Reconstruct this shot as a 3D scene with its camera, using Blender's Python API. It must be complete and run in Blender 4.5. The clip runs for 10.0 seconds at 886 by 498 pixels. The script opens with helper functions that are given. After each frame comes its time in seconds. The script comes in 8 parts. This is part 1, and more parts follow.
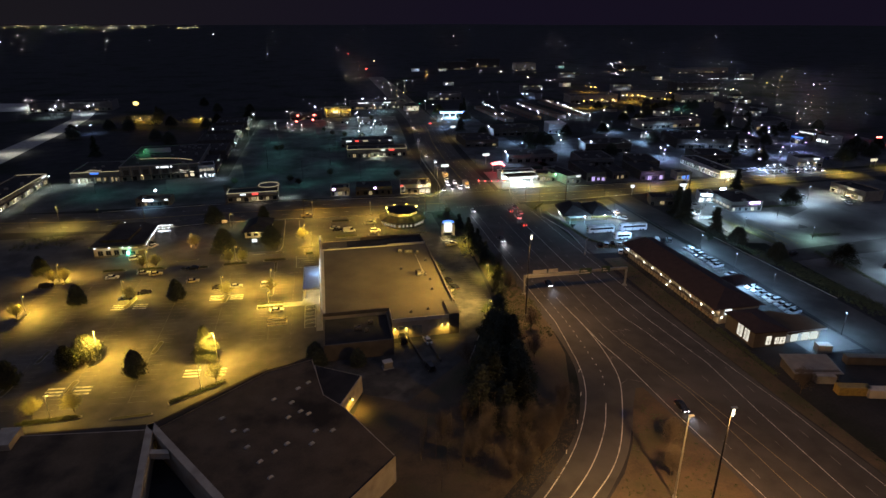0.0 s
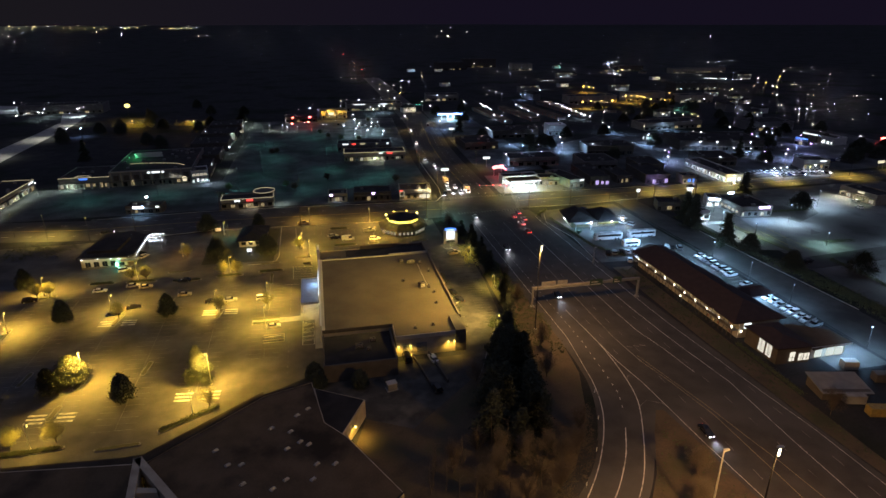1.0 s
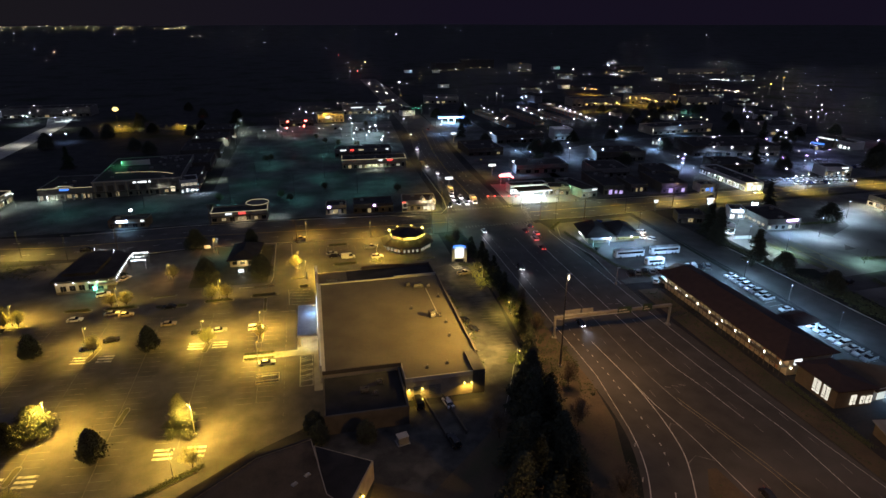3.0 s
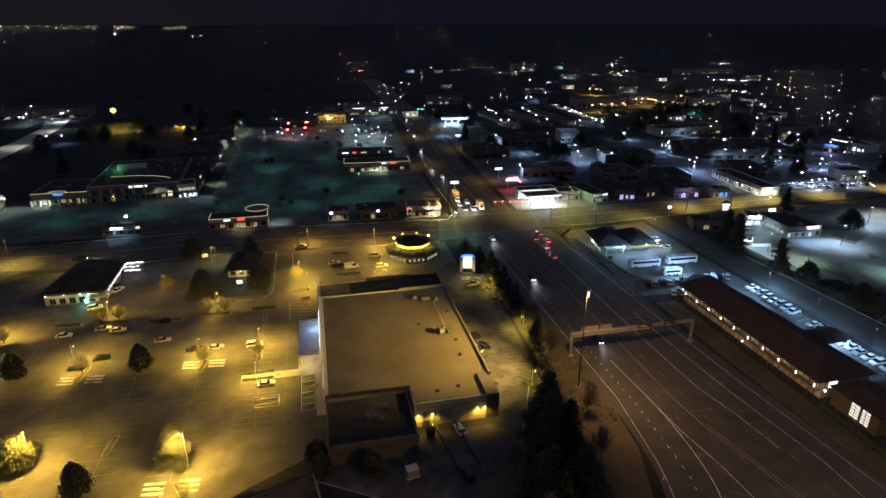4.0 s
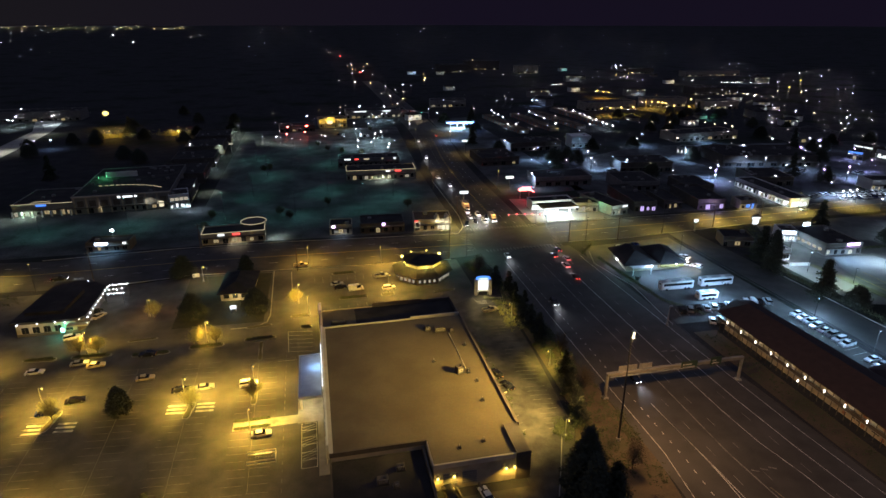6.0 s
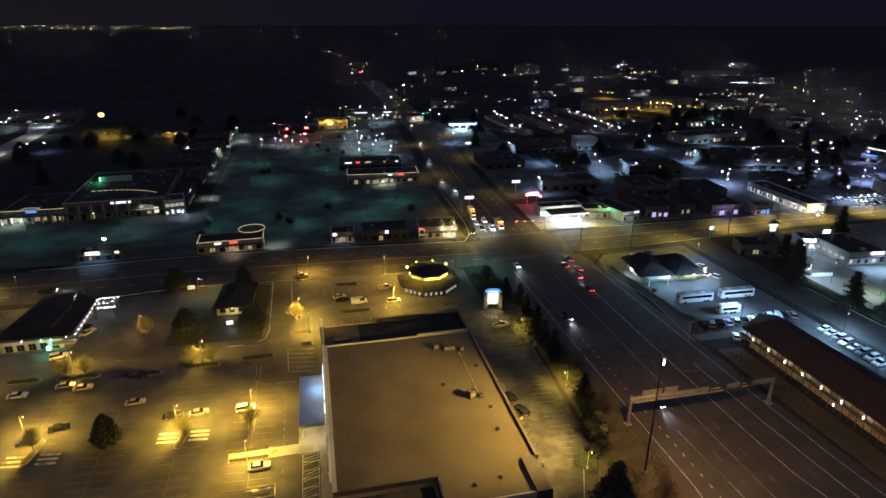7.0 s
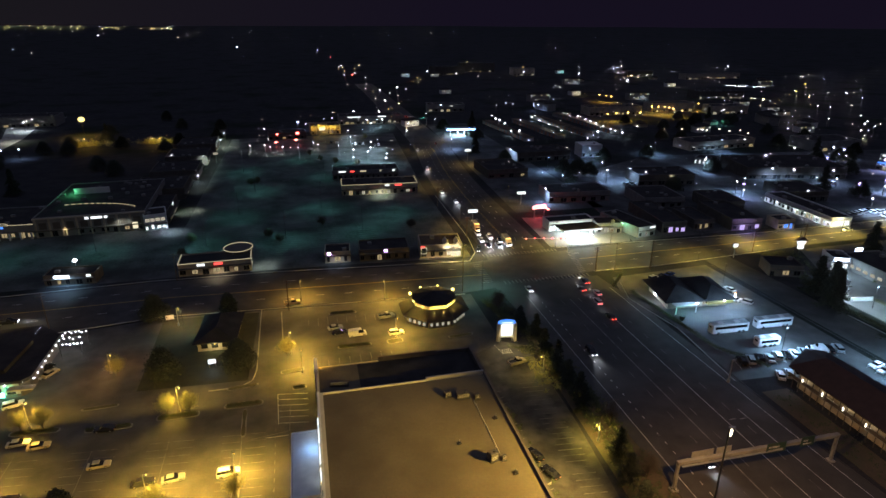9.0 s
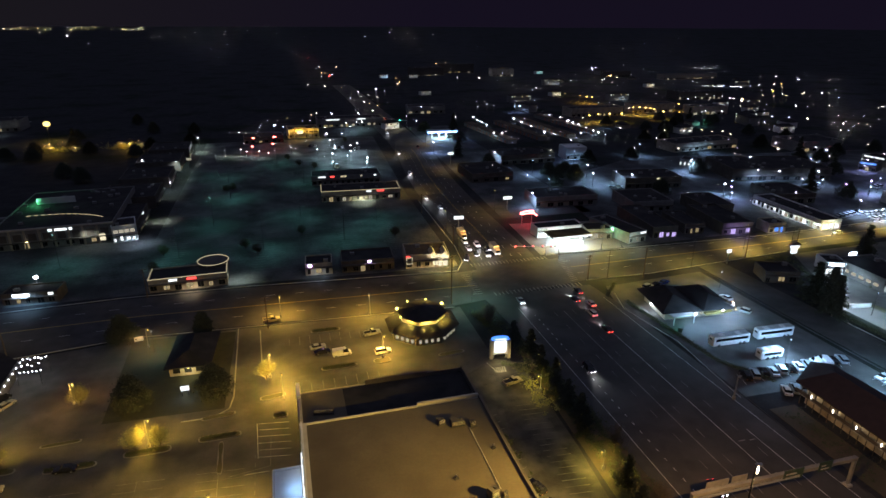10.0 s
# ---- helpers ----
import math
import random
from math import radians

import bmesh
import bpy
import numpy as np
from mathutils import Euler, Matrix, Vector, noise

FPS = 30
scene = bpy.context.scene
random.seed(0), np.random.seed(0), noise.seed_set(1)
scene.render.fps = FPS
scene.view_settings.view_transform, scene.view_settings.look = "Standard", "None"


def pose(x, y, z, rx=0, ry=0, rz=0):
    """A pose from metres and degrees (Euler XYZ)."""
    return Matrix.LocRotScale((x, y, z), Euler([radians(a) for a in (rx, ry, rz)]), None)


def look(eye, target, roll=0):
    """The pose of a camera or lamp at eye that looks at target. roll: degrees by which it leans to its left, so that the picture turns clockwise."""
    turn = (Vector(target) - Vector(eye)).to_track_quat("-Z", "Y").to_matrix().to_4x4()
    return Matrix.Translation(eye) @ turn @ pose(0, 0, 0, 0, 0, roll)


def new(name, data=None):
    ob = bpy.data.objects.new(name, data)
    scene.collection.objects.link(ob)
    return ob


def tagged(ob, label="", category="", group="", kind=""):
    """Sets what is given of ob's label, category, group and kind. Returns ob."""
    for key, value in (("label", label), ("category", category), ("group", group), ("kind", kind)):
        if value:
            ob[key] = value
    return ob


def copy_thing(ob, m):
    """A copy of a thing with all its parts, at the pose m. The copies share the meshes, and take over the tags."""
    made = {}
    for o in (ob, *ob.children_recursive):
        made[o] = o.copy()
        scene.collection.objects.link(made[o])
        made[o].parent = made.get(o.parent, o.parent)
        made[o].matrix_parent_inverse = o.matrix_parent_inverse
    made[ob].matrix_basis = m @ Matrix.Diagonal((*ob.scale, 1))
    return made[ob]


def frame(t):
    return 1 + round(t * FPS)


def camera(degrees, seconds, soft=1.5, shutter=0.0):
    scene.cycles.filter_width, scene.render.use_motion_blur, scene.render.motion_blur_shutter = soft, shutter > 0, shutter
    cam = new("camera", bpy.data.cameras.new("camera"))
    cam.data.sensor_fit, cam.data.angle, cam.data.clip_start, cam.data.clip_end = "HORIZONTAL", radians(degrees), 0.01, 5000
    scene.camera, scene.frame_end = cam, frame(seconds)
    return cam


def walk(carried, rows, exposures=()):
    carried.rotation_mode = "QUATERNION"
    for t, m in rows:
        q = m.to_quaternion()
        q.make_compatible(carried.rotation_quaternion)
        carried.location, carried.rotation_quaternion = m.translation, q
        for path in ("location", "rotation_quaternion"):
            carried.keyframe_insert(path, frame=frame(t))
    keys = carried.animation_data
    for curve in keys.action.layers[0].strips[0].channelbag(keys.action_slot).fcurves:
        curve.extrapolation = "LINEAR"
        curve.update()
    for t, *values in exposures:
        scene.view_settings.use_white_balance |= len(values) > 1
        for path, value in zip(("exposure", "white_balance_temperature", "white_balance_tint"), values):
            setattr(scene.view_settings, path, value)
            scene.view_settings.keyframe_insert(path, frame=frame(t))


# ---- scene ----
cam = camera(74.0, 10.0)
PATH = [
    (0, (2.449, -3.336, 89.566), (2.816, -1.507, 88.844), -0.0),
    (0.5, (1.814, 1.544, 89.389), (2.193, 3.371, 88.67), -0.1),
    (1, (1.425, 7.03, 89.643), (1.808, 8.856, 88.921), -0.1),
    (1.5, (1.161, 12.259, 89.584), (1.55, 14.084, 88.863), -0.1),
    (2, (0.992, 17.82, 89.703), (1.387, 19.642, 88.981), -0.1),
    (2.5, (0.842, 23.013, 89.742), (1.24, 24.835, 89.021), -0.1),
    (4, (0.533, 39.319, 89.667), (0.928, 41.142, 88.944), -0.1),
    (4.5, (0.309, 44.418, 89.536), (0.702, 46.241, 88.815), -0.1),
    (5, (0.214, 49.861, 89.385), (0.606, 51.685, 88.665), -0.0),
    (6.5, (-0.166, 65.976, 89.098), (0.234, 67.799, 88.378), 0.0),
    (7, (-0.35, 71.591, 89.129), (0.05, 73.413, 88.408), 0.0),
    (7.5, (-0.272, 76.79, 89.24), (0.131, 78.612, 88.52), 0.0),
    (8, (-0.452, 82.425, 89.287), (-0.047, 84.247, 88.568), 0.1),
    (8.5, (-0.492, 87.817, 89.273), (-0.077, 89.637, 88.553), 0.1),
    (9, (-0.659, 93.46, 89.006), (-0.23, 95.277, 88.289), 0.2),
    (9.5, (-0.608, 98.589, 89.033), (-0.136, 100.395, 88.316), 0.2),
    (10, (-0.735, 104.103, 88.83), (-0.239, 105.904, 88.115), 0.2),
]
walk(cam, [(t, look(eye, target, roll)) for t, eye, target, roll in PATH])

# ---- world, exposure ----
scene.view_settings.exposure = 4.0
world = bpy.data.worlds.new("night_sky")
scene.world = world
world.use_nodes = True
wn = world.node_tree
# faint town glow on low cloud: dim at the horizon, warm grey over the city in the north-west, violet in the east
wsep = wn.nodes.new("ShaderNodeSeparateXYZ")
wtc = wn.nodes.new("ShaderNodeTexCoord")
wn.links.new(wtc.outputs["Generated"], wsep.inputs[0])
wr = wn.nodes.new("ShaderNodeMapRange")
wr.inputs[1].default_value, wr.inputs[2].default_value = 0.10, 0.85
wn.links.new(wsep.outputs["Z"], wr.inputs[0])
we = wn.nodes.new("ShaderNodeMapRange")
we.inputs[1].default_value, we.inputs[2].default_value = -0.62, 0.25
wn.links.new(wsep.outputs["X"], we.inputs[0])
wh = wn.nodes.new("ShaderNodeMix")
wh.data_type = "RGBA"
wh.inputs[6].default_value, wh.inputs[7].default_value = (0.00066, 0.00060, 0.00066, 1), (0.00045, 0.00032, 0.00080, 1)
wn.links.new(we.outputs[0], wh.inputs[0])
wm = wn.nodes.new("ShaderNodeMix")
wm.data_type = "RGBA"
wm.inputs[7].default_value = (0.0058, 0.0066, 0.0110, 1)
wn.links.new(wh.outputs[2], wm.inputs[6])
wn.links.new(wr.outputs[0], wm.inputs[0])
wn.links.new(wm.outputs[2], wn.nodes["Background"].inputs[0])
wn.nodes["Background"].inputs[1].default_value = 1.0

SODIUM = (1.0, 0.60, 0.08)
AMBER = (1.0, 0.53, 0.17)
OLIVE = (1.0, 0.73, 0.12)
WHITE = (0.62, 0.78, 1.0)
COOL = (0.35, 0.63, 1.0)
TEAL = (0.22, 0.85, 0.80)
WARM = (1.0, 0.80, 0.50)


# ---- materials ----
def surface(name, a, b, scale=0.4, rough=0.85, bump=0.0, fine=6.0, metal=0.0, stain=None, stain_scale=0.06, gloss=0.5):
    """A two-scale mottled surface: colours a and b mixed by noise, fine grain, an optional stain colour."""
    m = bpy.data.materials.new(name)
    m.use_nodes = True
    t = m.node_tree
    bs = t.nodes["Principled BSDF"]
    geo = t.nodes.new("ShaderNodeNewGeometry")
    n1 = t.nodes.new("ShaderNodeTexNoise")
    n1.inputs["Scale"].default_value, n1.inputs["Detail"].default_value = scale, 5
    n2 = t.nodes.new("ShaderNodeTexNoise")
    n2.inputs["Scale"].default_value, n2.inputs["Detail"].default_value = fine, 3
    for n in (n1, n2):
        t.links.new(geo.outputs["Position"], n.inputs["Vector"])
    add = t.nodes.new("ShaderNodeMath")
    add.operation = "MULTIPLY_ADD"
    add.inputs[1].default_value = 0.45
    t.links.new(n2.outputs["Fac"], add.inputs[0])
    t.links.new(n1.outputs["Fac"], add.inputs[2])
    ramp = t.nodes.new("ShaderNodeMapRange")
    ramp.inputs[1].default_value, ramp.inputs[2].default_value = 0.5, 0.95
    t.links.new(add.outputs[0], ramp.inputs[0])
    mix = t.nodes.new("ShaderNodeMix")
    mix.data_type = "RGBA"
    mix.inputs[6].default_value, mix.inputs[7].default_value = (*a, 1), (*b, 1)
    t.links.new(ramp.outputs[0], mix.inputs[0])
    last = mix.outputs[2]
    if stain:
        n3 = t.nodes.new("ShaderNodeTexNoise")
        n3.inputs["Scale"].default_value, n3.inputs["Detail"].default_value = stain_scale, 6
        t.links.new(geo.outputs["Position"], n3.inputs["Vector"])
        r3 = t.nodes.new("ShaderNodeMapRange")
        r3.inputs[1].default_value, r3.inputs[2].default_value = 0.5, 0.68
        t.links.new(n3.outputs["Fac"], r3.inputs[0])
        mix2 = t.nodes.new("ShaderNodeMix")
        mix2.data_type = "RGBA"
        mix2.inputs[7].default_value = (*stain, 1)
        t.links.new(r3.outputs[0], mix2.inputs[0])
        t.links.new(last, mix2.inputs[6])
        last = mix2.outputs[2]
    t.links.new(last, bs.inputs["Base Color"])
    bs.inputs["Roughness"].default_value, bs.inputs["Metallic"].default_value = rough, metal
    bs.inputs["Specular IOR Level"].default_value = gloss
    if bump:
        bp = t.nodes.new("ShaderNodeBump")
        bp.inputs["Strength"].default_value, bp.inputs["Distance"].default_value = bump, 0.05
        t.links.new(n2.outputs["Fac"], bp.inputs["Height"])
        t.links.new(bp.outputs["Normal"], bs.inputs["Normal"])
    return m


def plain(name, col, rough=0.5, metal=0.0):
    v = tuple(min(1, c * 1.25 + 0.004) for c in col)
    return surface(name, col, v, 1.5, rough, 0.0, 9.0, metal)


def glow(name, col, strength):
    m = bpy.data.materials.new(name)
    m.use_nodes = True
    t = m.node_tree
    t.nodes.remove(t.nodes["Principled BSDF"])
    e = t.nodes.new("ShaderNodeEmission")
    e.inputs[0].default_value, e.inputs[1].default_value = (*col, 1), strength
    t.links.new(e.outputs[0], t.nodes["Material Output"].inputs[0])
    m.cycles.emission_sampling = "NONE"
    return m


def glow_varied(name, a, b, low, high, per):
    """Lamps of many strengths and tints; per: "Random Per Island" of a joined mesh, or "Random" of an object."""
    m = glow(name, a, 1.0)
    t = m.node_tree
    e = next(n for n in t.nodes if n.type == "EMISSION")
    src = t.nodes.new("ShaderNodeNewGeometry" if "Island" in per else "ShaderNodeObjectInfo").outputs[per]
    pw = t.nodes.new("ShaderNodeMath")
    pw.operation = "POWER"
    pw.inputs[1].default_value = 2.6
    t.links.new(src, pw.inputs[0])
    mr = t.nodes.new("ShaderNodeMapRange")
    mr.inputs[3].default_value, mr.inputs[4].default_value = low, high
    t.links.new(pw.outputs[0], mr.inputs[0])
    t.links.new(mr.outputs[0], e.inputs[1])
    wv = t.nodes.new("ShaderNodeMath")
    wv.operation = "MULTIPLY"
    wv.inputs[1].default_value = 7.31
    fr = t.nodes.new("ShaderNodeMath")
    fr.operation = "FRACT"
    t.links.new(src, wv.inputs[0])
    t.links.new(wv.outputs[0], fr.inputs[0])
    mix = t.nodes.new("ShaderNodeMix")
    mix.data_type = "RGBA"
    mix.inputs[6].default_value, mix.inputs[7].default_value = (*a, 1), (*b, 1)
    t.links.new(fr.outputs[0], mix.inputs[0])
    t.links.new(mix.outputs[2], e.inputs[0])
    return m


M = {
    "earth": surface("dark_earth", (0.024, 0.025, 0.028), (0.046, 0.046, 0.048), 0.12, 0.95, 0.3, 1.4, stain=(0.016, 0.022, 0.014), stain_scale=0.02, gloss=0.08),
    "asphalt": surface("lot_asphalt", (0.050, 0.048, 0.045), (0.098, 0.094, 0.086), 0.22, 0.85, 0.2, 3.0, stain=(0.034, 0.032, 0.030), stain_scale=0.07),
    "road": surface("road_asphalt", (0.045, 0.043, 0.042), (0.070, 0.067, 0.064), 0.22, 0.78, 0.15, 6.0, stain=(0.085, 0.082, 0.078), stain_scale=0.05, gloss=0.25),
    "old_road": surface("avenue_asphalt", (0.050, 0.048, 0.046), (0.080, 0.076, 0.072), 0.25, 0.75, 0.1, 6.0, stain=(0.038, 0.037, 0.036), stain_scale=0.07, gloss=0.15),
    "paint": surface("worn_road_paint", (0.35, 0.35, 0.33), (0.62, 0.62, 0.58), 1.2, 0.7, 0.0, 5.0, stain=(0.14, 0.14, 0.13), stain_scale=0.5),
    "yellow_paint": surface("worn_yellow_paint", (0.20, 0.145, 0.045), (0.34, 0.25, 0.07), 1.2, 0.7, 0.0, 5.0),
    "faint_paint": surface("faded_road_paint", (0.12, 0.12, 0.11), (0.24, 0.23, 0.21), 0.8, 0.8, 0.0, 4.0, stain=(0.06, 0.058, 0.054), stain_scale=0.35),
    "concrete": surface("concrete", (0.26, 0.25, 0.23), (0.38, 0.37, 0.34), 0.6, 0.85, 0.1, 6.0, stain=(0.20, 0.19, 0.17), stain_scale=0.3),
    "roof_tan": surface("membrane_roof", (0.100, 0.080, 0.046), (0.142, 0.113, 0.066), 0.10, 0.65, 0.05, 2.0, stain=(0.078, 0.061, 0.036), stain_scale=0.06),
    "roof_dark": surface("dark_tar_roof", (0.018, 0.017, 0.018), (0.036, 0.033, 0.033), 0.2, 0.9, 0.1, 3.0, stain=(0.05, 0.045, 0.042), stain_scale=0.12, gloss=0.2),
    "roof_brown": surface("brown_gravel_roof", (0.080, 0.058, 0.037), (0.130, 0.095, 0.062), 0.2, 0.9, 0.1, 3.0, stain=(0.032, 0.025, 0.019), stain_scale=0.09, gloss=0.2),
    "shingle": surface("red_brown_shingle", (0.026, 0.015, 0.014), (0.044, 0.025, 0.023), 0.5, 0.85, 0.2, 4.0),
    "stucco": surface("tan_stucco", (0.34, 0.29, 0.22), (0.46, 0.40, 0.31), 0.4, 0.85, 0.1, 6.0, stain=(0.27, 0.23, 0.17), stain_scale=0.25),
    "white_wall": surface("white_painted_wall", (0.60, 0.60, 0.58), (0.74, 0.74, 0.72), 0.5, 0.7, 0.05, 5.0),
    "grey_wall": surface("grey_block_wall", (0.16, 0.155, 0.15), (0.24, 0.235, 0.22), 0.4, 0.85, 0.1, 5.0),
    "dark_wall": surface("dark_brown_wall", (0.07, 0.06, 0.05), (0.11, 0.095, 0.08), 0.4, 0.85, 0.1, 5.0),
    "red_wall": surface("terracotta_wall", (0.28, 0.13, 0.08), (0.38, 0.18, 0.11), 0.4, 0.85, 0.1, 5.0),
    "trim": surface("pale_metal_coping", (0.42, 0.38, 0.31), (0.52, 0.48, 0.40), 0.5, 0.6, 0.0, 5.0),
    "steel": surface("galvanised_steel", (0.30, 0.30, 0.30), (0.42, 0.42, 0.41), 0.8, 0.5, 0.0, 6.0, metal=0.6),
    "dark_steel": surface("dark_painted_steel", (0.025, 0.025, 0.025), (0.05, 0.05, 0.048), 1.0, 0.5, 0.0, 6.0),
    "wood_pole": surface("weathered_pole_wood", (0.10, 0.075, 0.05), (0.16, 0.12, 0.085), 1.2, 0.9, 0.1, 8.0),
    "bark": surface("bark", (0.07, 0.055, 0.04), (0.12, 0.095, 0.07), 1.5, 0.9, 0.2, 8.0),
    "needles": surface("conifer_needles", (0.036, 0.042, 0.032), (0.064, 0.072, 0.050), 0.8, 0.8, 0.0, 5.0, gloss=0.15),
    "leaves": surface("dry_leaves", (0.19, 0.185, 0.075), (0.31, 0.295, 0.12), 0.8, 0.8, 0.0, 5.0),
    "shrub": surface("shrub_leaves", (0.04, 0.05, 0.02), (0.075, 0.085, 0.035), 0.8, 0.8, 0.0, 5.0),
    "grass": surface("winter_grass", (0.045, 0.050, 0.022), (0.085, 0.080, 0.040), 0.25, 0.95, 0.3, 2.0, stain=(0.07, 0.055, 0.035), stain_scale=0.08),
    # dappled tree shadow on the drive is painted in as strong pale and dark blotches
    "drive": surface("dappled_drive_asphalt", (0.022, 0.020, 0.018), (0.066, 0.062, 0.054), 0.3, 0.85, 0.2, 3.0, stain=(0.10, 0.094, 0.08), stain_scale=0.16),
    "worn_stripe": surface("worn_stall_paint", (0.06, 0.057, 0.05), (0.19, 0.18, 0.15), 0.5, 0.85, 0.0, 3.0, stain=(0.045, 0.042, 0.037), stain_scale=0.3),
    # near-black to pale patches; the stain colour only repeats the darkest tone
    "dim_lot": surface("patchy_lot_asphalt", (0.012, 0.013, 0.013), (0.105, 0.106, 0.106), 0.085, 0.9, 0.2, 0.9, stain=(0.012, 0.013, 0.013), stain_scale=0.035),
    "office_lawn": surface("dark_lawn", (0.018, 0.022, 0.012), (0.036, 0.038, 0.02), 0.3, 0.95, 0.3, 2.0),
    "median_paint": surface("faded_median_paint", (0.13, 0.115, 0.07), (0.28, 0.24, 0.14), 0.8, 0.8, 0.0, 4.0),
    "worn_lot": surface("worn_pale_asphalt", (0.095, 0.094, 0.09), (0.20, 0.198, 0.19), 0.12, 0.9, 0.2, 3.0, stain=(0.042, 0.042, 0.040), stain_scale=0.03),
    "bank": surface("bare_bank_soil", (0.055, 0.042, 0.028), (0.105, 0.078, 0.048), 0.2, 0.95, 0.3, 2.0, stain=(0.05, 0.05, 0.025), stain_scale=0.1),
    "glass": plain("dark_glass", (0.012, 0.013, 0.015), 0.08),
    "rubber": plain("black_rubber", (0.015, 0.015, 0.015), 0.8),
    "chrome": plain("wheel_metal", (0.35, 0.35, 0.36), 0.3, 0.9),
    "sign_green": surface("green_sign_sheet", (0.02, 0.05, 0.035), (0.035, 0.075, 0.055), 1.2, 0.6, 0.0, 4.0, stain=(0.05, 0.05, 0.045), stain_scale=0.6),
    "g_sodium": glow("sodium_glow", (1.0, 0.74, 0.15), 0.5),
    "g_sodium_far": glow("far_sodium_glow", (1.0, 0.62, 0.16), 0.7),
    "g_flood": glow("flood_glow", (1.0, 0.70, 0.20), 0.2),
    "g_lantern": glow("lantern_glow", (1.0, 0.90, 0.66), 0.6),
    "g_city": glow("city_glow", (1.0, 0.84, 0.42), 0.55),
    "g_lobby": glow("lobby_glow", (1.0, 0.94, 0.78), 0.06),
    "g_violet": glow("violet_window_glow", (0.62, 0.48, 1.0), 0.07),
    "g_white": glow("white_glow", (0.80, 0.90, 1.0), 1.8),
    "g_far": glow_varied("far_white_glow", (0.55, 0.66, 1.0), (1.0, 0.95, 0.80), 0.3, 4.0, "Random"),
    "g_speck": glow_varied("far_speck_glow", (0.52, 0.62, 1.0), (1.0, 0.90, 0.68), 0.35, 7.0, "Random Per Island"),
    "g_speck_sodium": glow_varied("far_sodium_speck_glow", (1.0, 0.55, 0.14), (1.0, 0.80, 0.38), 0.2, 3.5, "Random Per Island"),
    "g_mast": glow("mast_lens_glow", (1.0, 0.84, 0.50), 0.9),
    "g_far_dim": glow("far_dim_glow", (0.66, 0.78, 1.0), 0.30),
    "g_cool": glow("cool_glow", (0.50, 0.70, 1.0), 1.5),
    "g_blue": glow("blue_glow", (0.10, 0.25, 1.0), 2.0),
    "g_purple": glow("purple_glow", (0.55, 0.35, 1.0), 1.5),
    "g_red": glow("red_glow", (1.0, 0.06, 0.05), 2.5),
    "g_green": glow("green_glow", (0.08, 1.0, 0.55), 2.0),
    "g_orange": glow("orange_glow", (1.0, 0.45, 0.10), 2.0),
    "g_trim": glow("trim_tube_glow", (1.0, 0.85, 0.55), 0.035),
    "g_shop": glow("shop_window_glow", (1.0, 0.92, 0.72), 0.024),
    "g_window": glow("room_window_glow", (0.85, 0.95, 0.90), 0.05),
    "g_room": glow("warm_room_glow", (1.0, 0.78, 0.42), 0.022),
    "g_sign": glow("sign_face_glow", (0.86, 0.95, 1.0), 0.10),
    "g_sign_warm": glow("sign_warm_glow", (1.0, 0.90, 0.62), 0.06),
    "g_sign_blue": glow("sign_blue_glow", (0.06, 0.22, 1.0), 0.12),
    "g_sign_red": glow("sign_red_glow", (1.0, 0.07, 0.06), 0.14),
    "g_canopy": glow("canopy_panel_glow", (0.92, 1.0, 1.0), 0.4),
    "g_head": glow("headlight_glow", (0.86, 0.90, 1.0), 1.2),
    "g_tail": glow("tail_light_glow", (1.0, 0.05, 0.04), 0.8),
}


# ---- mesh helpers ----
def bx(bm, x0, x1, y0, y1, z0, z1):
    v = [bm.verts.new((x, y, z)) for z in (z0, z1) for x, y in ((x0, y0), (x1, y0), (x1, y1), (x0, y1))]
    for f in ((3, 2, 1, 0), (4, 5, 6, 7), (0, 1, 5, 4), (1, 2, 6, 5), (2, 3, 7, 6), (3, 0, 4, 7)):
        bm.faces.new([v[i] for i in f])
    return v


def prism(bm, pts, z0, z1):
    a = [bm.verts.new((x, y, z0)) for x, y in pts]
    b = [bm.verts.new((x, y, z1)) for x, y in pts]
    bm.faces.new(a[::-1])
    bm.faces.new(b)
    for i in range(len(pts)):
        j = (i + 1) % len(pts)
        bm.faces.new((a[i], a[j], b[j], b[i]))


def tube(bm, p, q, r0, r1, n=6):
    p, q = Vector(p), Vector(q)
    d = (q - p).normalized()
    u = d.orthogonal().normalized()
    w = d.cross(u)
    rings = []
    for c, r in ((p, r0), (q, r1)):
        rings.append([bm.verts.new(c + r * (math.cos(2 * math.pi * i / n) * u + math.sin(2 * math.pi * i / n) * w)) for i in range(n)])
    for i in range(n):
        j = (i + 1) % n
        bm.faces.new((rings[0][i], rings[0][j], rings[1][j], rings[1][i]))
    bm.faces.new(rings[0][::-1])
    bm.faces.new(rings[1])


def ball(bm, x, y, z, r, n=8, m=5, sz=1.0):
    bmesh.ops.create_uvsphere(bm, u_segments=n, v_segments=m, radius=r, matrix=Matrix.Translation((x, y, z)) @ Matrix.Diagonal((1, 1, sz, 1)))


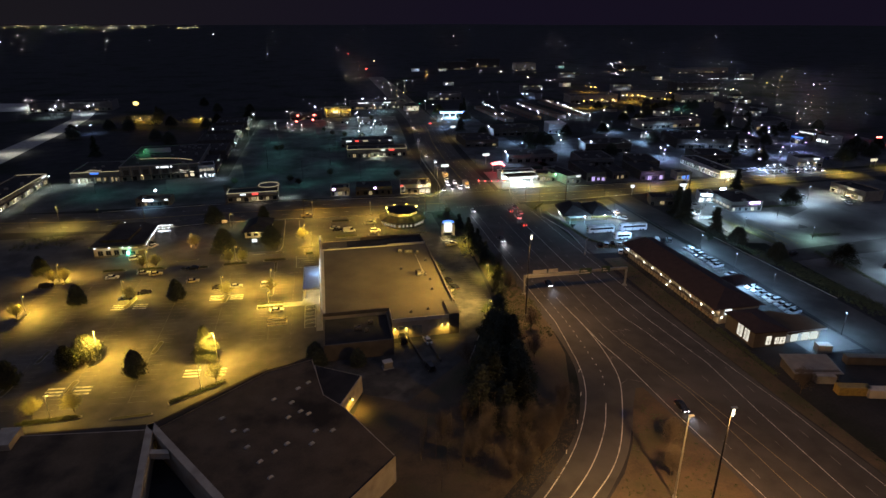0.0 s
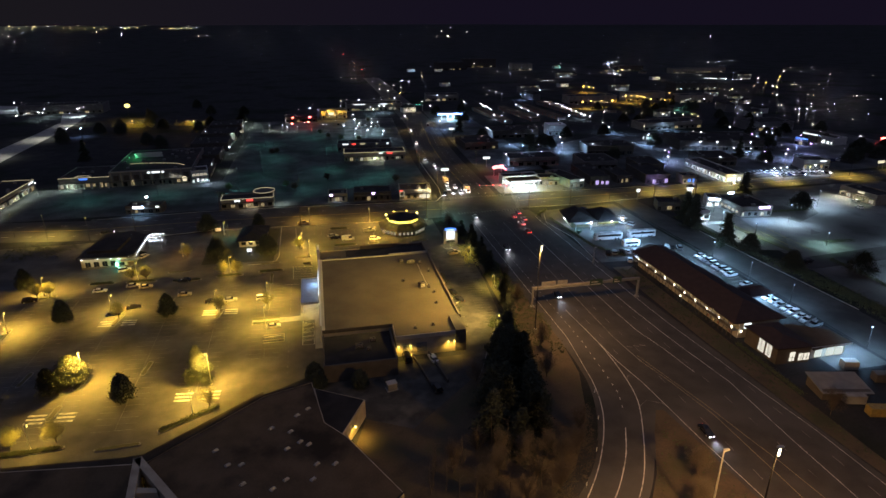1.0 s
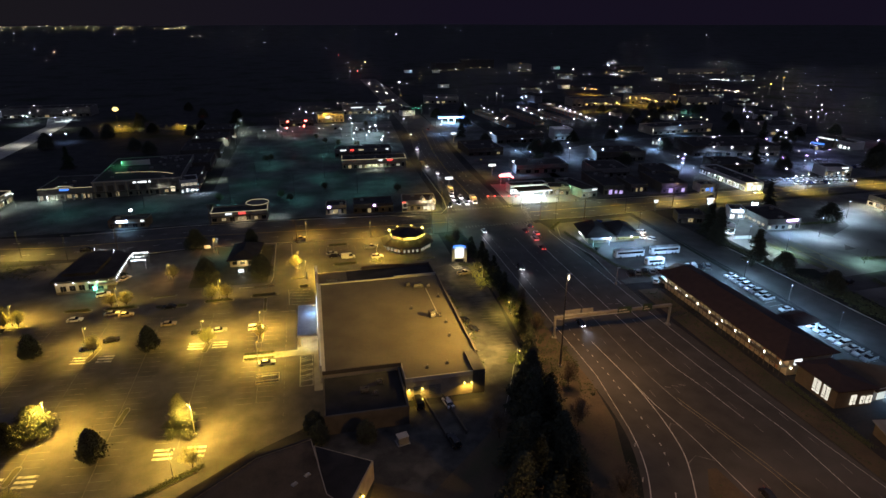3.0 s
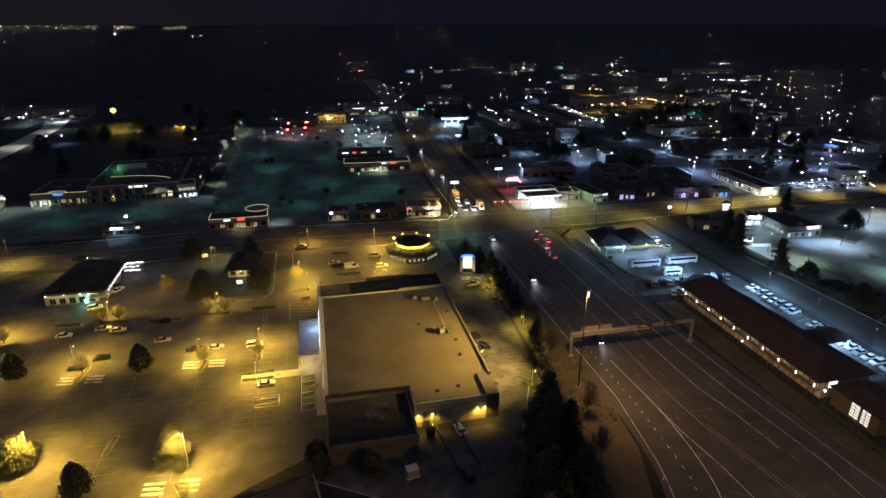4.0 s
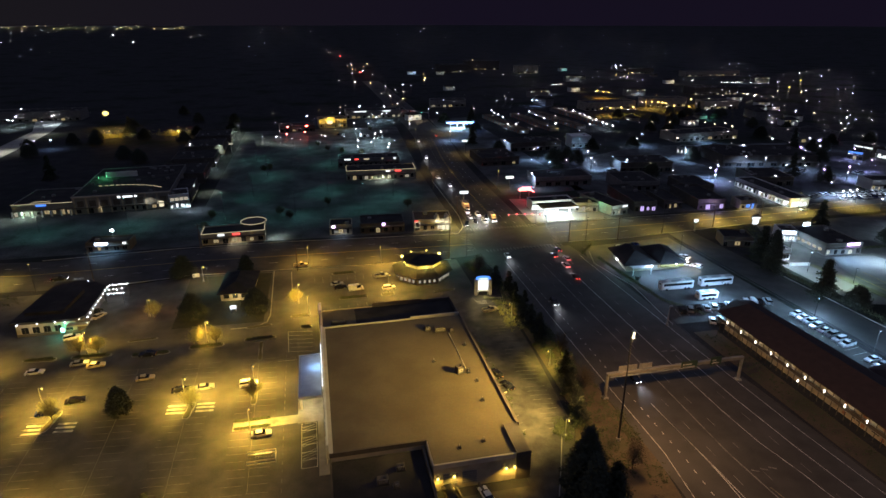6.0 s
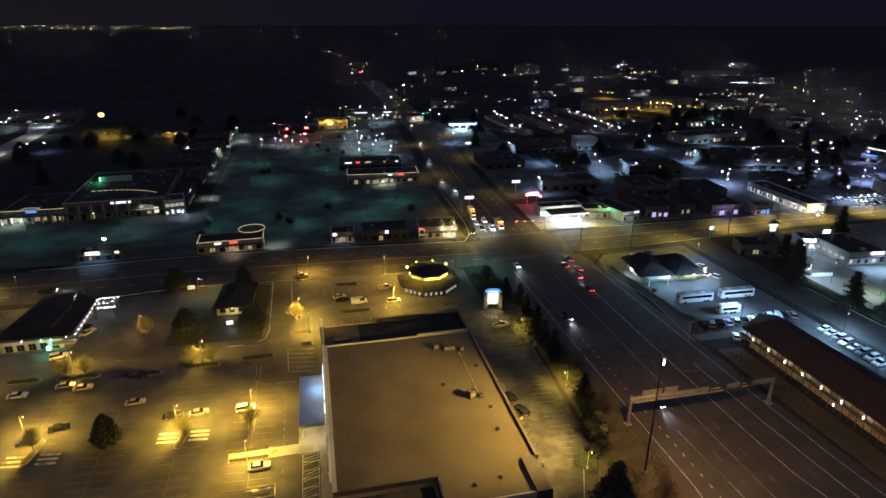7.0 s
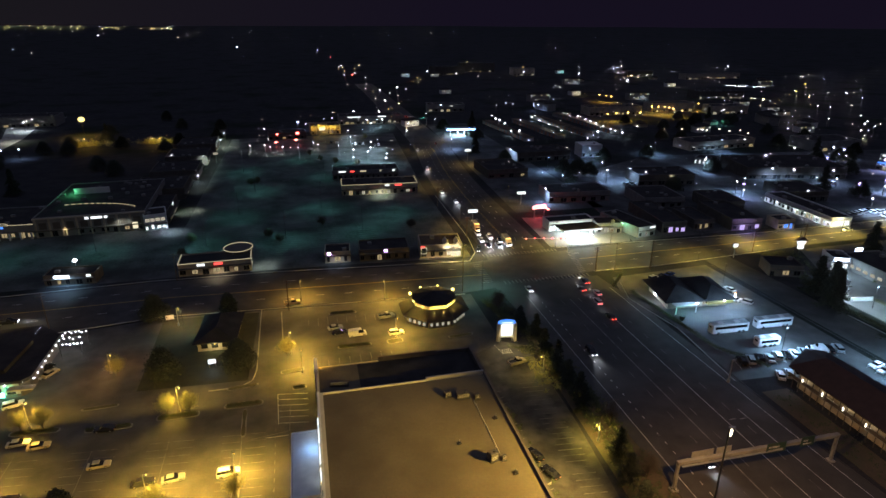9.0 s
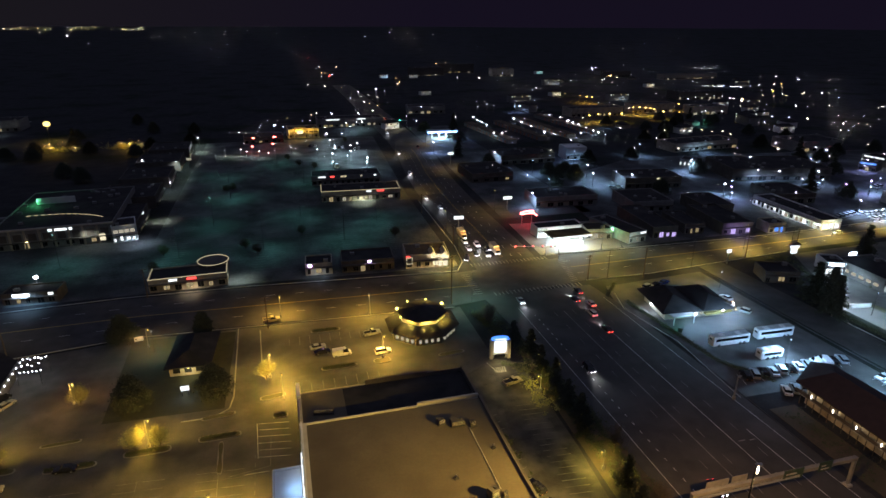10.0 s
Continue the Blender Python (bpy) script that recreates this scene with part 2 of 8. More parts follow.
def strip(bm, pts, left, right, z, thick=0.0):
    """A flat band along a line; left and right are offsets to its sides."""
    a, b = [], []
    for i, p in enumerate(pts):
        p0, p1 = Vector(pts[max(i - 1, 0)]), Vector(pts[min(i + 1, len(pts) - 1)])
        d = (p1 - p0).normalized()
        nrm = Vector((-d.y, d.x))
        a.append(bm.verts.new((p[0] + nrm.x * left, p[1] + nrm.y * left, z)))
        b.append(bm.verts.new((p[0] + nrm.x * right, p[1] + nrm.y * right, z)))
    for i in range(len(pts) - 1):
        bm.faces.new((b[i], b[i + 1], a[i + 1], a[i]))


def smooth_line(pts, n=8):
    """Catmull-Rom points through the given ones."""
    out = []
    q = [Vector(p) for p in pts]
    q = [2 * q[0] - q[1]] + q + [2 * q[-1] - q[-2]]
    for i in range(1, len(q) - 2):
        for k in range(n):
            s = k / n
            out.append(0.5 * (2 * q[i] + (q[i + 1] - q[i - 1]) * s + (2 * q[i - 1] - 5 * q[i] + 4 * q[i + 1] - q[i + 2]) * s * s + (3 * q[i] - q[i - 1] - 3 * q[i + 1] + q[i + 2]) * s ** 3))
    return out + [q[-2]]


def mesh_of(name, bm, material):
    me = bpy.data.meshes.new(name)
    bmesh.ops.recalc_face_normals(bm, faces=bm.faces[:])
    bm.to_mesh(me)
    bm.free()
    me.materials.append(material)
    return me


def part(name, bm, material, parent, label=""):
    ob = new(name, mesh_of(name, bm, material))
    ob.parent = parent
    return tagged(ob, label) if label else ob


def box_part(name, material, parent, x0, x1, y0, y1, z0, z1, label=""):
    bm = bmesh.new()
    bx(bm, x0, x1, y0, y1, z0, z1)
    return part(name, bm, material, parent, label)


def thing(name, label, category, x=0, y=0, z=0, rz=0, group="", kind=""):
    ob = new(name)
    ob.matrix_basis = pose(x, y, z, 0, 0, rz)
    return tagged(ob, label, category, group, kind)


def struct(name, bm, material, label, category, kind="structure"):
    return tagged(new(name, mesh_of(name, bm, material)), label, category, "", kind)


def light(kind, x, y, z, watts, col, parent=None, radius=0.25, cone=150, blend=0.7, name="light"):
    d = bpy.data.lights.new(name, kind)
    d.energy, d.color = watts, col
    if kind == "SPOT":
        d.spot_size, d.spot_blend = radians(cone), blend
    if kind == "AREA":
        d.size = radius
    else:
        d.shadow_soft_size = radius
    ob = new(name, d)
    ob.location = (x, y, z)
    ob.parent = parent
    return ob


# ---- ground and horizon ----
def build_ground():
    bm = bmesh.new()
    radii = [0, 120, 300, 600, 1000, 1500, 2100, 2800, 3500, 4100, 4500, 4800]
    n = 72
    cx, cy = 30, 150
    rings = []
    for r in radii:
        ring = []
        for i in range(n if r else 1):
            a = 2 * math.pi * i / n
            x, y = cx + r * math.sin(a), cy + r * math.cos(a)
            h = 0.0
            if r > 2000:
                h = (r - 2000) / 2800
                h = h * h * (66 + 10 * noise.noise((x * 0.0009, y * 0.0009, 3)))
            ring.append(bm.verts.new((x, y, h)))
        rings.append(ring)
    for i in range(n):
        bm.faces.new((rings[0][0], rings[1][(i + 1) % n], rings[1][i]))
    for a, b in zip(rings[1:], rings[2:]):
        for i in range(n):
            j = (i + 1) % n
            bm.faces.new((a[i], a[j], b[j], b[i]))
    struct("ground", bm, M["earth"], "dark winter earth and rough grass reaching the hills", "ground")


build_ground()


def slab(name, pts, z, material, label, category, base=-0.3):
    bm = bmesh.new()
    prism(bm, pts, base, z)
    return struct(name, bm, material, label, category)


# ---- roads ----
HWY_L, HWY_R = 68.6, 107.5
slab("road_highway", [(68.2, 150), (68.2, 60), (70, -60), (118, -60), (114.5, 60), (111, 105), (109.6, 145), (107.6, 180), (107, 210), (106, 255), (103, 279), (62, 279), (64, 255), (67, 200)], 0.05, M["road"], "wide brown-lit asphalt highway", "road")
RAMP = smooth_line([(74.5, 175), (73.6, 155), (73.4, 140), (71.6, 125), (66.6, 110), (59.5, 97), (50, 86.5), (38, 76), (20, 64), (-10, 48), (-60, 30), (-120, 14)], 6)
bm = bmesh.new()
strip(bm, RAMP, -6.0, 6.2, 0.06)
struct("road_ramp", bm, M["road"], "curving two-lane asphalt exit ramp", "road")
slab("road_cross_street", [(-420, 300), (-200, 291), (-110, 277), (-80, 275), (-50, 280), (50, 275), (64, 277), (103, 283), (130, 283), (200, 289), (420, 296), (420, 318), (280, 309), (200, 306), (125, 308), (60, 302), (-16, 308), (-60, 309), (-110, 306), (-200, 318), (-420, 330)], 0.045, M["old_road"], "broad cross street asphalt lit yellow", "road")
AVE = smooth_line([(81, 300), (82, 330), (83, 400), (86.5, 460), (94, 540), (96, 660), (97, 900), (95.5, 1050)], 4)
bm = bmesh.new()
strip(bm, AVE, 13.5, -13.5, 0.055)
struct("road_avenue", bm, M["old_road"], "long straight avenue running to the hills", "road")
slab("road_service", [(153.5, 90), (154.5, 140), (156, 180), (154, 230), (153, 284), (165, 286), (167.5, 232), (169.5, 190), (172, 150), (171, 90)], 0.04, M["old_road"], "asphalt service road beside the motel", "road")

# ---- paved lots ----
slab("pavement_store_lot", [(-150, 120), (-40, 124), (-20, 140), (-2, 150), (-2, 232), (52, 232), (52, 274), (-50, 278), (-82, 273), (-150, 272)], 0.02, M["asphalt"], "wide patched asphalt parking lot", "parking lot")
slab("pavement_store_drive", [(-4, 131), (18, 120), (46, 146), (54.5, 165), (57.5, 200), (58.5, 236), (52, 240), (38, 232), (38, 150), (-2, 150)], 0.025, M["drive"], "dark asphalt service drive with painted shadow dapple", "parking lot")
slab("pavement_coach_lot", [(107, 206), (109, 238), (104, 262), (108, 276), (150, 279), (152, 180), (153, 120), (136, 120), (136, 205)], 0.02, M["asphalt"], "asphalt coach and motel parking lot", "parking lot")
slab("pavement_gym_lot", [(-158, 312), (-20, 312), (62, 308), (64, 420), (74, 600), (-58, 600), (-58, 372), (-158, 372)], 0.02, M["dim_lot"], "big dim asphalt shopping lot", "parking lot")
slab("pavement_gas_lot", [(98, 311), (135, 310), (150, 345), (100, 352)], 0.02, M["worn_lot"], "pale concrete forecourt", "parking lot")
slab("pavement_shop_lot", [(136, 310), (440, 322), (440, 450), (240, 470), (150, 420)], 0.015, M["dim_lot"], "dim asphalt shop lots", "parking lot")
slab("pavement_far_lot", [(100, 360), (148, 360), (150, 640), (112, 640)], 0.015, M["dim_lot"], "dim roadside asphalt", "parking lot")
slab("pavement_east_lot", [(182, 120), (330, 120), (330, 230), (200, 215), (184, 192)], 0.02, M["worn_lot"], "empty pale gravel lot", "parking lot")
slab("pavement_north_lot", [(222, 209), (330, 228), (330, 243), (243, 243), (224, 233), (220, 222)], 0.025, M["worn_lot"], "pale worn asphalt lot under a lamp", "parking lot")
slab("pavement_shop_yard", [(176, 238), (200, 285), (330, 290), (330, 240), (215, 232)], 0.02, M["asphalt"], "asphalt yard of a roadside shop", "parking lot")
slab("grass_office_plot", [(-48, 236.5), (-20.4, 235.5), (-19.6, 275.5), (-49, 277)], 0.05, M["office_lawn"], "dark winter lawn round a small office", "grass")
slab("grass_bank_east", [(109.5, 200), (117.2, 200), (117.0, 60), (115.0, 60), (111.5, 105), (110.0, 145)], 0.10, M["bank"], "bare soil bank beside the highway", "bank")
slab("grass_bank_west", [(46, 146), (57, 170), (60, 240), (64, 250), (67.0, 200), (67.8, 150), (66, 134), (60, 116), (50, 100), (36, 88), (20, 73), (6, 76), (2.3, 83.8), (12, 93.6), (2.5, 112), (7.4, 126.0), (18, 120)], 0.08, M["bank"], "bare soil and weeds below dark conifers", "bank")
slab("grass_ramp_island", [(79.6, 114.5), (77.6, 114.6), (72.8, 107), (66.3, 95), (59.8, 86.3), (52, 79), (40, 69), (28, 60), (-12, 40), (-12, -60), (69.5, -60), (83.9, 40), (82.6, 80), (80.9, 101)], 0.09, M["bank"], "rough brown verge between ramp and highway", "verge")

# ---- road markings ----
def lines(name, polys, width, material, label, z=0.075):
    bm = bmesh.new()
    for pts in polys:
        strip(bm, pts, width / 2, -width / 2, z)
    struct(name, bm, material, label, "road marking")


def dashes(pts, on, off):
    """Cuts a line into dashes."""
    out, run, drawing = [], 0.0, True
    p = [Vector(a) for a in pts]
    cur = [p[0]]
    need = on
    for a, b in zip(p, p[1:]):
        length = (b - a).length
        pos = 0.0
        while length - pos >= need:
            pos += need
            c = a.lerp(b, pos / length)
            if drawing:
                out.append(cur + [c])
            cur, drawing = [c], not drawing
            need = on if drawing else off
        need -= length - pos
        cur.append(b)
    return out


lines("highway_edge_line", [[(70.6, 268), (70.3, 177), (70.5, 153), (69.4, 143), (67.9, 130)], [(102.5, 268), (104.7, 179), (105.6, 155), (106.8, 140), (108.6, 117), (110.3, 100), (111, 72), (113, -40)]], 0.17, M["paint"], "white highway edge lines")
lines("highway_lane_line", [[(77.3, 170), (78.4, 150), (78.9, 138), (80.6, 126), (82, 102), (84.3, 76), (86, -40)], [(92.4, 250), (92.6, 178), (92.8, 164), (93.4, 152), (95.5, 141), (97, 128)], [(98.5, 195), (99.2, 168), (100.4, 149), (101.4, 139), (103.3, 122), (102.3, 98), (101.9, 72), (104, -40)]], 0.2, M["paint"], "solid white lane lines")
lines("ramp_line", [smooth_line([(67.9, 130), (66.2, 122), (63.4, 114), (59, 105.5), (53, 96.5), (45, 87.4), (34, 77)], 5), smooth_line([(77.3, 169), (78.3, 150), (78.1, 139), (77.2, 129), (75.2, 119), (70.4, 108), (64.1, 96.3), (58, 88.2), (50, 81), (38, 71)], 5), smooth_line([(67.0, 110), (62.1, 100.7), (54.6, 90.6), (45.8, 82.1), (34, 73)], 5)], 0.24, M["paint"], "white ramp lines")
lines("ramp_gore_line", [[(74.6, 117), (77.6, 118.9), (80.9, 116.6)], [(77.0, 128.4), (78.6, 130.2), (80.2, 128.8)]], 0.2, M["faint_paint"], "faded gore chevrons")
lines("median_seam", [[(84.4, 262), (84.4, 180), (84.3, 150), (85.5, 136)]], 0.35, M["faint_paint"], "faded tan median seam")
lines("median_line", [[(85.5, 136), (88, 125), (90.5, 110), (91, 92), (91.4, 73), (93, -40)], [(86, 139), (88.2, 128), (91, 114), (92.6, 103), (94.4, 92), (96.5, 72), (99, -40)]], 0.22, M["median_paint"], "worn pale yellow median lines")
lines("lane_dash", dashes([(74, 262), (73.9, 178), (73.9, 150), (73, 135), (72, 123), (69.5, 115.5)], 1.0, 2.2), 0.2, M["paint"], "short white lane dots")
lines("lane_dashes", sum((dashes(p, 3.0, 6.1) for p in ([(80.9, 262), (80.8, 175), (80.9, 140)], [(87.5, 262), (87.0, 176), (87.9, 140)], [(96.0, 262), (96.4, 178), (97.6, 140), (98.6, 80)], [(86.5, 128), (87.2, 70), (88, -20)], [(106.8, 128), (107, 70), (108, -20)])), []), 0.17, M["faint_paint"], "white dashed lane lines")
lines("stop_dash", [[(x, 192 - 0.35 * i), (x + 1.9, 192 - 0.35 * i)] for i, x in enumerate((93.6, 96.4))] + [[(85.6 + 2.1 * k, 144.2), (87 + 2.1 * k, 143.4)] for k in range(3)], 0.35, M["faint_paint"], "worn lane arrows")
lines("cross_street_line", [[(-400, 315), (-200, 305), (-110, 292), (-50, 294), (62, 289)], [(104, 296), (200, 298), (400, 307)]], 0.5, M["yellow_paint"], "yellow centre line of the cross street")
lines("cross_lane_dashes", sum((dashes(p, 3, 7) for p in ([(-200, 311), (-110, 299), (-50, 301.5), (62, 296)], [(-200, 298), (-110, 284), (-50, 287), (62, 282)], [(104, 302), (400, 313)], [(104, 290), (400, 301)])), []), 0.2, M["paint"], "white dashed street lane lines")
lines("crosswalk_bar", [[(67 + 1.5 * k, 279.0), (67 + 1.5 * k, 281.8)] for k in range(23)] + [[(67 + 1.5 * k, 306.0), (67 + 1.5 * k, 309.0)] for k in range(22)] + [[(101.8 - 0.3 * k, 303 - 1.6 * k), (104.6 - 0.3 * k, 303.6 - 1.6 * k)] for k in range(13)] + [[(60, 282 + 1.7 * k), (63, 282 + 1.7 * k)] for k in range(11)], 0.42, M["faint_paint"], "worn white ladder crosswalk bars")
lines("avenue_line", [[(p.x + o, p.y) for p in AVE[2:17]] for o in (-0.3, 0.3)], 0.2, M["yellow_paint"], "yellow avenue centre line", 0.08)
lines("avenue_dashes", sum((dashes([(p.x + o, p.y) for p in AVE[2:17]], 3, 7) for o in (-8.5, -4.5, 4.5, 8.5)), []), 0.2, M["paint"], "white avenue lane dashes", 0.08)

# ---- parking stalls ----
def stall_rows():
    polys = []
    for cx, y0, y1 in ((-19.5, 160, 214), (-35.5, 146, 214), (-51.5, 134, 214), (-67.5, 134, 216), (-83.5, 134, 216), (-99.5, 134, 216), (-115.5, 134, 216)):
        polys.append([(cx + 0.6, y0), (cx - 0.6, y1)])
        y = y0
        while y <= y1:
            polys.append([(cx - 4.8, y + 0.35), (cx - 0.4, y)])
            polys.append([(cx + 0.4, y), (cx + 4.8, y - 0.35)])
            y += 2.5
    return polys


lines("stall_line", stall_rows(), 0.10, M["faint_paint"], "faded parking stall lines", 0.035)
hatch = []
for cx, cy in ((-66, 191), (-35, 192.3), (-67.5, 142), (-34.2, 144.3)):
    for side in (-1, 1):
        for k in range(3):
            hatch.append([(cx + side * 1.3, cy - 1.3 + 1.5 * k), (cx + side * 5.6, cy - 1.3 + 1.5 * k - side * 0.5)])
lines("loading_stripe", hatch, 0.75, M["paint"], "bright painted access aisle stripes", 0.04)
lines("drive_stall_line", [[(48.6 + 0.03 * k, 164.5 + 1.9 * k), (53.2 + 0.085 * k, 164.0 + 1.9 * k)] for k in range(29)], 0.2, M["worn_stripe"], "worn stall lines along the store drive", 0.045)
# strip standing in for the bushes' shadow between wall lane and stalls
lines("drive_shade_strip", [[(48.3, 163), (48.3, 181), (48.6, 197), (47.9, 214), (46.6, 222)]], 0.2, M["drive"], "thin drive-coloured strip for bush shade along the drive", 0.043)
lines("drive_hatch", [[(50.4 + 0.6 * k, 233.2), (50.7 + 0.6 * k, 235.4)] for k in range(5)] + [[(50.0, 233.2), (53.2, 233.0)], [(49.2, 238.6), (50.2, 233.4)]], 0.16, M["paint"], "white hatched kerb marking", 0.045)
lines("front_bay_line", [[(-12.4 + 0.04 * k, 227.0 - 2.4 * k), (-5.0, 225.9 - 2.4 * k)] for k in range(6)] + [[(-12.5, 227.1), (-12.0, 214.6)], [(-14.9, 210.1), (-9.7, 210.0)]], 0.14, M["paint"], "white stall lines by the store corner", 0.045)
lines("wall_stall_line", [[(39.9 + 0.02 * k, 166 + 2.7 * k), (43.4 + 0.02 * k, 167.2 + 2.7 * k)] for k in range(19)], 0.12, M["faint_paint"], "faded stall lines along the store wall", 0.04)
lines("front_stall_line", [[(x, 236 + 0.1 * x), (x, 241 + 0.1 * x)] for x in range(-2, 22, 3)] + [[(x, 262), (x, 267)] for x in range(-4, 22, 3)], 0.15, M["faint_paint"], "faded stall lines by the restaurant", 0.04)
lines("gym_stall_line", [[(-52 + 18 * a, 322 + 2.7 * k), (-43.5 + 18 * a, 322 + 2.7 * k)] for a in range(6) for k in range(0, 62) if not (14 < -48 + 18 * a < 62 and 400 < 322 + 2.7 * k < 464)], 0.14, M["faint_paint"], "faded stall lines of the shopping lot", 0.04)
lines("store_lane_line", dashes([(-12.6, 216), (-12.0, 150)], 1.2, 1.6) + [[(-18, 210.3), (-9.4, 211.6)], [(-9.4, 211.6), (-9.3, 222)]], 0.13, M["faint_paint"], "dashed lane along the store front", 0.04)
lines("coach_stall_line", [[(146.3, 142 + 2.8 * k), (151.5, 142.6 + 2.8 * k)] for k in range(23)] + [[(112 + 2.9 * k, 210.5), (113 + 2.9 * k, 215.5)] for k in range(13)], 0.14, M["paint"], "white stall lines of the coach lot", 0.04)

# ---- street furniture ----
def lot_lamp(label, watts, col, h=7.0, bulb="g_sodium", double=False, cone=164, blend=0.5):
    t = thing("parking_lot_lamp", label, "lamp post", group="lot lamps")
    bm = bmesh.new()
    tube(bm, (0, 0, 0), (0, 0, 0.8), 0.32, 0.32, 10)
    part("concrete_base", bm, M["concrete"], t)
    bm = bmesh.new()
    tube(bm, (0, 0, 0.8), (0, 0, h), 0.11, 0.07, 8)
    part("pole", bm, M["steel"], t)
    sides = (-1, 1) if double else (1,)
    for s in sides:
        bm = bmesh.new()
        tube(bm, (0, 0, h - 0.1), (s * 0.5, 0, h + 0.05), 0.05, 0.05, 6)
        part("arm", bm, M["steel"], t)
        bm = bmesh.new()
        prism(bm, [(s * 0.35, -0.28), (s * 1.05, -0.28), (s * 1.05, 0.28), (s * 0.35, 0.28)][::s], h - 0.02, h + 0.16)
        part("lamp_head", bm, M["dark_steel"], t)
        bm = bmesh.new()
        # lens stretched downwards to include the glare streak along the lit pole
        ball(bm, s * 0.7, 0, h - 0.42, 0.10, 10, 6, 4.2)
        part("lens", bm, M[bulb], t, "glowing yellow lens" if "sod" in bulb else "glowing white lens")
    light("SPOT", 0.7, 0, h - 0.75, watts, col, t, 0.3, cone, blend)
    return t


proto = lot_lamp("grey steel parking lot lamp glowing sodium yellow", 1500, SODIUM)
proto.matrix_basis = pose(-69.5, 198.2, 0.02, 0, 0, 30)
for x, y in ((-36.5, 195.1), (-20.1, 197.5), (-19.6, 178.9), (-97.2, 191.1), (-97.0, 218.3)):
    copy_thing(proto, pose(x, y, 0.02, 0, 0, 30 + (x * 7) % 90))
tall = lot_lamp("tall grey lot lamp rising beside a tree crown", 2300, SODIUM, 9.2)
light("POINT", 1.6, 0, 8.9, 150, SODIUM, tall, 0.3)
tall.matrix_basis = pose(-64.9, 157.8, 0.02, 0, 0, -60)
pine_lamp = lot_lamp("tall grey lot lamp shining onto a pine", 2300, SODIUM, 9.6)
light("POINT", 1.6, 0, 9.6, 420, SODIUM, pine_lamp, 0.3)
pine_lamp.matrix_basis = pose(-31.6, 149.6, 0.02, 0, 0, -110)
front = lot_lamp("grey steel lot lamp glowing yellow beside the store front", 470, SODIUM, cone=177, blend=0.12)
front.matrix_basis = pose(-35.6, 225.0, 0.02, 0, 0, 30)
copy_thing(front, pose(-68.6, 225.9, 0.02, 0, 0, 60))
edge = lot_lamp("grey steel lot lamp glowing yellow over a planting bed", 380, SODIUM, cone=170, blend=0.3)
edge.matrix_basis = pose(-33.9, 136.4, 0.02, 0, 0, 30)
copy_thing(edge, pose(-67.1, 130.1, 0.02, 0, 0, 50))
corner = lot_lamp("grey steel lot lamp glowing yellow near the restaurant", 800, SODIUM, cone=166, blend=0.2)
corner.matrix_basis = pose(21.5, 248.6, 0.02, 0, 0, 30)
for x, y in ((-6.2, 236.0), (-9.4, 246.6), (-6.1, 282.0), (22.0, 276.0)):
    copy_thing(corner, pose(x, y, 0.02, 0, 0, 30 + (x * 7) % 90))
dim = lot_lamp("grey steel lot lamp glowing dim orange", 190, (1.0, 0.5, 0.12), 6.0)
dim.matrix_basis = pose(-56.7, 247.1, 0.02)
copy_thing(dim, pose(-43.8, 272.0, 0.02, 0, 0, 40))
low = lot_lamp("short drive lamp glowing dim yellow", 110, OLIVE, 5.0)
low.matrix_basis = pose(51.0, 162.5, 0.08, 0, 0, 0)
drive = lot_lamp("short drive lamp glowing sodium yellow", 290, OLIVE, 5.0)
drive.matrix_basis = pose(59.1, 192.0, 0.08, 0, 0, 180)
copy_thing(low, pose(58.0, 222.0, 0.08, 0, 0, 180))


def highway_mast(x, y, h, lit=True, watts=2600, tilt=14, cone=156):
    t = thing("highway_lamp", "tall grey highway mast with a glowing amber lamp" if lit else "bare grey highway pole, unlit", "lamp post", x, y, 0.05)
    bm = bmesh.new()
    tube(bm, (0, 0, 0), (0, 0, 0.7), 0.45, 0.45, 10)
    part("base", bm, M["concrete"], t)
    bm = bmesh.new()
    tube(bm, (0, 0, 0.7), (0, 0, h), 0.24, 0.12, 10)
    part("mast", bm, M["dark_steel"] if lit else M["steel"], t)
    bm = bmesh.new()
    tube(bm, (0, 0, h - 0.3), (0.9, 0, h + 0.1), 0.07, 0.06, 6)
    part("arm", bm, M["steel"], t)
    bm = bmesh.new()
    prism(bm, [(0.0, -0.25), (1.0, -0.2), (1.0, 0.2), (0.0, 0.25)], h + 0.02, h + 0.24)
    part("lamp_head", bm, M["steel"], t)
    if lit:
        bm = bmesh.new()
        # tall lens shape takes in the streak of light below the mast head
        ball(bm, 0.5, 0, h - 0.85, 0.16, 10, 6, 5.2)
        part("lens", bm, M["g_mast"], t, "glowing amber lens drawn down into a streak")
        light("SPOT", 0.5, 0, h - 1.8, watts, AMBER, t, 0.4, cone, 0.6).rotation_euler = (0, radians(-tilt), 0)
    return t


mast = highway_mast(62.5, 159.0, 28.0, True, 2300, 34, 138)
# added beam beyond the mast's own lamp, aimed to brighten the store roof
side = light("SPOT", 1.0, 0, 27.0, 36000, (1.0, 0.66, 0.15), mast, 0.4, 76, 1.0, "fill_beam")
side.rotation_euler = (0, radians(-60), radians(153))
mast = highway_mast(64.5, 66.0, 30.5, True, 4600, 22, 162)
# second added beam, brightens the near building and the verge
side = light("SPOT", 1.0, 0, 29.5, 5200, (1.0, 0.56, 0.17), mast, 0.4, 96, 0.7, "fill_beam")
side.rotation_euler = (0, radians(-64), radians(162))
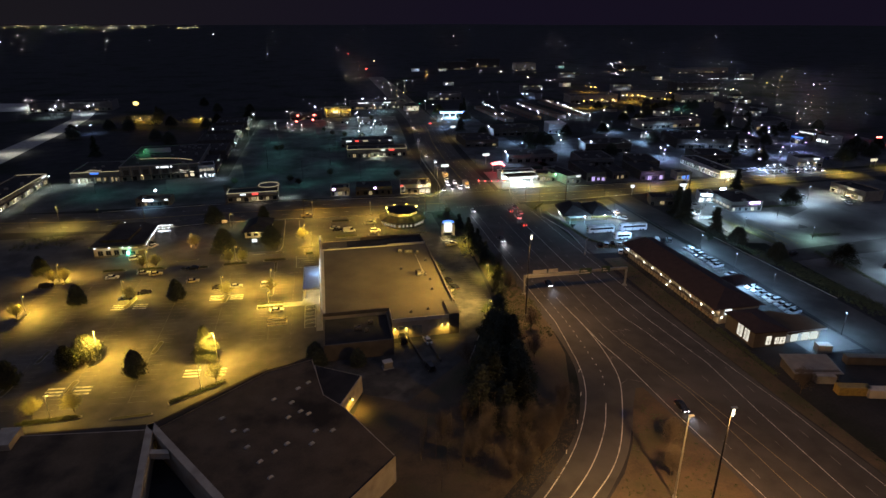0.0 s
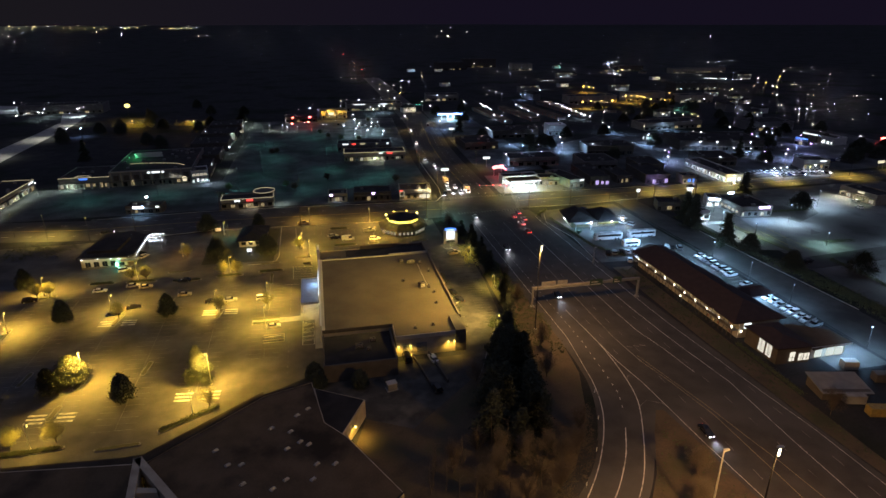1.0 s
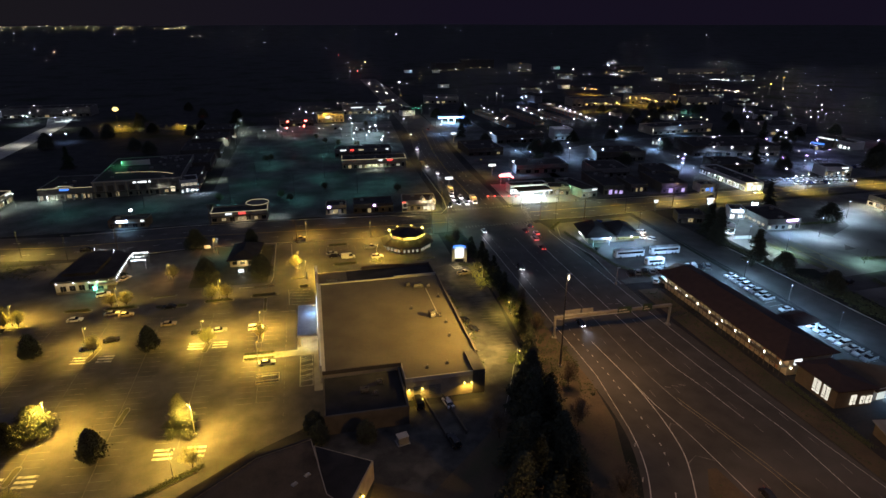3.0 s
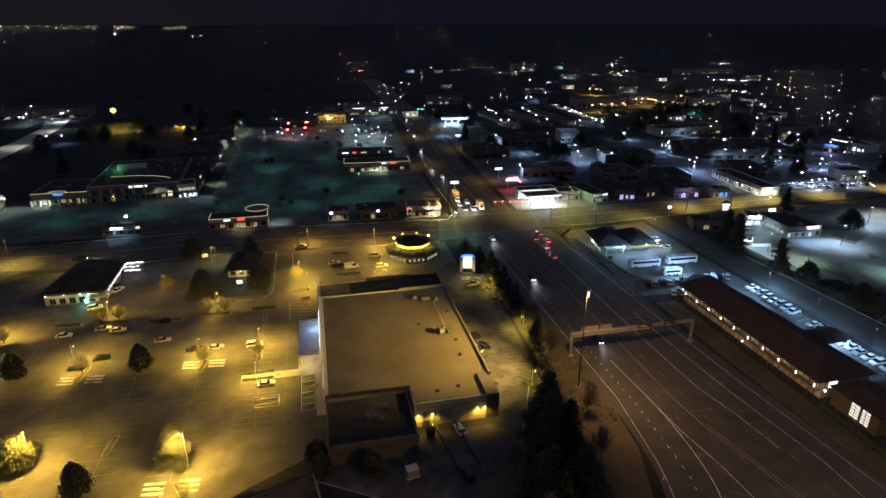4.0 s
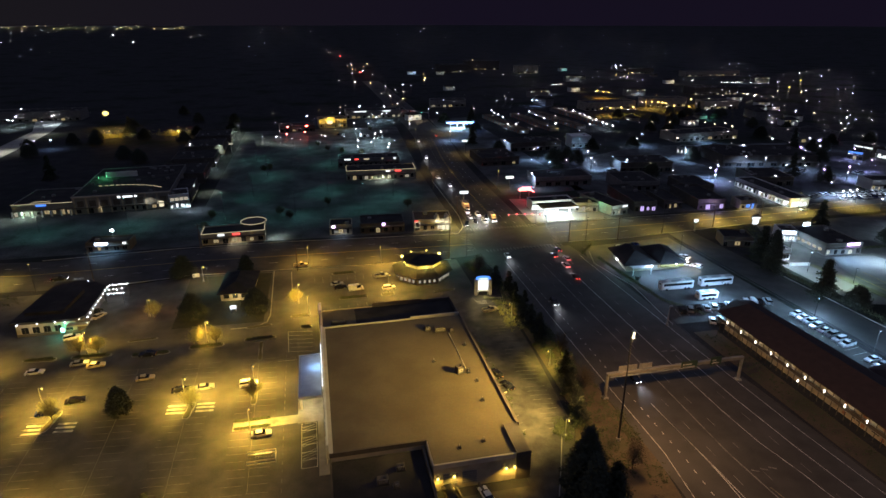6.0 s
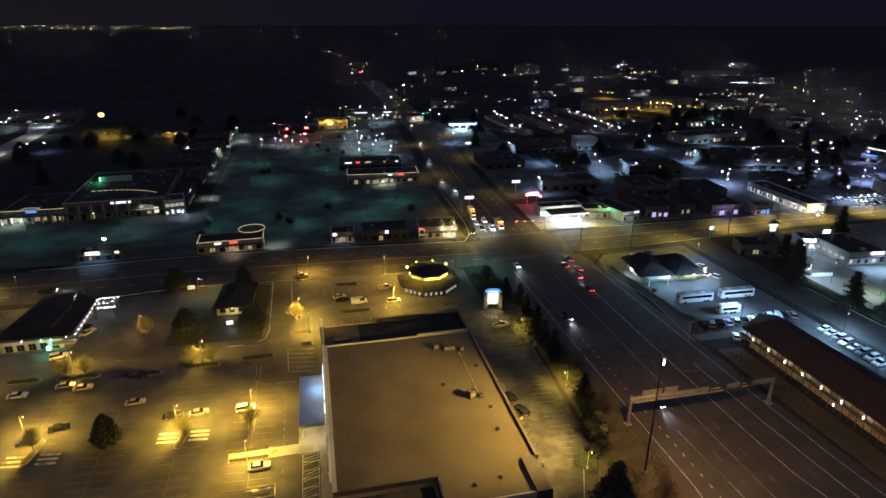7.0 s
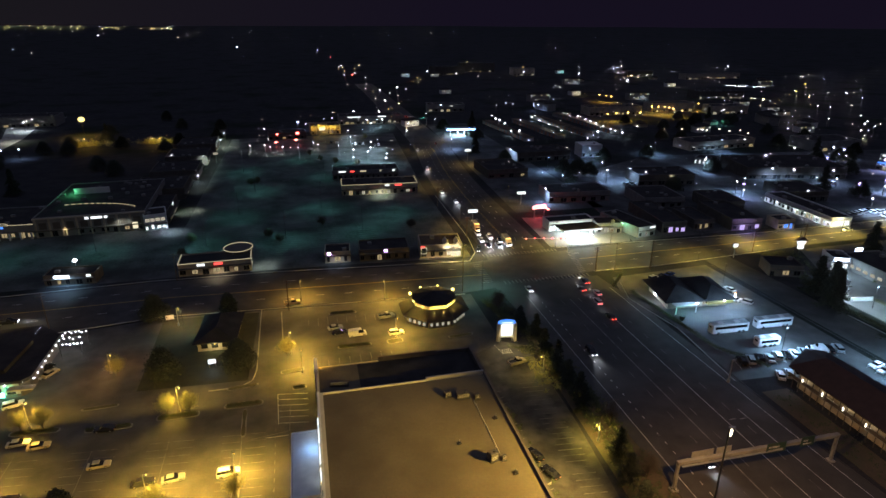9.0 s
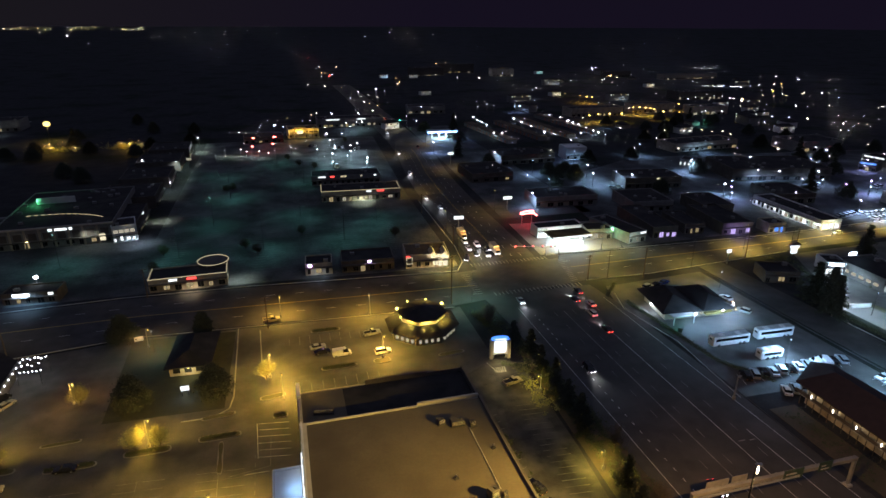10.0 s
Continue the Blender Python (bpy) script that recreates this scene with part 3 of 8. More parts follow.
# unseen mast behind the camera's start, added for light on the highway
highway_mast(66.0, -30.0, 30.0)
highway_mast(66.1, 77.8, 20.0, False)
highway_mast(104.1, 206.0, 6.5, False)


for x, y in ((62.1, 114.3), (56.7, 103.9), (50.0, 94.5), (66.0, 124.5)):
    t = thing("delineator_post", "small white reflector post beside the ramp", "marker post", x, y, 0.08)
    box_part("stake", M["white_wall"], t, -0.09, 0.09, -0.05, 0.05, 0, 1.0)
    box_part("reflector", M["paint"], t, -0.07, 0.07, -0.07, -0.05, 0.7, 0.92)


def utility_pole(x, y, h, rz=0):
    t = thing("utility_pole", "weathered wooden utility pole with crossarms", "utility pole", x, y, 0, rz)
    bm = bmesh.new()
    tube(bm, (0, 0, 0), (0, 0, h), 0.2, 0.13, 8)
    part("pole", bm, M["wood_pole"], t)
    for z in (h - 0.6, h - 1.6):
        box_part("crossarm", M["wood_pole"], t, -1.2, 1.2, -0.07, 0.07, z, z + 0.13)
    for x1 in (-1.0, -0.5, 0.5, 1.0):
        bm = bmesh.new()
        tube(bm, (x1, 0, h - 0.47), (x1, 0, h - 0.2), 0.05, 0.04, 6)
        part("insulator", bm, M["steel"], t)
    return t


for x, y, h in ((-82, 277.5, 13), (-10.1, 275.0, 11), (-50.4, 308.5, 11), (49.8, 276.5, 18), (126, 280, 12), (104.5, 283, 10), (178, 287, 11), (204, 288, 10), (66, 330, 10), (64, 380, 10), (-150, 270, 12)):
    utility_pole(x, y, h, 8)


def gantry():
    t = thing("sign_gantry", "galvanised steel sign gantry spanning the highway", "sign gantry", 67.1, 174.6, 0.05)
    span = 38.4
    for x in (0, span):
        bm = bmesh.new()
        bx(bm, x - 0.28, x + 0.28, -0.28, 0.28, 0.4, 7.2)
        part("post", bm, M["steel"], t)
        box_part("footing", M["concrete"], t, x - 0.7, x + 0.7, -0.7, 0.7, 0, 0.4)
    bm = bmesh.new()
    bx(bm, -0.3, span + 0.3, -0.42, 0.42, 6.55, 7.35)
    bmesh.ops.bevel(bm, geom=bm.edges[:], offset=0.06, segments=1, affect="EDGES")
    part("box_beam", bm, M["grey_wall"], t, "weathered grey box beam")
    for k in range(9):
        x = span * (k + 0.5) / 9
        box_part("splice_plate", M["grey_wall"], t, x - 0.25, x + 0.25, -0.45, 0.45, 6.5, 7.4)
    box_part("walkway", M["steel"], t, 0.4, span * 0.62, -0.95, -0.45, 6.45, 6.55, "pale grated walkway")
    for x0, x1 in ((3.2, 8.2), (8.9, 12.4)):
        box_part("sign_back", M["steel"], t, x0, x1, 0.5, 0.6, 6.3, 8.6, "bare metal back of a road sign")
    for x0, x1, z0, z1 in ((20.0, 24.6, 6.0, 8.4), (28.4, 31.6, 6.2, 8.6)):
        s = box_part("sign_panel", M["sign_green"], t, x0, x1, -0.72, -0.6, z0, z1, "green road sign panel")
        box_part("sign_legend", M["paint"], s, x0 + 0.5, x1 - 0.6, -0.74, -0.72, z0 + 0.5, z0 + 0.8)
        box_part("sign_legend", M["paint"], s, x0 + 0.5, x1 - 1.6, -0.74, -0.72, z0 + 1.2, z0 + 1.6)
    return t


gantry()


# ---- trees ----
def leaf_mesh(name, centres, size, material, seed, per=1, flat=0.5):
    """Small two-triangle leaves, turned at random, about the given centres."""
    rnd = random.Random(seed)
    verts, faces = [], []
    for c, s in centres:
        for _ in range(per):
            d = Vector((rnd.gauss(0, 1), rnd.gauss(0, 1), rnd.gauss(0, flat)))
            p = Vector(c) + d * s
            u = Vector((rnd.uniform(-1, 1), rnd.uniform(-1, 1), rnd.uniform(-0.6, 0.6))).normalized()
            w = u.orthogonal().normalized() * 0.6
            k = size * rnd.uniform(0.6, 1.3)
            i = len(verts)
            verts += [p - u * k, p + w * k, p + u * k, p - w * k]
            faces.append((i, i + 1, i + 2, i + 3))
    me = bpy.data.meshes.new(name)
    me.from_pydata([tuple(v) for v in verts], [], faces)
    me.materials.append(material)
    return me


def conifer(seed, h, r, label, n=1500, droop=0.25, leaf=0.0):
    rnd = random.Random(seed)
    t = thing("conifer", label, "tree", group="conifers")
    bm = bmesh.new()
    tube(bm, (0, 0, 0), (0, 0, h * 0.5), 0.018 * h, 0.011 * h, 8)
    tube(bm, (0, 0, h * 0.5), (0, 0, h * 0.97), 0.011 * h, 0.02, 8)
    centres = []
    k = int(h * 6)
    for i in range(k):
        f = (i + rnd.random()) / k
        z = h * (0.10 + 0.88 * f)
        rr = r * (1 - f) ** 0.85 * rnd.uniform(0.55, 1.15) + 0.15
        a = rnd.uniform(0, 2 * math.pi)
        tip = Vector((math.cos(a) * rr, math.sin(a) * rr, z - droop * rr))
        tube(bm, (0, 0, z), tip, 0.03 + 0.02 * rr / r, 0.012, 4)
        m = max(2, int(rr / r * 8))
        for j in range(m):
            s = (j + 0.6) / m
            centres.append((Vector((0, 0, z)).lerp(tip, s), 0.10 * r * (0.5 + 0.6 * s)))
    part("trunk", bm, M["bark"], t)
    per = max(3, int(n * 3 / len(centres)))
    ob = new("crown", leaf_mesh("crown", centres, leaf or 0.035 * r + 0.14, M["needles"], seed, per, 0.55))
    ob.parent = t
    return t


def bare_tree(seed, h, r, label, mat="leaves"):
    """A vase of thin upright branches with a haze of fine twigs and dry leaves."""
    rnd = random.Random(seed)
    t = thing("street_tree", label, "tree", group="lot trees")
    bm = bmesh.new()
    tube(bm, (0, 0, 0), (0, 0, h * 0.2), 0.11, 0.09, 8)
    centres = []
    for i in range(46):
        a = rnd.uniform(0, 6.283)
        f = rnd.uniform(0.25, 1.0)
        q = Vector((math.cos(a) * r * f, math.sin(a) * r * f, h * (0.98 - 0.42 * f * f) * rnd.uniform(0.82, 1.0)))
        base = Vector((0, 0, h * rnd.uniform(0.12, 0.3)))
        mid = base.lerp(q, 0.5) + Vector((q.x * 0.12, q.y * 0.12, -0.02 * h))
        tube(bm, base, mid, 0.04, 0.025, 4)
        tube(bm, mid, q, 0.025, 0.008, 4)
        for k in range(6):
            s = 0.3 + 0.7 * (k + rnd.random()) / 6
            c = (base.lerp(mid, 2 * s) if s < 0.5 else mid.lerp(q, 2 * s - 1))
            centres.append((c, 0.10 * r + 0.05))
    part("trunk", bm, M["bark"], t)
    ob = new("crown", leaf_mesh("crown", centres, 0.085, M[mat], seed, 20, 1.0))
    ob.parent = t
    return t


def round_tree(seed, h, r, label):
    """A dense dark evergreen with an uneven crown."""
    rnd = random.Random(seed)
    t = thing("evergreen_tree", label, "tree", group="lot trees")
    bm = bmesh.new()
    tube(bm, (0, 0, 0), (0, 0, h * 0.6), 0.18, 0.08, 8)
    centres = []
    for i in range(240):
        f = rnd.random()
        z = h * (0.16 + 0.82 * f)
        rr = r * (1.12 - f ** 1.7) * (0.45 + 0.6 * rnd.random())
        a = rnd.uniform(0, 6.283)
        c = Vector((math.cos(a) * rr, math.sin(a) * rr, z))
        if i % 3 == 0:
            tube(bm, (0, 0, min(z * 0.8, h * 0.55)), c, 0.04, 0.015, 4)
        centres.append((c, 0.16 * r))
    part("trunk", bm, M["bark"], t)
    ob = new("crown", leaf_mesh("crown", centres, 0.25, M["needles"], seed, 28, 0.8))
    ob.parent = t
    return t


big = [conifer(11 + i, h, r, "tall dark conifer on a bare soil bank", 2600) for i, (h, r) in enumerate(((14.5, 5.0), (12.5, 5.2), (10, 4.6)))]
spots = [(46, 138, 0), (48, 124, 1), (43, 128, 2), (41, 116, 0), (46, 111, 1), (50, 131, 2), (47.5, 145, 2), (40, 124, 1), (37, 114, 1), (47, 117, 0), (51, 137, 1), (54, 142, 2), (44.5, 121, 1), (42, 109, 2), (52, 150, 1), (49.5, 142, 1), (45, 133, 0), (41.5, 119, 2), (48, 129, 0)]
for i, (x, y, k) in enumerate([s for s in spots if s[1] > 107]):
    if i < 3:
        big[i].matrix_basis = pose(*[(46, 138, 0.08), (48, 124, 0.08), (43, 128, 0.08)][i])
    else:
        copy_thing(big[k], pose(x - 1.5, y, 0.08, 0, 0, 50 * i))
small = conifer(31, 8, 2.6, "dark pine beside the store drive", 1800)
small.matrix_basis = pose(61.5, 214, 0.08)
for i, (x, y, s) in enumerate(((60.5, 219, 1), (62, 208, 1), (60.5, 203, 1), (63, 224, 1), (62, 231, 1), (57.5, 170.5, 1), (56, 166, 1), (59, 178, 1), (61, 186, 1), (63, 240, 1), (60, 246, 1))):
    copy_thing(small, pose(x, y, 0.08, 0, 0, 70 * i))

dark_tree = round_tree(41, 7.4, 2.4, "dense dark evergreen in the parking lot")
dark_tree.matrix_basis = pose(-51.2, 193.5, 0.02)
# the one at (-71.4, 153) is added for the lamp tree's shadow and dark underside
for i, (x, y) in enumerate(((-52.2, 146.5), (-83.1, 195.5), (-83.3, 147.5), (-71.4, 153.0), (-106, 226), (-29, 276))):
    copy_thing(dark_tree, pose(x, y, 0.02, 0, 0, 80 * i + 20))
big_dark = round_tree(43, 8.5, 3.9, "big round dark evergreen beside a small office")
big_dark.matrix_basis = pose(-42.2, 241.6, 0.02)
for i, (x, y) in enumerate(((-22.9, 241.8), (-51.5, 277.0))):
    copy_thing(big_dark, pose(x, y, 0.02, 0, 0, 80 * i + 20))
lamp_tree = round_tree(47, 7.0, 3.8, "broad evergreen with a lamp shining over its crown")
lamp_tree.matrix_basis = pose(-68.2, 158.2, 0.02)
pine_lit = conifer(51, 10.5, 4.0, "pine lit yellow by a lamp among its branches", 6500, 0.3, 0.16)
pine_lit.matrix_basis = pose(-34.9, 151.8, 0.02)
tree_a = bare_tree(61, 6.3, 2.9, "bare twiggy tree with a few dry leaves, lit yellow")
tree_a.matrix_basis = pose(-66.6, 194.6, 0.15)
for i, (x, y) in enumerate(((-34.8, 192.6), (-38.2, 224.2), (-33.0, 223.9), (-70.2, 225.2), (-65.4, 225.0), (-10.4, 245.6), (-54.6, 245.6), (-99.0, 189.0), (-98.4, 216.0), (-94.6, 216.5), (-71.6, 131.6), (-62.6, 132.2), (-30.4, 138.8), (-20.0, 193.0))):
    copy_thing(tree_a, pose(x, y, 0.15, 0, 0, 77 * i + 11))
wing_tree = round_tree(49, 4.6, 1.9, "dark evergreen close behind the store wing")
wing_tree.matrix_basis = pose(7.0, 140.2, 0.02)
for i, (x, y) in enumerate(((-3.6, 142.0), (-4.6, 146.5))):
    copy_thing(wing_tree, pose(x, y, 0.02, 0, 0, 120 * i))
def slender_tree(seed, h, label):
    """A thin leafless trunk with a few rising branches."""
    rr = random.Random(seed)
    t = thing("slender_tree", label, "tree", group="bare bank trees")
    bm = bmesh.new()
    tube(bm, (0, 0, 0), (0.2, 0.1, h * 0.55), 0.13, 0.08, 6)
    tube(bm, (0.2, 0.1, h * 0.55), (0.1, 0.3, h), 0.08, 0.02, 6)
    part("trunk", bm, M["bark"], t)
    for k in range(9):
        f = rr.uniform(0.3, 0.9)
        a = rr.uniform(0, 6.283)
        b = Vector((0.2 * f, 0.1, h * f))
        q = b + Vector((math.cos(a) * h * 0.16, math.sin(a) * h * 0.16, h * 0.2 * (1.2 - f)))
        bm = bmesh.new()
        tube(bm, b, q, 0.045, 0.012, 5)
        part("branch", bm, M["bark"], t)
    return t


bank_tree = slender_tree(57, 8.0, "slender leafless tree on the bare bank")
bank_tree.matrix_basis = pose(26.1, 105.6, 0.08)
sr = random.Random(58)
for i in range(20):
    copy_thing(bank_tree, pose(sr.uniform(17, 44), sr.uniform(88, 112), 0.08, 0, 0, 73 * i))
tree_r = conifer(71, 14.5, 5.2, "big dark conifer beside the service road", 2600)
tree_r.matrix_basis = pose(167.5, 236, 0.0)
for i, (x, y) in enumerate(((172, 242), (167, 212), (171, 247))):
    copy_thing(tree_r, pose(x, y, 0, 0, 0, 60 * i))


roadside = round_tree(83, 7.5, 3.6, "round dark roadside tree")
roadside.matrix_basis = pose(172.5, 203.5, 0)
copy_thing(roadside, pose(176, 184, 0, 0, 0, 70))
lot_tree = bare_tree(81, 5.6, 2.4, "slim bare tree in the dim shopping lot", "grass")
lot_tree.matrix_basis = pose(-52, 330, 0.02)
lr = random.Random(23)
for i in range(16):
    x, y = lr.uniform(-54, 56), lr.uniform(326, 590)
    if not (10 < x < 64 and 396 < y < 466) and not (-50 < x < -22 and y < 334):
        copy_thing(lot_tree, pose(x, y, 0.02, 0, 0, 67 * i))


def shrub_row(pts, r, seed, label="low dark clipped leafy hedge"):
    rnd = random.Random(seed)
    cs = []
    for (x0, y0), (x1, y1) in zip(pts, pts[1:]):
        n = max(2, int(math.hypot(x1 - x0, y1 - y0) / (r * 0.7)))
        for i in range(n):
            f = i / n
            cs.append((Vector((x0 + (x1 - x0) * f, y0 + (y1 - y0) * f, r * 0.6 + 0.1)), r * 0.42))
    ob = new("hedge", leaf_mesh("hedge", cs, 0.15, M["shrub"], seed, 70, 0.8))
    tagged(ob, label, "hedge")


for i, (pts, r) in enumerate((([(172, 200), (178, 174), (178, 140), (176, 115)], 1.6), ([(170.5, 236), (171.5, 205)], 0.9), ([(108, 262), (110.5, 238), (112, 222), (120, 209)], 0.9), ([(104, 268), (112, 277)], 0.8), ([(62, 250), (64, 230), (66, 205)], 1.2), ([(-23.6, 184.2), (-15.6, 184.2)], 0.42), ([(-23.4, 181.3), (-15.6, 181.3)], 0.42), ([(53, 236), (60, 232)], 1.0), ([(55.5, 158), (58, 176), (60, 190)], 1.5), ([(60.5, 196), (61.5, 214), (61, 232)], 1.6), ([(62, 240), (58, 255), (54, 268)], 1.2), ([(64.5, 186), (65, 206), (63.5, 226)], 1.1), ([(50, 150), (55, 158)], 1.2), ([(-40, 131.5), (-28, 138.5)], 0.8), ([(-74, 129), (-61, 129.6)], 0.7), ([(118, 138), (117.5, 112)], 0.9), ([(200, 250), (240, 248)], 0.8), ([(198.3, 188.4), (198.8, 173), (197, 157.8), (195, 140)], 1.0), ([(212, 206), (226, 205)], 1.2))):
    shrub_row(pts, r, 100 + i)


def brush(name, label, pts, count, seed, r0, r1, material="shrub", leaf=0.22, per=26):
    """Clumps of wild growth scattered inside an outline."""
    rnd = random.Random(seed)
    xs, ys = [p[0] for p in pts], [p[1] for p in pts]
    cs = []
    while len(cs) < count:
        x, y = rnd.uniform(min(xs), max(xs)), rnd.uniform(min(ys), max(ys))
        inside = False
        for (ax, ay), (bx1, by1) in zip(pts, pts[1:] + pts[:1]):
            if (ay > y) != (by1 > y) and x < ax + (y - ay) / (by1 - ay) * (bx1 - ax):
                inside = not inside
        if inside:
            r = r0 + (r1 - r0) * rnd.random() ** 2
            cs.append((Vector((x, y, r * 0.55 + 0.1)), r * 0.5))
    tagged(new(name, leaf_mesh(name, cs, leaf, M[material], seed, per, 0.75)), label, "brush", "", "stuff")


brush("verge_brush", "dense dark brush between the drive and the highway", [(54, 152), (58.6, 172), (60, 205), (59.5, 238), (54, 266), (60, 268), (65.4, 238), (67, 200), (67.6, 160), (66, 142), (58, 146)], 420, 71, 0.5, 2.2)
brush("wall_bushes", "straggling bushes and vines along the store wall", [(39.6, 163), (42.2, 163), (44.0, 182), (44.2, 206), (40.0, 214), (39.7, 190)], 70, 79, 0.3, 1.3, "shrub", 0.18, 24)
brush("drive_edge_bushes", "leafy bushes at the edge of the drive", [(54.6, 212), (58.8, 212), (58.6, 236), (54.8, 234)], 40, 80, 0.6, 1.7, "leaves", 0.2, 26)
brush("lamp_bushes", "leafy bushes round a short drive lamp", [(49.0, 163.5), (52.0, 160.5), (54.0, 165), (52.4, 169), (50.2, 168)], 34, 85, 0.5, 1.5, "shrub", 0.2, 26)
brush("conifer_undergrowth", "dark undergrowth below the conifers", [(34, 106), (42, 98), (48, 108), (53, 122), (56, 138), (52, 150), (42, 142), (36, 120)], 220, 72, 0.3, 1.3, "needles")
brush("ramp_weeds", "low winter weeds on the verge inside the ramp", [(78, 112), (72, 104), (60, 85), (45, 71), (60, 50), (82, 60), (80.5, 100)], 300, 73, 0.15, 0.6, "shrub", 0.14, 14)
brush("bank_weeds", "low weeds along the highway bank", [(110.5, 198), (116.8, 198), (116.6, 62), (115.4, 62), (112, 105), (110.6, 145)], 260, 74, 0.2, 0.9, "shrub", 0.16, 16)
brush("east_brush", "dark brush along the service road", [(172, 196), (182, 190), (182, 130), (176, 95), (173, 120), (173.5, 150), (170.6, 192)], 300, 75, 0.5, 2.0)
brush("road_bank_brush", "dark brush strip between service road and lot", [(172.4, 188), (176.5, 188), (180.5, 160), (183, 140), (177, 140), (175, 165)], 160, 86, 0.5, 1.6)
brush("west_bushes", "tall dark bushes at the edge of the lot", [(-130, 254), (-106, 258), (-100, 266), (-104, 273), (-128, 274)], 70, 87, 0.8, 2.6)
brush("yard_brush", "dark brush around the eastern yards", [(186, 284), (196, 282), (186, 262), (176, 240), (172, 250)], 90, 76, 0.5, 1.8)
brush("bare_thicket", "leafless brown thicket below the conifers", [(24, 94), (34, 82), (46, 88), (56, 102), (62, 120), (54, 116), (46, 108), (34, 112)], 420, 78, 0.5, 2.2, "bark", 0.13, 22)
bare = bare_tree(91, 8.5, 3.0, "tall leafless tree among dark conifers", "bark")
bare.matrix_basis = pose(33, 101, 0.08)
for i, (x, y) in enumerate(((28.5, 96), (56.5, 134), (61, 150), (24, 104), (64, 196), (63, 178), (57, 258), (37, 134), (74, 92), (69, 84), (118, 104), (36, 92), (40, 97), (44, 94), (48, 101), (52, 104), (40, 104), (45, 104), (35, 106), (55, 110), (30, 108), (38, 88))):
    copy_thing(bare, pose(x, y, 0.08, 0, 0, 47 * i))


# ---- kerbed islands ----
def island(pts, label="kerbed planting island with bare soil", planted=True):
    t = thing("parking_island", label, "traffic island")
    bm = bmesh.new()
    prism(bm, pts, 0.0, 0.17)
    part("kerb", bm, M["grey_wall"], t)
    cx, cy = sum(p[0] for p in pts) / len(pts), sum(p[1] for p in pts) / len(pts)
    inner = []
    for x, y in pts:
        d = math.hypot(x - cx, y - cy)
        s = max(0.3, (d - 0.35) / d)
        inner.append((cx + (x - cx) * s, cy + (y - cy) * s))
    bm = bmesh.new()
    prism(bm, inner, 0.05, 0.20)
    part("soil", bm, M["grass"] if planted else M["concrete"], t)


def oval(cx, cy, w, d, tilt=0.0, n=14):
    c, s = math.cos(tilt), math.sin(tilt)
    out = []
    for i in range(n):
        a = 2 * math.pi * i / n
        x, y = w / 2 * math.copysign(abs(math.cos(a)) ** 0.5, math.cos(a)), d / 2 * math.copysign(abs(math.sin(a)) ** 0.5, math.sin(a))
        out.append((cx + x * c - y * s, cy + x * s + y * c))
    return out


for cx, cy, w, d, a in ((-35.7, 223.2, 10, 2.4, 0), (-20.6, 224.4, 9.5, 2.4, 0), (-67, 224.2, 11, 2.0, -0.05), (-50.7, 222, 10.5, 2.0, 0), (-80.5, 225, 9, 2, -0.1), (-8.8, 237.4, 6.5, 2.0, 0.15), (-7.0, 228.7, 3.6, 1.6, 0.1), (-20.0, 217.0, 1.2, 11.0, 0.03), (-55.0, 231.1, 8.5, 1.2, 0.05), (-35.2, 191.5, 1.8, 7, -0.15), (-66.6, 194, 1.8, 8.5, -0.15), (-98, 190, 1.8, 8, -0.1), (-67.4, 144, 1.8, 6.5, -0.1), (-83.5, 146, 1.8, 7, -0.1), (-66, 157, 1.8, 7, 0), (-20, 194, 1.6, 7, 0), (-48.5, 127.6, 10, 1.3, 0.03), (-67, 129.8, 14, 1.8, 0.02), (-97, 217, 9, 2, 0), (-80.9, 161.7, 1.5, 7.5, -0.12), (-50.2, 161.0, 1.5, 7.5, -0.12), (9, 247.0, 10, 2.0, 0), (21, 247.2, 5, 2.8, 0.1), (41, 246, 8, 1.8, 0.1), (7, 269, 9, 2, 0), (-21.5, 232.5, 8, 1.6, 0.1)):
    island(oval(cx, cy, w, d, a))
island([(-40.5, 130.4), (-29, 137.2), (-29.8, 138.6), (-41.2, 132)], "kerbed planting bed along the canopy")


def kerb(pts, name="kerb", w=0.3, h=0.17, material="concrete"):
    bm = bmesh.new()
    strip(bm, pts, w / 2, -w / 2, h)
    r = bmesh.ops.extrude_face_region(bm, geom=bm.faces[:])
    bmesh.ops.translate(bm, verts=[v for v in r["geom"] if isinstance(v, bmesh.types.BMVert)], vec=(0, 0, -h - 0.05))
    struct(name, bm, M[material], "pale concrete kerb", "kerb")


kerb([(-19, 277), (-18.4, 240), (-19.2, 235), (-22.5, 232.4), (-30, 232.4)])
kerb([(-12.5, 274), (-11.5, 250)])
kerb([(50.5, 163), (48.4, 158.3), (45.8, 152.5), (43.1, 146.9), (41.0, 142.0), (38.5, 137.0)], "drive_kerb", 0.2, 0.15)
kerb([(-82, 274.6), (-50, 279.2), (50, 274.2)])
kerb([(-110, 307.2), (-60, 310.2), (-16, 309.2), (60, 303.4), (64.6, 312), (66.6, 330), (67.3, 400)])
kerb([(104, 283), (130, 282.4), (200, 288.2)])
kerb([(100, 310), (125, 309), (200, 307.2), (280, 310)])
kerb([(106.2, 206), (108.5, 235), (104.5, 258), (108, 270)])
kerb([(153.4, 130), (154.2, 180), (152.8, 230), (152, 278)], "lot_kerb", 0.25, 0.14, "old_road")
kerb([(168.2, 232), (170.2, 190), (172.6, 150)])
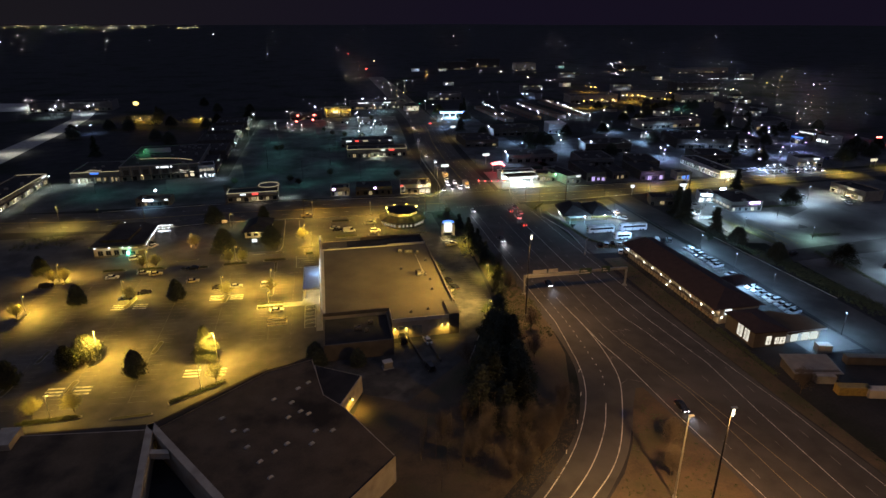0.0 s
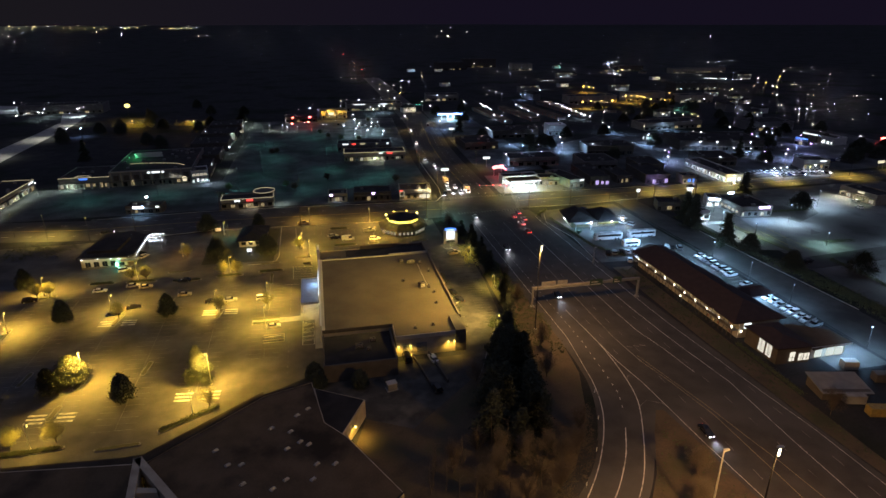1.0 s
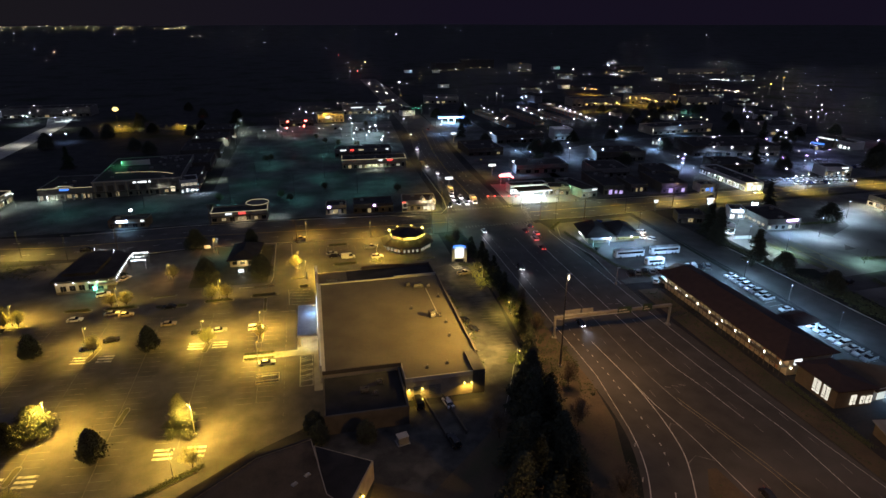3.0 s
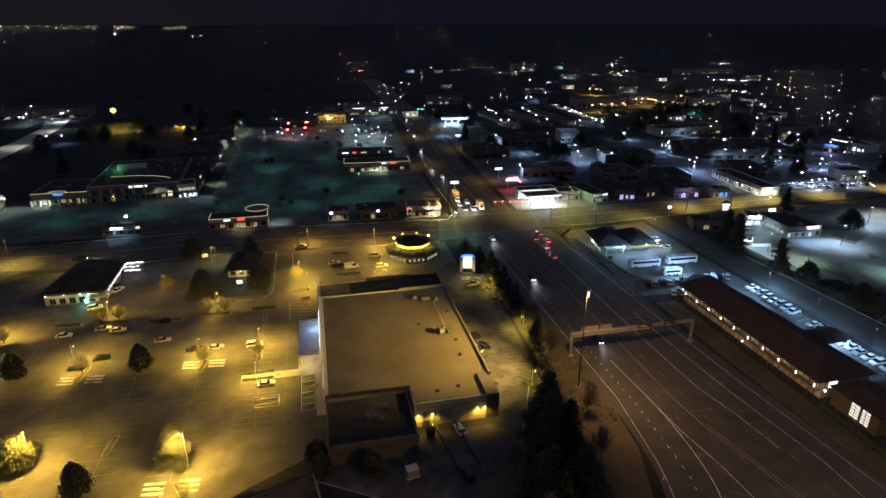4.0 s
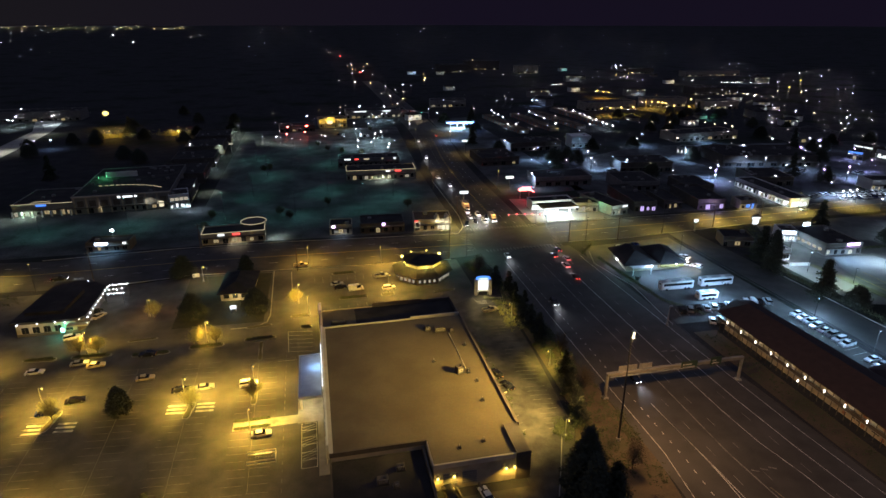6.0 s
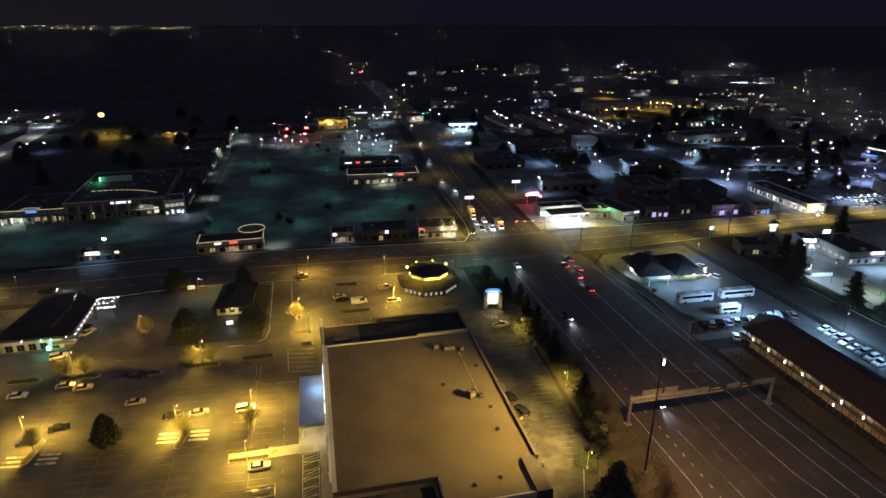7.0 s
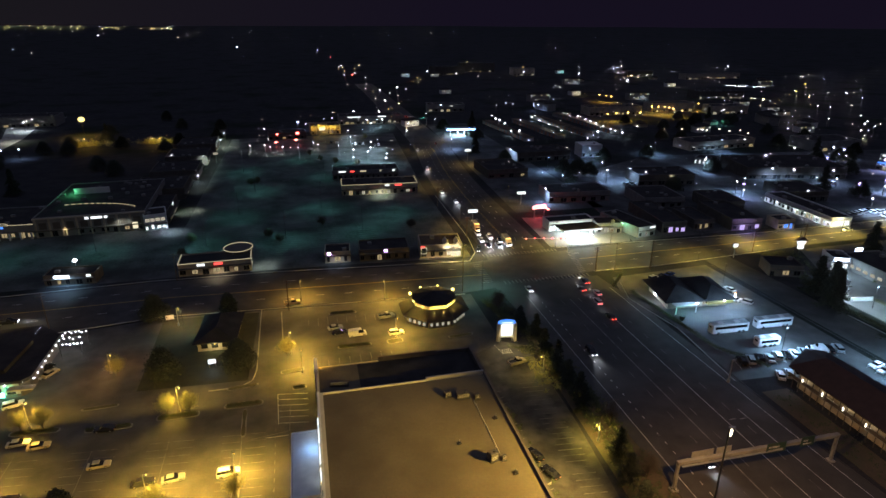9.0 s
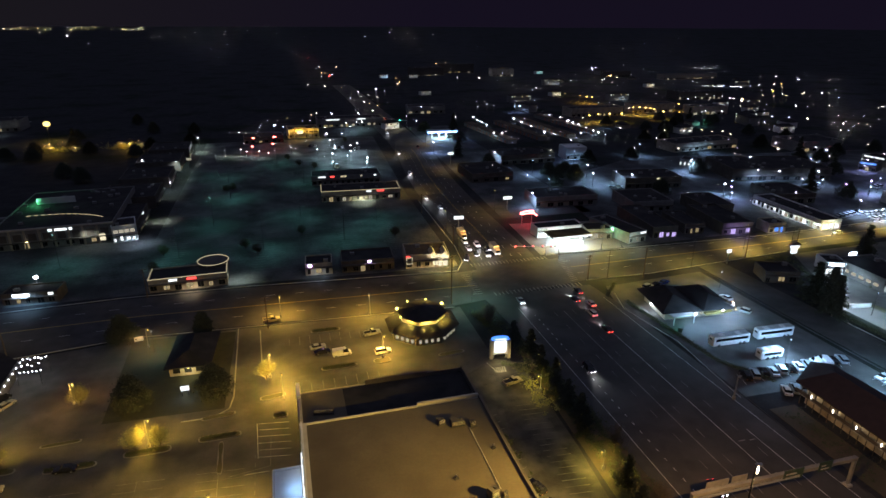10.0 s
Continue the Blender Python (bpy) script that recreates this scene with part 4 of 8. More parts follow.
kerb([(107.9, 240), (107.3, 180), (109.3, 145), (111.2, 105), (114.8, 60)], "highway_edge_kerb", 0.3, 0.14, "old_road")

# ---- the big store ----
def store():
    t = thing("store_building", "large flat-roofed store with tan membrane roof", "store", 0, 0, 0)
    wall = bmesh.new()
    prism(wall, [(-2, 160.5), (18.2, 160.5), (18.2, 152.6), (38.9, 152.6), (38.9, 215.4), (-2, 215.4)], 0, 6.1)
    part("wall", wall, M["stucco"], t)
    roof = bmesh.new()
    prism(roof, [(-1.2, 160.8), (18.5, 160.8), (18.5, 152.9), (38.7, 152.9), (38.7, 215.1), (-1.2, 215.1)], 6.05, 6.22)
    part("roof", roof, M["roof_tan"], t)
    for n, (x0, x1, y0, y1, z1, mt) in enumerate(((-2.05, -1.2, 160.5, 215.4, 6.7, "trim"), (38.7, 39.4, 162, 215.6, 6.7, "dark_wall"), (-2, 24, 215.1, 215.5, 6.65, "trim"), (24, 38.9, 215.9, 216.4, 6.75, "trim"), (18.2, 38.2, 152.5, 152.9, 6.6, "trim"), (-2, 18.2, 160.4, 160.8, 6.6, "dark_wall"))):
        box_part("parapet", M[mt], t, x0, x1, y0, y1, 5.5, z1)
    box_part("corner_block", M["dark_wall"], t, 35.6, 38.7, 152.3, 161.8, 0, 6.9, "dark corner stair block")
    # lower rear wing
    bm = bmesh.new()
    prism(bm, [(-2, 143.5), (17.6, 143.5), (17.6, 160.4), (-2, 160.4)], 0, 4.4)
    part("rear_wing", bm, M["dark_wall"], t)
    box_part("rear_wing_roof", M["roof_dark"], t, -1.7, 17.3, 143.8, 160.4, 4.3, 4.46, "dark tar roof")
    for x0, x1, y0, y1 in ((-2.05, 17.65, 143.3, 143.75), (-2.05, -1.7, 143.5, 160.4), (17.25, 17.7, 143.5, 160.4)):
        box_part("wing_parapet", M["dark_wall"], t, x0, x1, y0, y1, 4.0, 5.3)
    # front wing with sunken dark roof
    bm = bmesh.new()
    prism(bm, [(-2.4, 216.4), (39.6, 216.4), (39.6, 231.4), (-2.4, 231.4)], 0, 3.6)
    part("front_wing", bm, M["stucco"], t)
    box_part("front_wing_roof", M["roof_dark"], t, 8.2, 39.2, 216.5, 231.0, 3.5, 3.72, "dark tar roof")
    box_part("front_wing_roof", M["roof_tan"], t, -2.0, 8.2, 216.5, 231.0, 3.5, 3.74, "pale membrane roof")
    for x0, x1, y0, y1, z in ((-2.5, -1.9, 215.5, 231.4, 6.1), (39.2, 39.8, 217.4, 231.4, 5.0), (-2.4, 14, 231.0, 231.5, 3.85), (14, 30, 231.0, 231.6, 5.0), (30, 39.6, 231.0, 231.5, 4.6)):
        box_part("front_parapet", M["stucco"] if x0 < -2 else M["dark_wall"], t, x0, x1, y0, y1, 3.4, z)
    # west face
    box_part("pier", M["white_wall"], t, -2.9, -2.0, 226.0, 231.6, 0, 6.8, "white corner pier")
    box_part("fascia", M["white_wall"], t, -2.5, -2.05, 163.0, 216.0, 3.2, 6.8, "white fascia board")
    for k in range(9):
        box_part("pilaster", M["white_wall"], t, -2.7, -2.5, 165 + k * 6.2, 166 + k * 6.2, 0, 6.7)
    box_part("sign_panel", M["g_sign"], t, -2.85, -2.6, 192.5, 206.0, 5.0, 6.6, "long lit white sign panel")
    box_part("sign_panel", M["g_sign"], t, -2.85, -2.6, 188.5, 190.6, 4.4, 5.8, "square lit white sign panel")
    for k in range(7):
        box_part("door_glass", M["g_window"], t, -2.56, -2.5, 186 + 2.2 * k, 187.9 + 2.2 * k, 0.1, 2.6, "lit glass entrance door")
    # rear lamps and dock doors
    for x in (19.0, 22.4, 33.4, 35.2):
        w = box_part("wall_lamp", M["dark_steel"], t, x - 0.18, x + 0.18, 152.3, 152.6, 3.5, 3.8)
        bm = bmesh.new()
        ball(bm, x, 152.1, 3.45, 0.24, 8, 6)
        part("lens", bm, M["g_sodium"], w, "glowing yellow lens")
        light("SPOT", x, 151.6, 3.3, 45, SODIUM, t, 0.15, 150)
    for x in (20.2, 24.2):
        d = box_part("dock_door", M["grey_wall"], t, x, x + 3.0, 152.45, 152.58, 1.1, 4.0, "closed grey dock door")
        for k in range(5):
            box_part("door_rib", M["steel"], d, x, x + 3.0, 152.41, 152.45, 1.5 + 0.5 * k, 1.56 + 0.5 * k)
    box_part("drain_pipe", M["white_wall"], t, 38.62, 38.9, 156, 157.2, 0, 4.2, "pale downpipe box")
    return t


store()
light("AREA", -4.2, 199, 6.2, 9, (0.22, 0.50, 1.0), None, 1.5, name="sign_light").rotation_euler = (0, radians(-20), 0)


def rooftop_unit(x, y, z, w, d, h, rz=0, label="grey rooftop air handler with ducts"):
    t = thing("rooftop_unit", label, "air handler", x, y, z, rz)
    bm = bmesh.new()
    bx(bm, -w / 2, w / 2, -d / 2, d / 2, 0.25, h)
    bmesh.ops.bevel(bm, geom=bm.edges[:], offset=0.06, segments=1, affect="EDGES")
    part("cabinet", bm, M["dark_wall"], t)
    box_part("curb", M["dark_steel"], t, -w / 2 - 0.15, w / 2 + 0.15, -d / 2 - 0.15, d / 2 + 0.15, 0, 0.25)
    bm = bmesh.new()
    tube(bm, (w * 0.2, 0, h), (w * 0.2, 0, h + 0.25), 0.35, 0.35, 12)
    part("fan_housing", bm, M["dark_steel"], t)
    for k in range(4):
        box_part("louvre", M["steel"], t, -w / 2 + 0.2, w / 2 - 0.2, -d / 2 - 0.03, -d / 2, 0.5 + 0.25 * k, 0.58 + 0.25 * k)
    return t


rooftop_unit(31.0, 207.0, 6.22, 3.0, 2.0, 1.3)
rooftop_unit(27.6, 208.2, 6.22, 1.6, 1.6, 1.2, 10)
rooftop_unit(34.2, 205.8, 6.22, 1.2, 1.4, 1.0)
rooftop_unit(31.4, 184.8, 6.22, 1.8, 1.6, 1.9, 20)
rooftop_unit(33.6, 184.2, 6.22, 0.8, 0.8, 1.0)
rooftop_unit(8.0, 152.5, 4.46, 2.2, 1.5, 1.2)
rooftop_unit(12.0, 155.5, 4.46, 1.6, 1.4, 1.0)
rooftop_unit(10.5, 150.8, 4.46, 1.1, 1.1, 0.9)
rooftop_unit(3.0, 222.0, 3.74, 4.5, 1.2, 1.0, -10)
for x, y in ((24.5, 157), (30.0, 158), (33.8, 172), (36.0, 197.5), (34.6, 180), (26, 191)):
    rooftop_unit(x, y, 6.22, 0.6, 0.5, 0.35, 15, "small grey roof vent")
t = thing("gas_pipe", "long pale conduit across the flat roof", "pipe")
bm = bmesh.new()
tube(bm, (33.2, 205, 6.35), (33.4, 186, 6.35), 0.09, 0.09, 6)
part("pipe", bm, M["trim"], t)
for k in range(3):
    box_part("support", M["trim"], t, 33.1, 33.4, 188 + 7.5 * k, 188.2 + 7.5 * k, 6.22, 6.5)


def entrance_canopy():
    t = thing("entrance_canopy", "flat white canopy roof washed by blue-white sign light", "canopy", 0, 0, 0)
    box_part("roof", M["grey_wall"], t, -8.6, -3.0, 185.6, 205.2, 3.35, 3.75)
    box_part("membrane", M["white_wall"], t, -8.3, -3.1, 185.9, 204.9, 3.75, 3.79)
    for x0, x1, y0, y1 in ((-8.7, -8.4, 185.5, 205.3), (-8.6, -3.0, 185.4, 185.8), (-8.6, -3.0, 205.0, 205.4)):
        box_part("edge_trim", M["white_wall"], t, x0, x1, y0, y1, 3.3, 4.05)
    for y in (186.2, 192.5, 198.8, 204.6):
        box_part("column", M["white_wall"], t, -8.4, -7.9, y - 0.25, y + 0.25, 0, 3.35)
    light("AREA", -5.6, 195.5, 3.2, 40, WARM, t, 3.0)


entrance_canopy()
light("SPOT", -5.8, 184.8, 3.1, 40, (1.0, 0.85, 0.45), None, 0.15, 150, name="porch_light")
t = thing("store_walk", "pale concrete walk along the store front", "pavement", kind="structure")
box_part("paving", M["concrete"], t, -9.0, -2.0, 180.6, 206.5, 0, 0.12)
box_part("paving", M["concrete"], t, -4.4, -2.0, 162, 180.6, 0, 0.12)
t = thing("planted_walkway", "pale concrete walkway between two clipped hedges", "walkway", kind="structure")
box_part("path", M["concrete"], t, -24.0, -15.2, 181.0, 184.6, 0, 0.13)
box_part("crossing", M["concrete"], t, -15.2, -8.9, 181.0, 184.3, 0, 0.05)
lines("access_hatch", [[(-7.9, 167 + 0.9 * k), (-4.9, 168.2 + 0.9 * k)] for k in range(4)] + [[(-7.9, 172 + 0.9 * k), (-4.9, 173.2 + 0.9 * k)] for k in range(4)] + [[(-7.9, 177 + 0.9 * k), (-4.9, 178 + 0.9 * k)] for k in range(3)] + [[(-8.1, 165), (-8.1, 180.4)], [(-4.7, 165), (-4.7, 180.4)]] + [[(-8.1, 165 + 2.56 * k), (-4.7, 165 + 2.56 * k)] for k in range(7)], 0.14, M["paint"], "white hatched accessible stalls", 0.04)


def cart_corral(x, y):
    t = thing("cart_corral", "steel cart corral half full of shopping carts", "cart corral", x, y, 0.02)
    for dx, dy, w, d in ((0, -1.6, 6.0, 0.12), (0, 1.6, 6.0, 0.12), (3.0, 0, 0.12, 3.2)):
        box_part("kerb_rail", M["trim"], t, dx - w / 2, dx + w / 2, dy - d / 2, dy + d / 2, 0, 0.2)
        box_part("rail", M["trim"], t, dx - w / 2, dx + w / 2, dy - d / 2, dy + d / 2, 0.85, 1.0)
    for dx in (-3, -1, 1, 3):
        for dy in (-1.6, 1.6):
            box_part("post", M["steel"], t, dx - 0.05, dx + 0.05, dy - 0.05, dy + 0.05, 0, 1.0)


cart_corral(-16.6, 170.0)
for k in range(6):
    t = thing("shopping_cart", "grey wire shopping cart nested in a row", "shopping cart", -17.6 + 0.55 * k, 170.6, 0.02, group="shopping carts")
    bm = bmesh.new()
    v = bx(bm, -0.4, 0.45, -0.3, 0.3, 0.5, 0.95)
    for q in v[:4]:
        q.co.x *= 0.8
        q.co.y *= 0.75
    part("basket", bm, M["steel"], t)
    bm = bmesh.new()
    for sx in (-0.3, 0.3):
        for sy in (-0.2, 0.2):
            tube(bm, (sx, sy, 0), (sx, sy, 0.5), 0.03, 0.03, 5)
    part("frame", bm, M["steel"], t)
    box_part("handle", M["dark_steel"], t, -0.5, -0.42, -0.3, 0.3, 0.98, 1.03)

# dock walls and ramp at the rear
t = thing("dock_wall", "low concrete walls of the loading ramp", "retaining wall", kind="structure")
for x0 in (22.6, 27.4):
    bm = bmesh.new()
    prism(bm, [(x0, 152.0), (x0 + 0.4, 152.0), (x0 + 2.8, 137), (x0 + 2.4, 137)], 0, 1.1)
    part("ramp_wall", bm, M["dark_wall"], t)


t = thing("utility_box", "pale grey steel utility cabinet on a concrete pad", "utility cabinet", 15.0, 137.3, 0.03, 12)
box_part("pad", M["concrete"], t, -1.5, 1.5, -1.2, 1.2, 0, 0.12)
box_part("body", M["grey_wall"], t, -1.2, 1.2, -0.9, 0.9, 0.12, 1.9)
for x in (-1.1, 0.05):
    box_part("door", M["grey_wall"], t, x, x + 1.05, -0.95, -0.9, 0.25, 1.75)
box_part("lid", M["trim"], t, -1.3, 1.3, -1.0, 1.0, 1.9, 2.02, "pale overhanging lid")


# ---- near building with brown roof ----
def near_building():
    t = thing("commercial_building", "large low building with a brown gravel roof", "commercial building")
    ang = [(-38.5, 112.0), (-16.0, 131.0), (-5.0, 134.5), (-2.2, 118.0), (2.5, 112.0), (12.0, 93.6), (2.3, 83.8), (-10, 71), (-30, 60), (-22.4, 88.5)]
    bm = bmesh.new()
    prism(bm, ang, 0, 6.7)
    part("wall", bm, M["stucco"], t)
    cx, cy = -12, 100
    bm = bmesh.new()
    prism(bm, [(cx + (x - cx) * 0.985, cy + (y - cy) * 0.985) for x, y in ang], 6.65, 6.82)
    part("roof", bm, M["roof_brown"], t)
    for run, w, z in (([(-38.5, 112.0), (-16.0, 131.0), (-5.0, 134.5)], 0.35, 6.95), ([(12.0, 93.6), (2.3, 83.8), (-10, 71)], 0.2, 6.9)):
        bm = bmesh.new()
        strip(bm, run, w, -w, z)
        part("coping", bm, M["roof_dark"], t)
    # wing with the wall lamp
    bm = bmesh.new()
    prism(bm, [(-4.6, 134.5), (7.4, 127.0), (1.4, 115.0), (-2.6, 118.6)], 0, 4.9)
    part("wing", bm, M["stucco"], t)
    bm = bmesh.new()
    prism(bm, [(-4.3, 134.0), (7.0, 126.9), (1.3, 115.5), (-2.4, 118.9)], 4.85, 5.02)
    part("wing_roof", bm, M["roof_dark"], t)
    w = box_part("wall_lamp", M["dark_steel"], t, 3.9, 4.3, 119.4, 119.8, 3.4, 3.7)
    bm = bmesh.new()
    ball(bm, 4.5, 119.2, 3.4, 0.26, 8, 6)
    part("lens", bm, M["g_sodium"], w, "glowing yellow lens")
    light("SPOT", 5.0, 118.9, 3.2, 90, SODIUM, t, 0.15, 155)
    # pale raised entrance fascia
    for pts in ([(-39.2, 112.6), (-36.2, 90), (-34, 60)], [(-39.2, 112.6), (-21.8, 88.0), (-12, 72)]):
        bm = bmesh.new()
        strip(bm, pts, 0.75, -0.75, 8.0)
        r = bmesh.ops.extrude_face_region(bm, geom=bm.faces[:])
        bmesh.ops.translate(bm, verts=[v for v in r["geom"] if isinstance(v, bmesh.types.BMVert)], vec=(0, 0, -2.0))
        part("fascia", bm, M["stucco"], t, "tan stucco gable fascia")
    bm = bmesh.new()
    prism(bm, [(-37.6, 104.5), (-33.8, 103.6), (-33.2, 102.2), (-37.4, 103.0)], 6.2, 7.6)
    part("cross_beam", bm, M["stucco"], t, "tan cross beam of the gable")
    # west part with the straight front
    bm = bmesh.new()
    prism(bm, [(-140, 118), (-70, 117.0), (-39.6, 113.4), (-36.4, 90), (-34, 60), (-140, 60)], 0, 6.0)
    part("side_wall", bm, M["stucco"], t)
    bm = bmesh.new()
    prism(bm, [(-140, 117.6), (-70, 116.6), (-40.0, 113.0), (-36.8, 90), (-34.4, 60), (-140, 60)], 5.95, 6.14)
    part("side_roof", bm, M["roof_brown"], t)
    bm = bmesh.new()
    prism(bm, [(-70.5, 112.0), (-66.5, 111.6), (-66.5, 117.6), (-70.5, 118)], 0, 7.6)
    part("stair_head", bm, M["stucco"], t, "tan roof stair block")
    # canopy walk along the front
    bm = bmesh.new()
    prism(bm, [(-74, 121.0), (-41.0, 118.5), (-17.0, 137.2), (-16.0, 131.2), (-38.6, 112.4), (-74, 117)], 3.4, 3.8)
    part("walk_canopy", bm, M["roof_dark"], t, "dark flat walkway canopy")
    for k in range(8):
        x, y = -40.5 + 3.1 * k, 118.9 + 2.42 * k
        box_part("canopy_column", M["stucco"], t, x - 0.2, x + 0.2, y - 0.2, y + 0.2, 0, 3.4)
    return t


near_building()
for k, (x, y) in enumerate(((-24.5, 113), (-21.5, 108), (-18.8, 107.6), (-18, 102), (-15.0, 97), (-13.6, 118), (-9.5, 116.0), (-12.3, 99.5), (-10.0, 110.5), (-7.4, 112.2), (-4.0, 104.6), (-4.8, 100.5), (-0.4, 104.0), (-9.9, 101.5), (-5.6, 111), (-12.6, 92), (-8.2, 121.5), (-5.8, 123.5))):
    t = thing("skylight", "small pale domed roof skylight", "skylight", x, y, 6.82, 40, group="roof skylights")
    box_part("curb", M["steel"], t, -0.6, 0.6, -0.35, 0.35, 0, 0.2)
    bm = bmesh.new()
    v = bx(bm, -0.55, 0.55, -0.3, 0.3, 0.2, 0.42)
    for q in v[4:]:
        q.co.x *= 0.7
        q.co.y *= 0.6
    part("dome", bm, M["trim"], t)


# ---- octagonal restaurant ----
def octagon(x, y):
    t = thing("octagonal_restaurant", "octagonal restaurant with a dark roof and gold-lit rim", "restaurant", x, y, 0.02)

    def ring(r, n=8, off=math.pi / 8):
        return [(r * math.cos(2 * math.pi * i / n + off), r * math.sin(2 * math.pi * i / n + off)) for i in range(n)]

    bm = bmesh.new()
    prism(bm, ring(10.3), 0, 3.0)
    part("wall", bm, M["dark_wall"], t)
    a, b = ring(11.7), ring(7.5)
    bm = bmesh.new()
    va = [bm.verts.new((*p, 2.9)) for p in a]
    vb = [bm.verts.new((*p, 5.0)) for p in b]
    vc = [bm.verts.new((*p, 2.7)) for p in a]
    for i in range(8):
        j = (i + 1) % 8
        bm.faces.new((va[i], va[j], vb[j], vb[i]))
        bm.faces.new((vc[j], vc[i], va[i], va[j]))
    bm.faces.new(vb)
    bm.faces.new(vc[::-1])
    part("lower_roof", bm, M["roof_dark"], t)
    bm = bmesh.new()
    prism(bm, ring(7.1), 4.9, 6.3)
    part("drum", bm, M["stucco"], t)
    bm = bmesh.new()
    prism(bm, ring(7.65), 6.3, 6.55)
    part("eave", bm, M["roof_dark"], t, "dark eave of the upper roof")
    bm = bmesh.new()
    vb = [bm.verts.new((*p, 6.55)) for p in ring(7.55)]
    top = bm.verts.new((0, 0, 8.4))
    for i in range(8):
        bm.faces.new((vb[i], vb[(i + 1) % 8], top))
    bm.faces.new(vb[::-1])
    part("upper_roof", bm, M["roof_dark"], t)
    for i in range(8):
        m = ((Vector((*ring(10.42)[i], 0)) + Vector((*ring(10.42)[(i + 1) % 8], 0))) / 2)
        d = m.normalized()
        s = Vector((-d.y, d.x, 0))
        for k in (-2.7, -0.9, 0.9, 2.7) if d.y < -0.3 else (-1.8, 1.8):
            bm = bmesh.new()
            c = m + s * k
            tube(bm, c + Vector((0, 0, 0.9)), c + Vector((0, 0, 1.75)), 0.5, 0.5, 4)
            part("window", bm, M["g_shop"], t, "lit restaurant window")
        c = m * 0.80
        l = light("SPOT", c.x, c.y, 5.0, 75, (1.0, 0.72, 0.16), t, 0.1, 150)
        l.rotation_euler = (Vector((d.x * -1.0, d.y * -1.0, 0.35))).to_track_quat("-Z", "Y").to_euler()
        for k in (-1.4, 1.4):
            g = m * 0.84 + s * k
            light("SPOT", g.x, g.y, 5.1, 40, (1.0, 0.72, 0.16), t, 0.1, 100)
    for a in (0.393, 1.178, 1.963, 2.749, 3.534):
        bm = bmesh.new()
        ball(bm, 7.75 * math.cos(a), 7.75 * math.sin(a), 6.75, 0.5 if a in (0.393, 2.749) else 0.3, 8, 6)
        part("flood_lamp", bm, M["g_sodium"], t, "glowing yellow roof flood lamp")
    for a in (1.2, 2.6):
        light("POINT", 9.6 * math.cos(a), 9.6 * math.sin(a), 6.4, 150, SODIUM, t, 0.2)


octagon(36.0, 261.9)


# ---- pylon sign ----
t = thing("pylon_sign", "white lit box pylon sign with a blue cap", "sign", 53.6, 240.2, -0.7, -8)
for x in (-2.0, 1.6):
    box_part("post", M["grey_wall"], t, x, x + 0.4, -0.2, 0.2, 0, 2.2)
box_part("cabinet", M["white_wall"], t, -2.4, 2.4, -0.4, 0.4, 2.0, 6.58)
box_part("face", M["g_sign"], t, -1.75, 1.75, -0.46, -0.42, 2.5, 6.4, "lit white sign face")
bm = bmesh.new()
arch = [(-2.5, 6.6), (2.5, 6.6)] + [(2.5 * math.cos(a), 6.95 + 0.6 * math.sin(a)) for a in [math.pi * k / 10 for k in range(11)]]
fr, bk = [bm.verts.new((x, -0.5, z)) for x, z in arch], [bm.verts.new((x, 0.42, z)) for x, z in arch]
bm.faces.new(fr)
bm.faces.new(bk[::-1])
for k in range(len(arch)):
    bm.faces.new((fr[k], bk[k], bk[(k + 1) % len(arch)], fr[(k + 1) % len(arch)]))
part("cap", bm, M["g_sign_blue"], t, "lit blue arched sign cap")
for x in (-2.95, 2.15):
    box_part("pilaster", M["stucco"], t, x, x + 0.8, -0.75, 0.5, 0, 6.5, "cream side pilaster")
box_part("cap_lettering", M["g_sign"], t, -1.6, 1.6, -0.53, -0.505, 6.75, 7.1)
for k in range(3):
    box_part("lettering", M["g_lobby"], t, -1.7 + 0.2 * (k % 2), 1.7 - 0.3 * (k % 2), -0.5, -0.47, 2.9 + 1.3 * k, 3.1 + 1.3 * k)
light("AREA", 53.4, 238.6, 5.0, 70, (1.0, 0.74, 0.28), None, 3.0, name="sign_wash").rotation_euler = (radians(-90), 0, 0)
# point without a fixture, added to brighten the sign's pilasters
light("POINT", 53.2, 236.6, 1.4, 26, (1.0, 0.80, 0.36), None, 0.3, name="pilaster_fill")


# ---- clutter along the store's east wall ----
for i, (x, y, w, d, h, mt) in enumerate(((41.2, 198.5, 1.6, 2.0, 1.4, "white_wall"), (41.0, 185.0, 1.4, 2.6, 1.6, "white_wall"), (42.6, 182.0, 1.2, 1.2, 0.9, "trim"), (40.9, 176.5, 1.5, 3.0, 1.3, "grey_wall"), (43.4, 190.5, 1.1, 1.3, 0.5, "trim"))):
    t = thing("pallet_stack" if i % 2 else "dumpster", "pale stacked pallets by the store wall" if i % 2 else "pale metal dumpster by the store wall", "pallets" if i % 2 else "dumpster", x, y, 0.03, 12 * i)
    bm = bmesh.new()
    v = bx(bm, -w / 2, w / 2, -d / 2, d / 2, 0.1, h)
    for q in v[:4]:
        q.co.y *= 0.85
    part("body", bm, M[mt], t)
    box_part("lid", M["dark_steel"], t, -w / 2 - 0.03, w / 2 + 0.03, -d / 2, d / 2, h, h + 0.06)
    for sx in (-1, 1):
        box_part("skid", M["dark_steel"], t, sx * w * 0.35 - 0.08, sx * w * 0.35 + 0.08, -d * 0.4, d * 0.4, 0, 0.1)


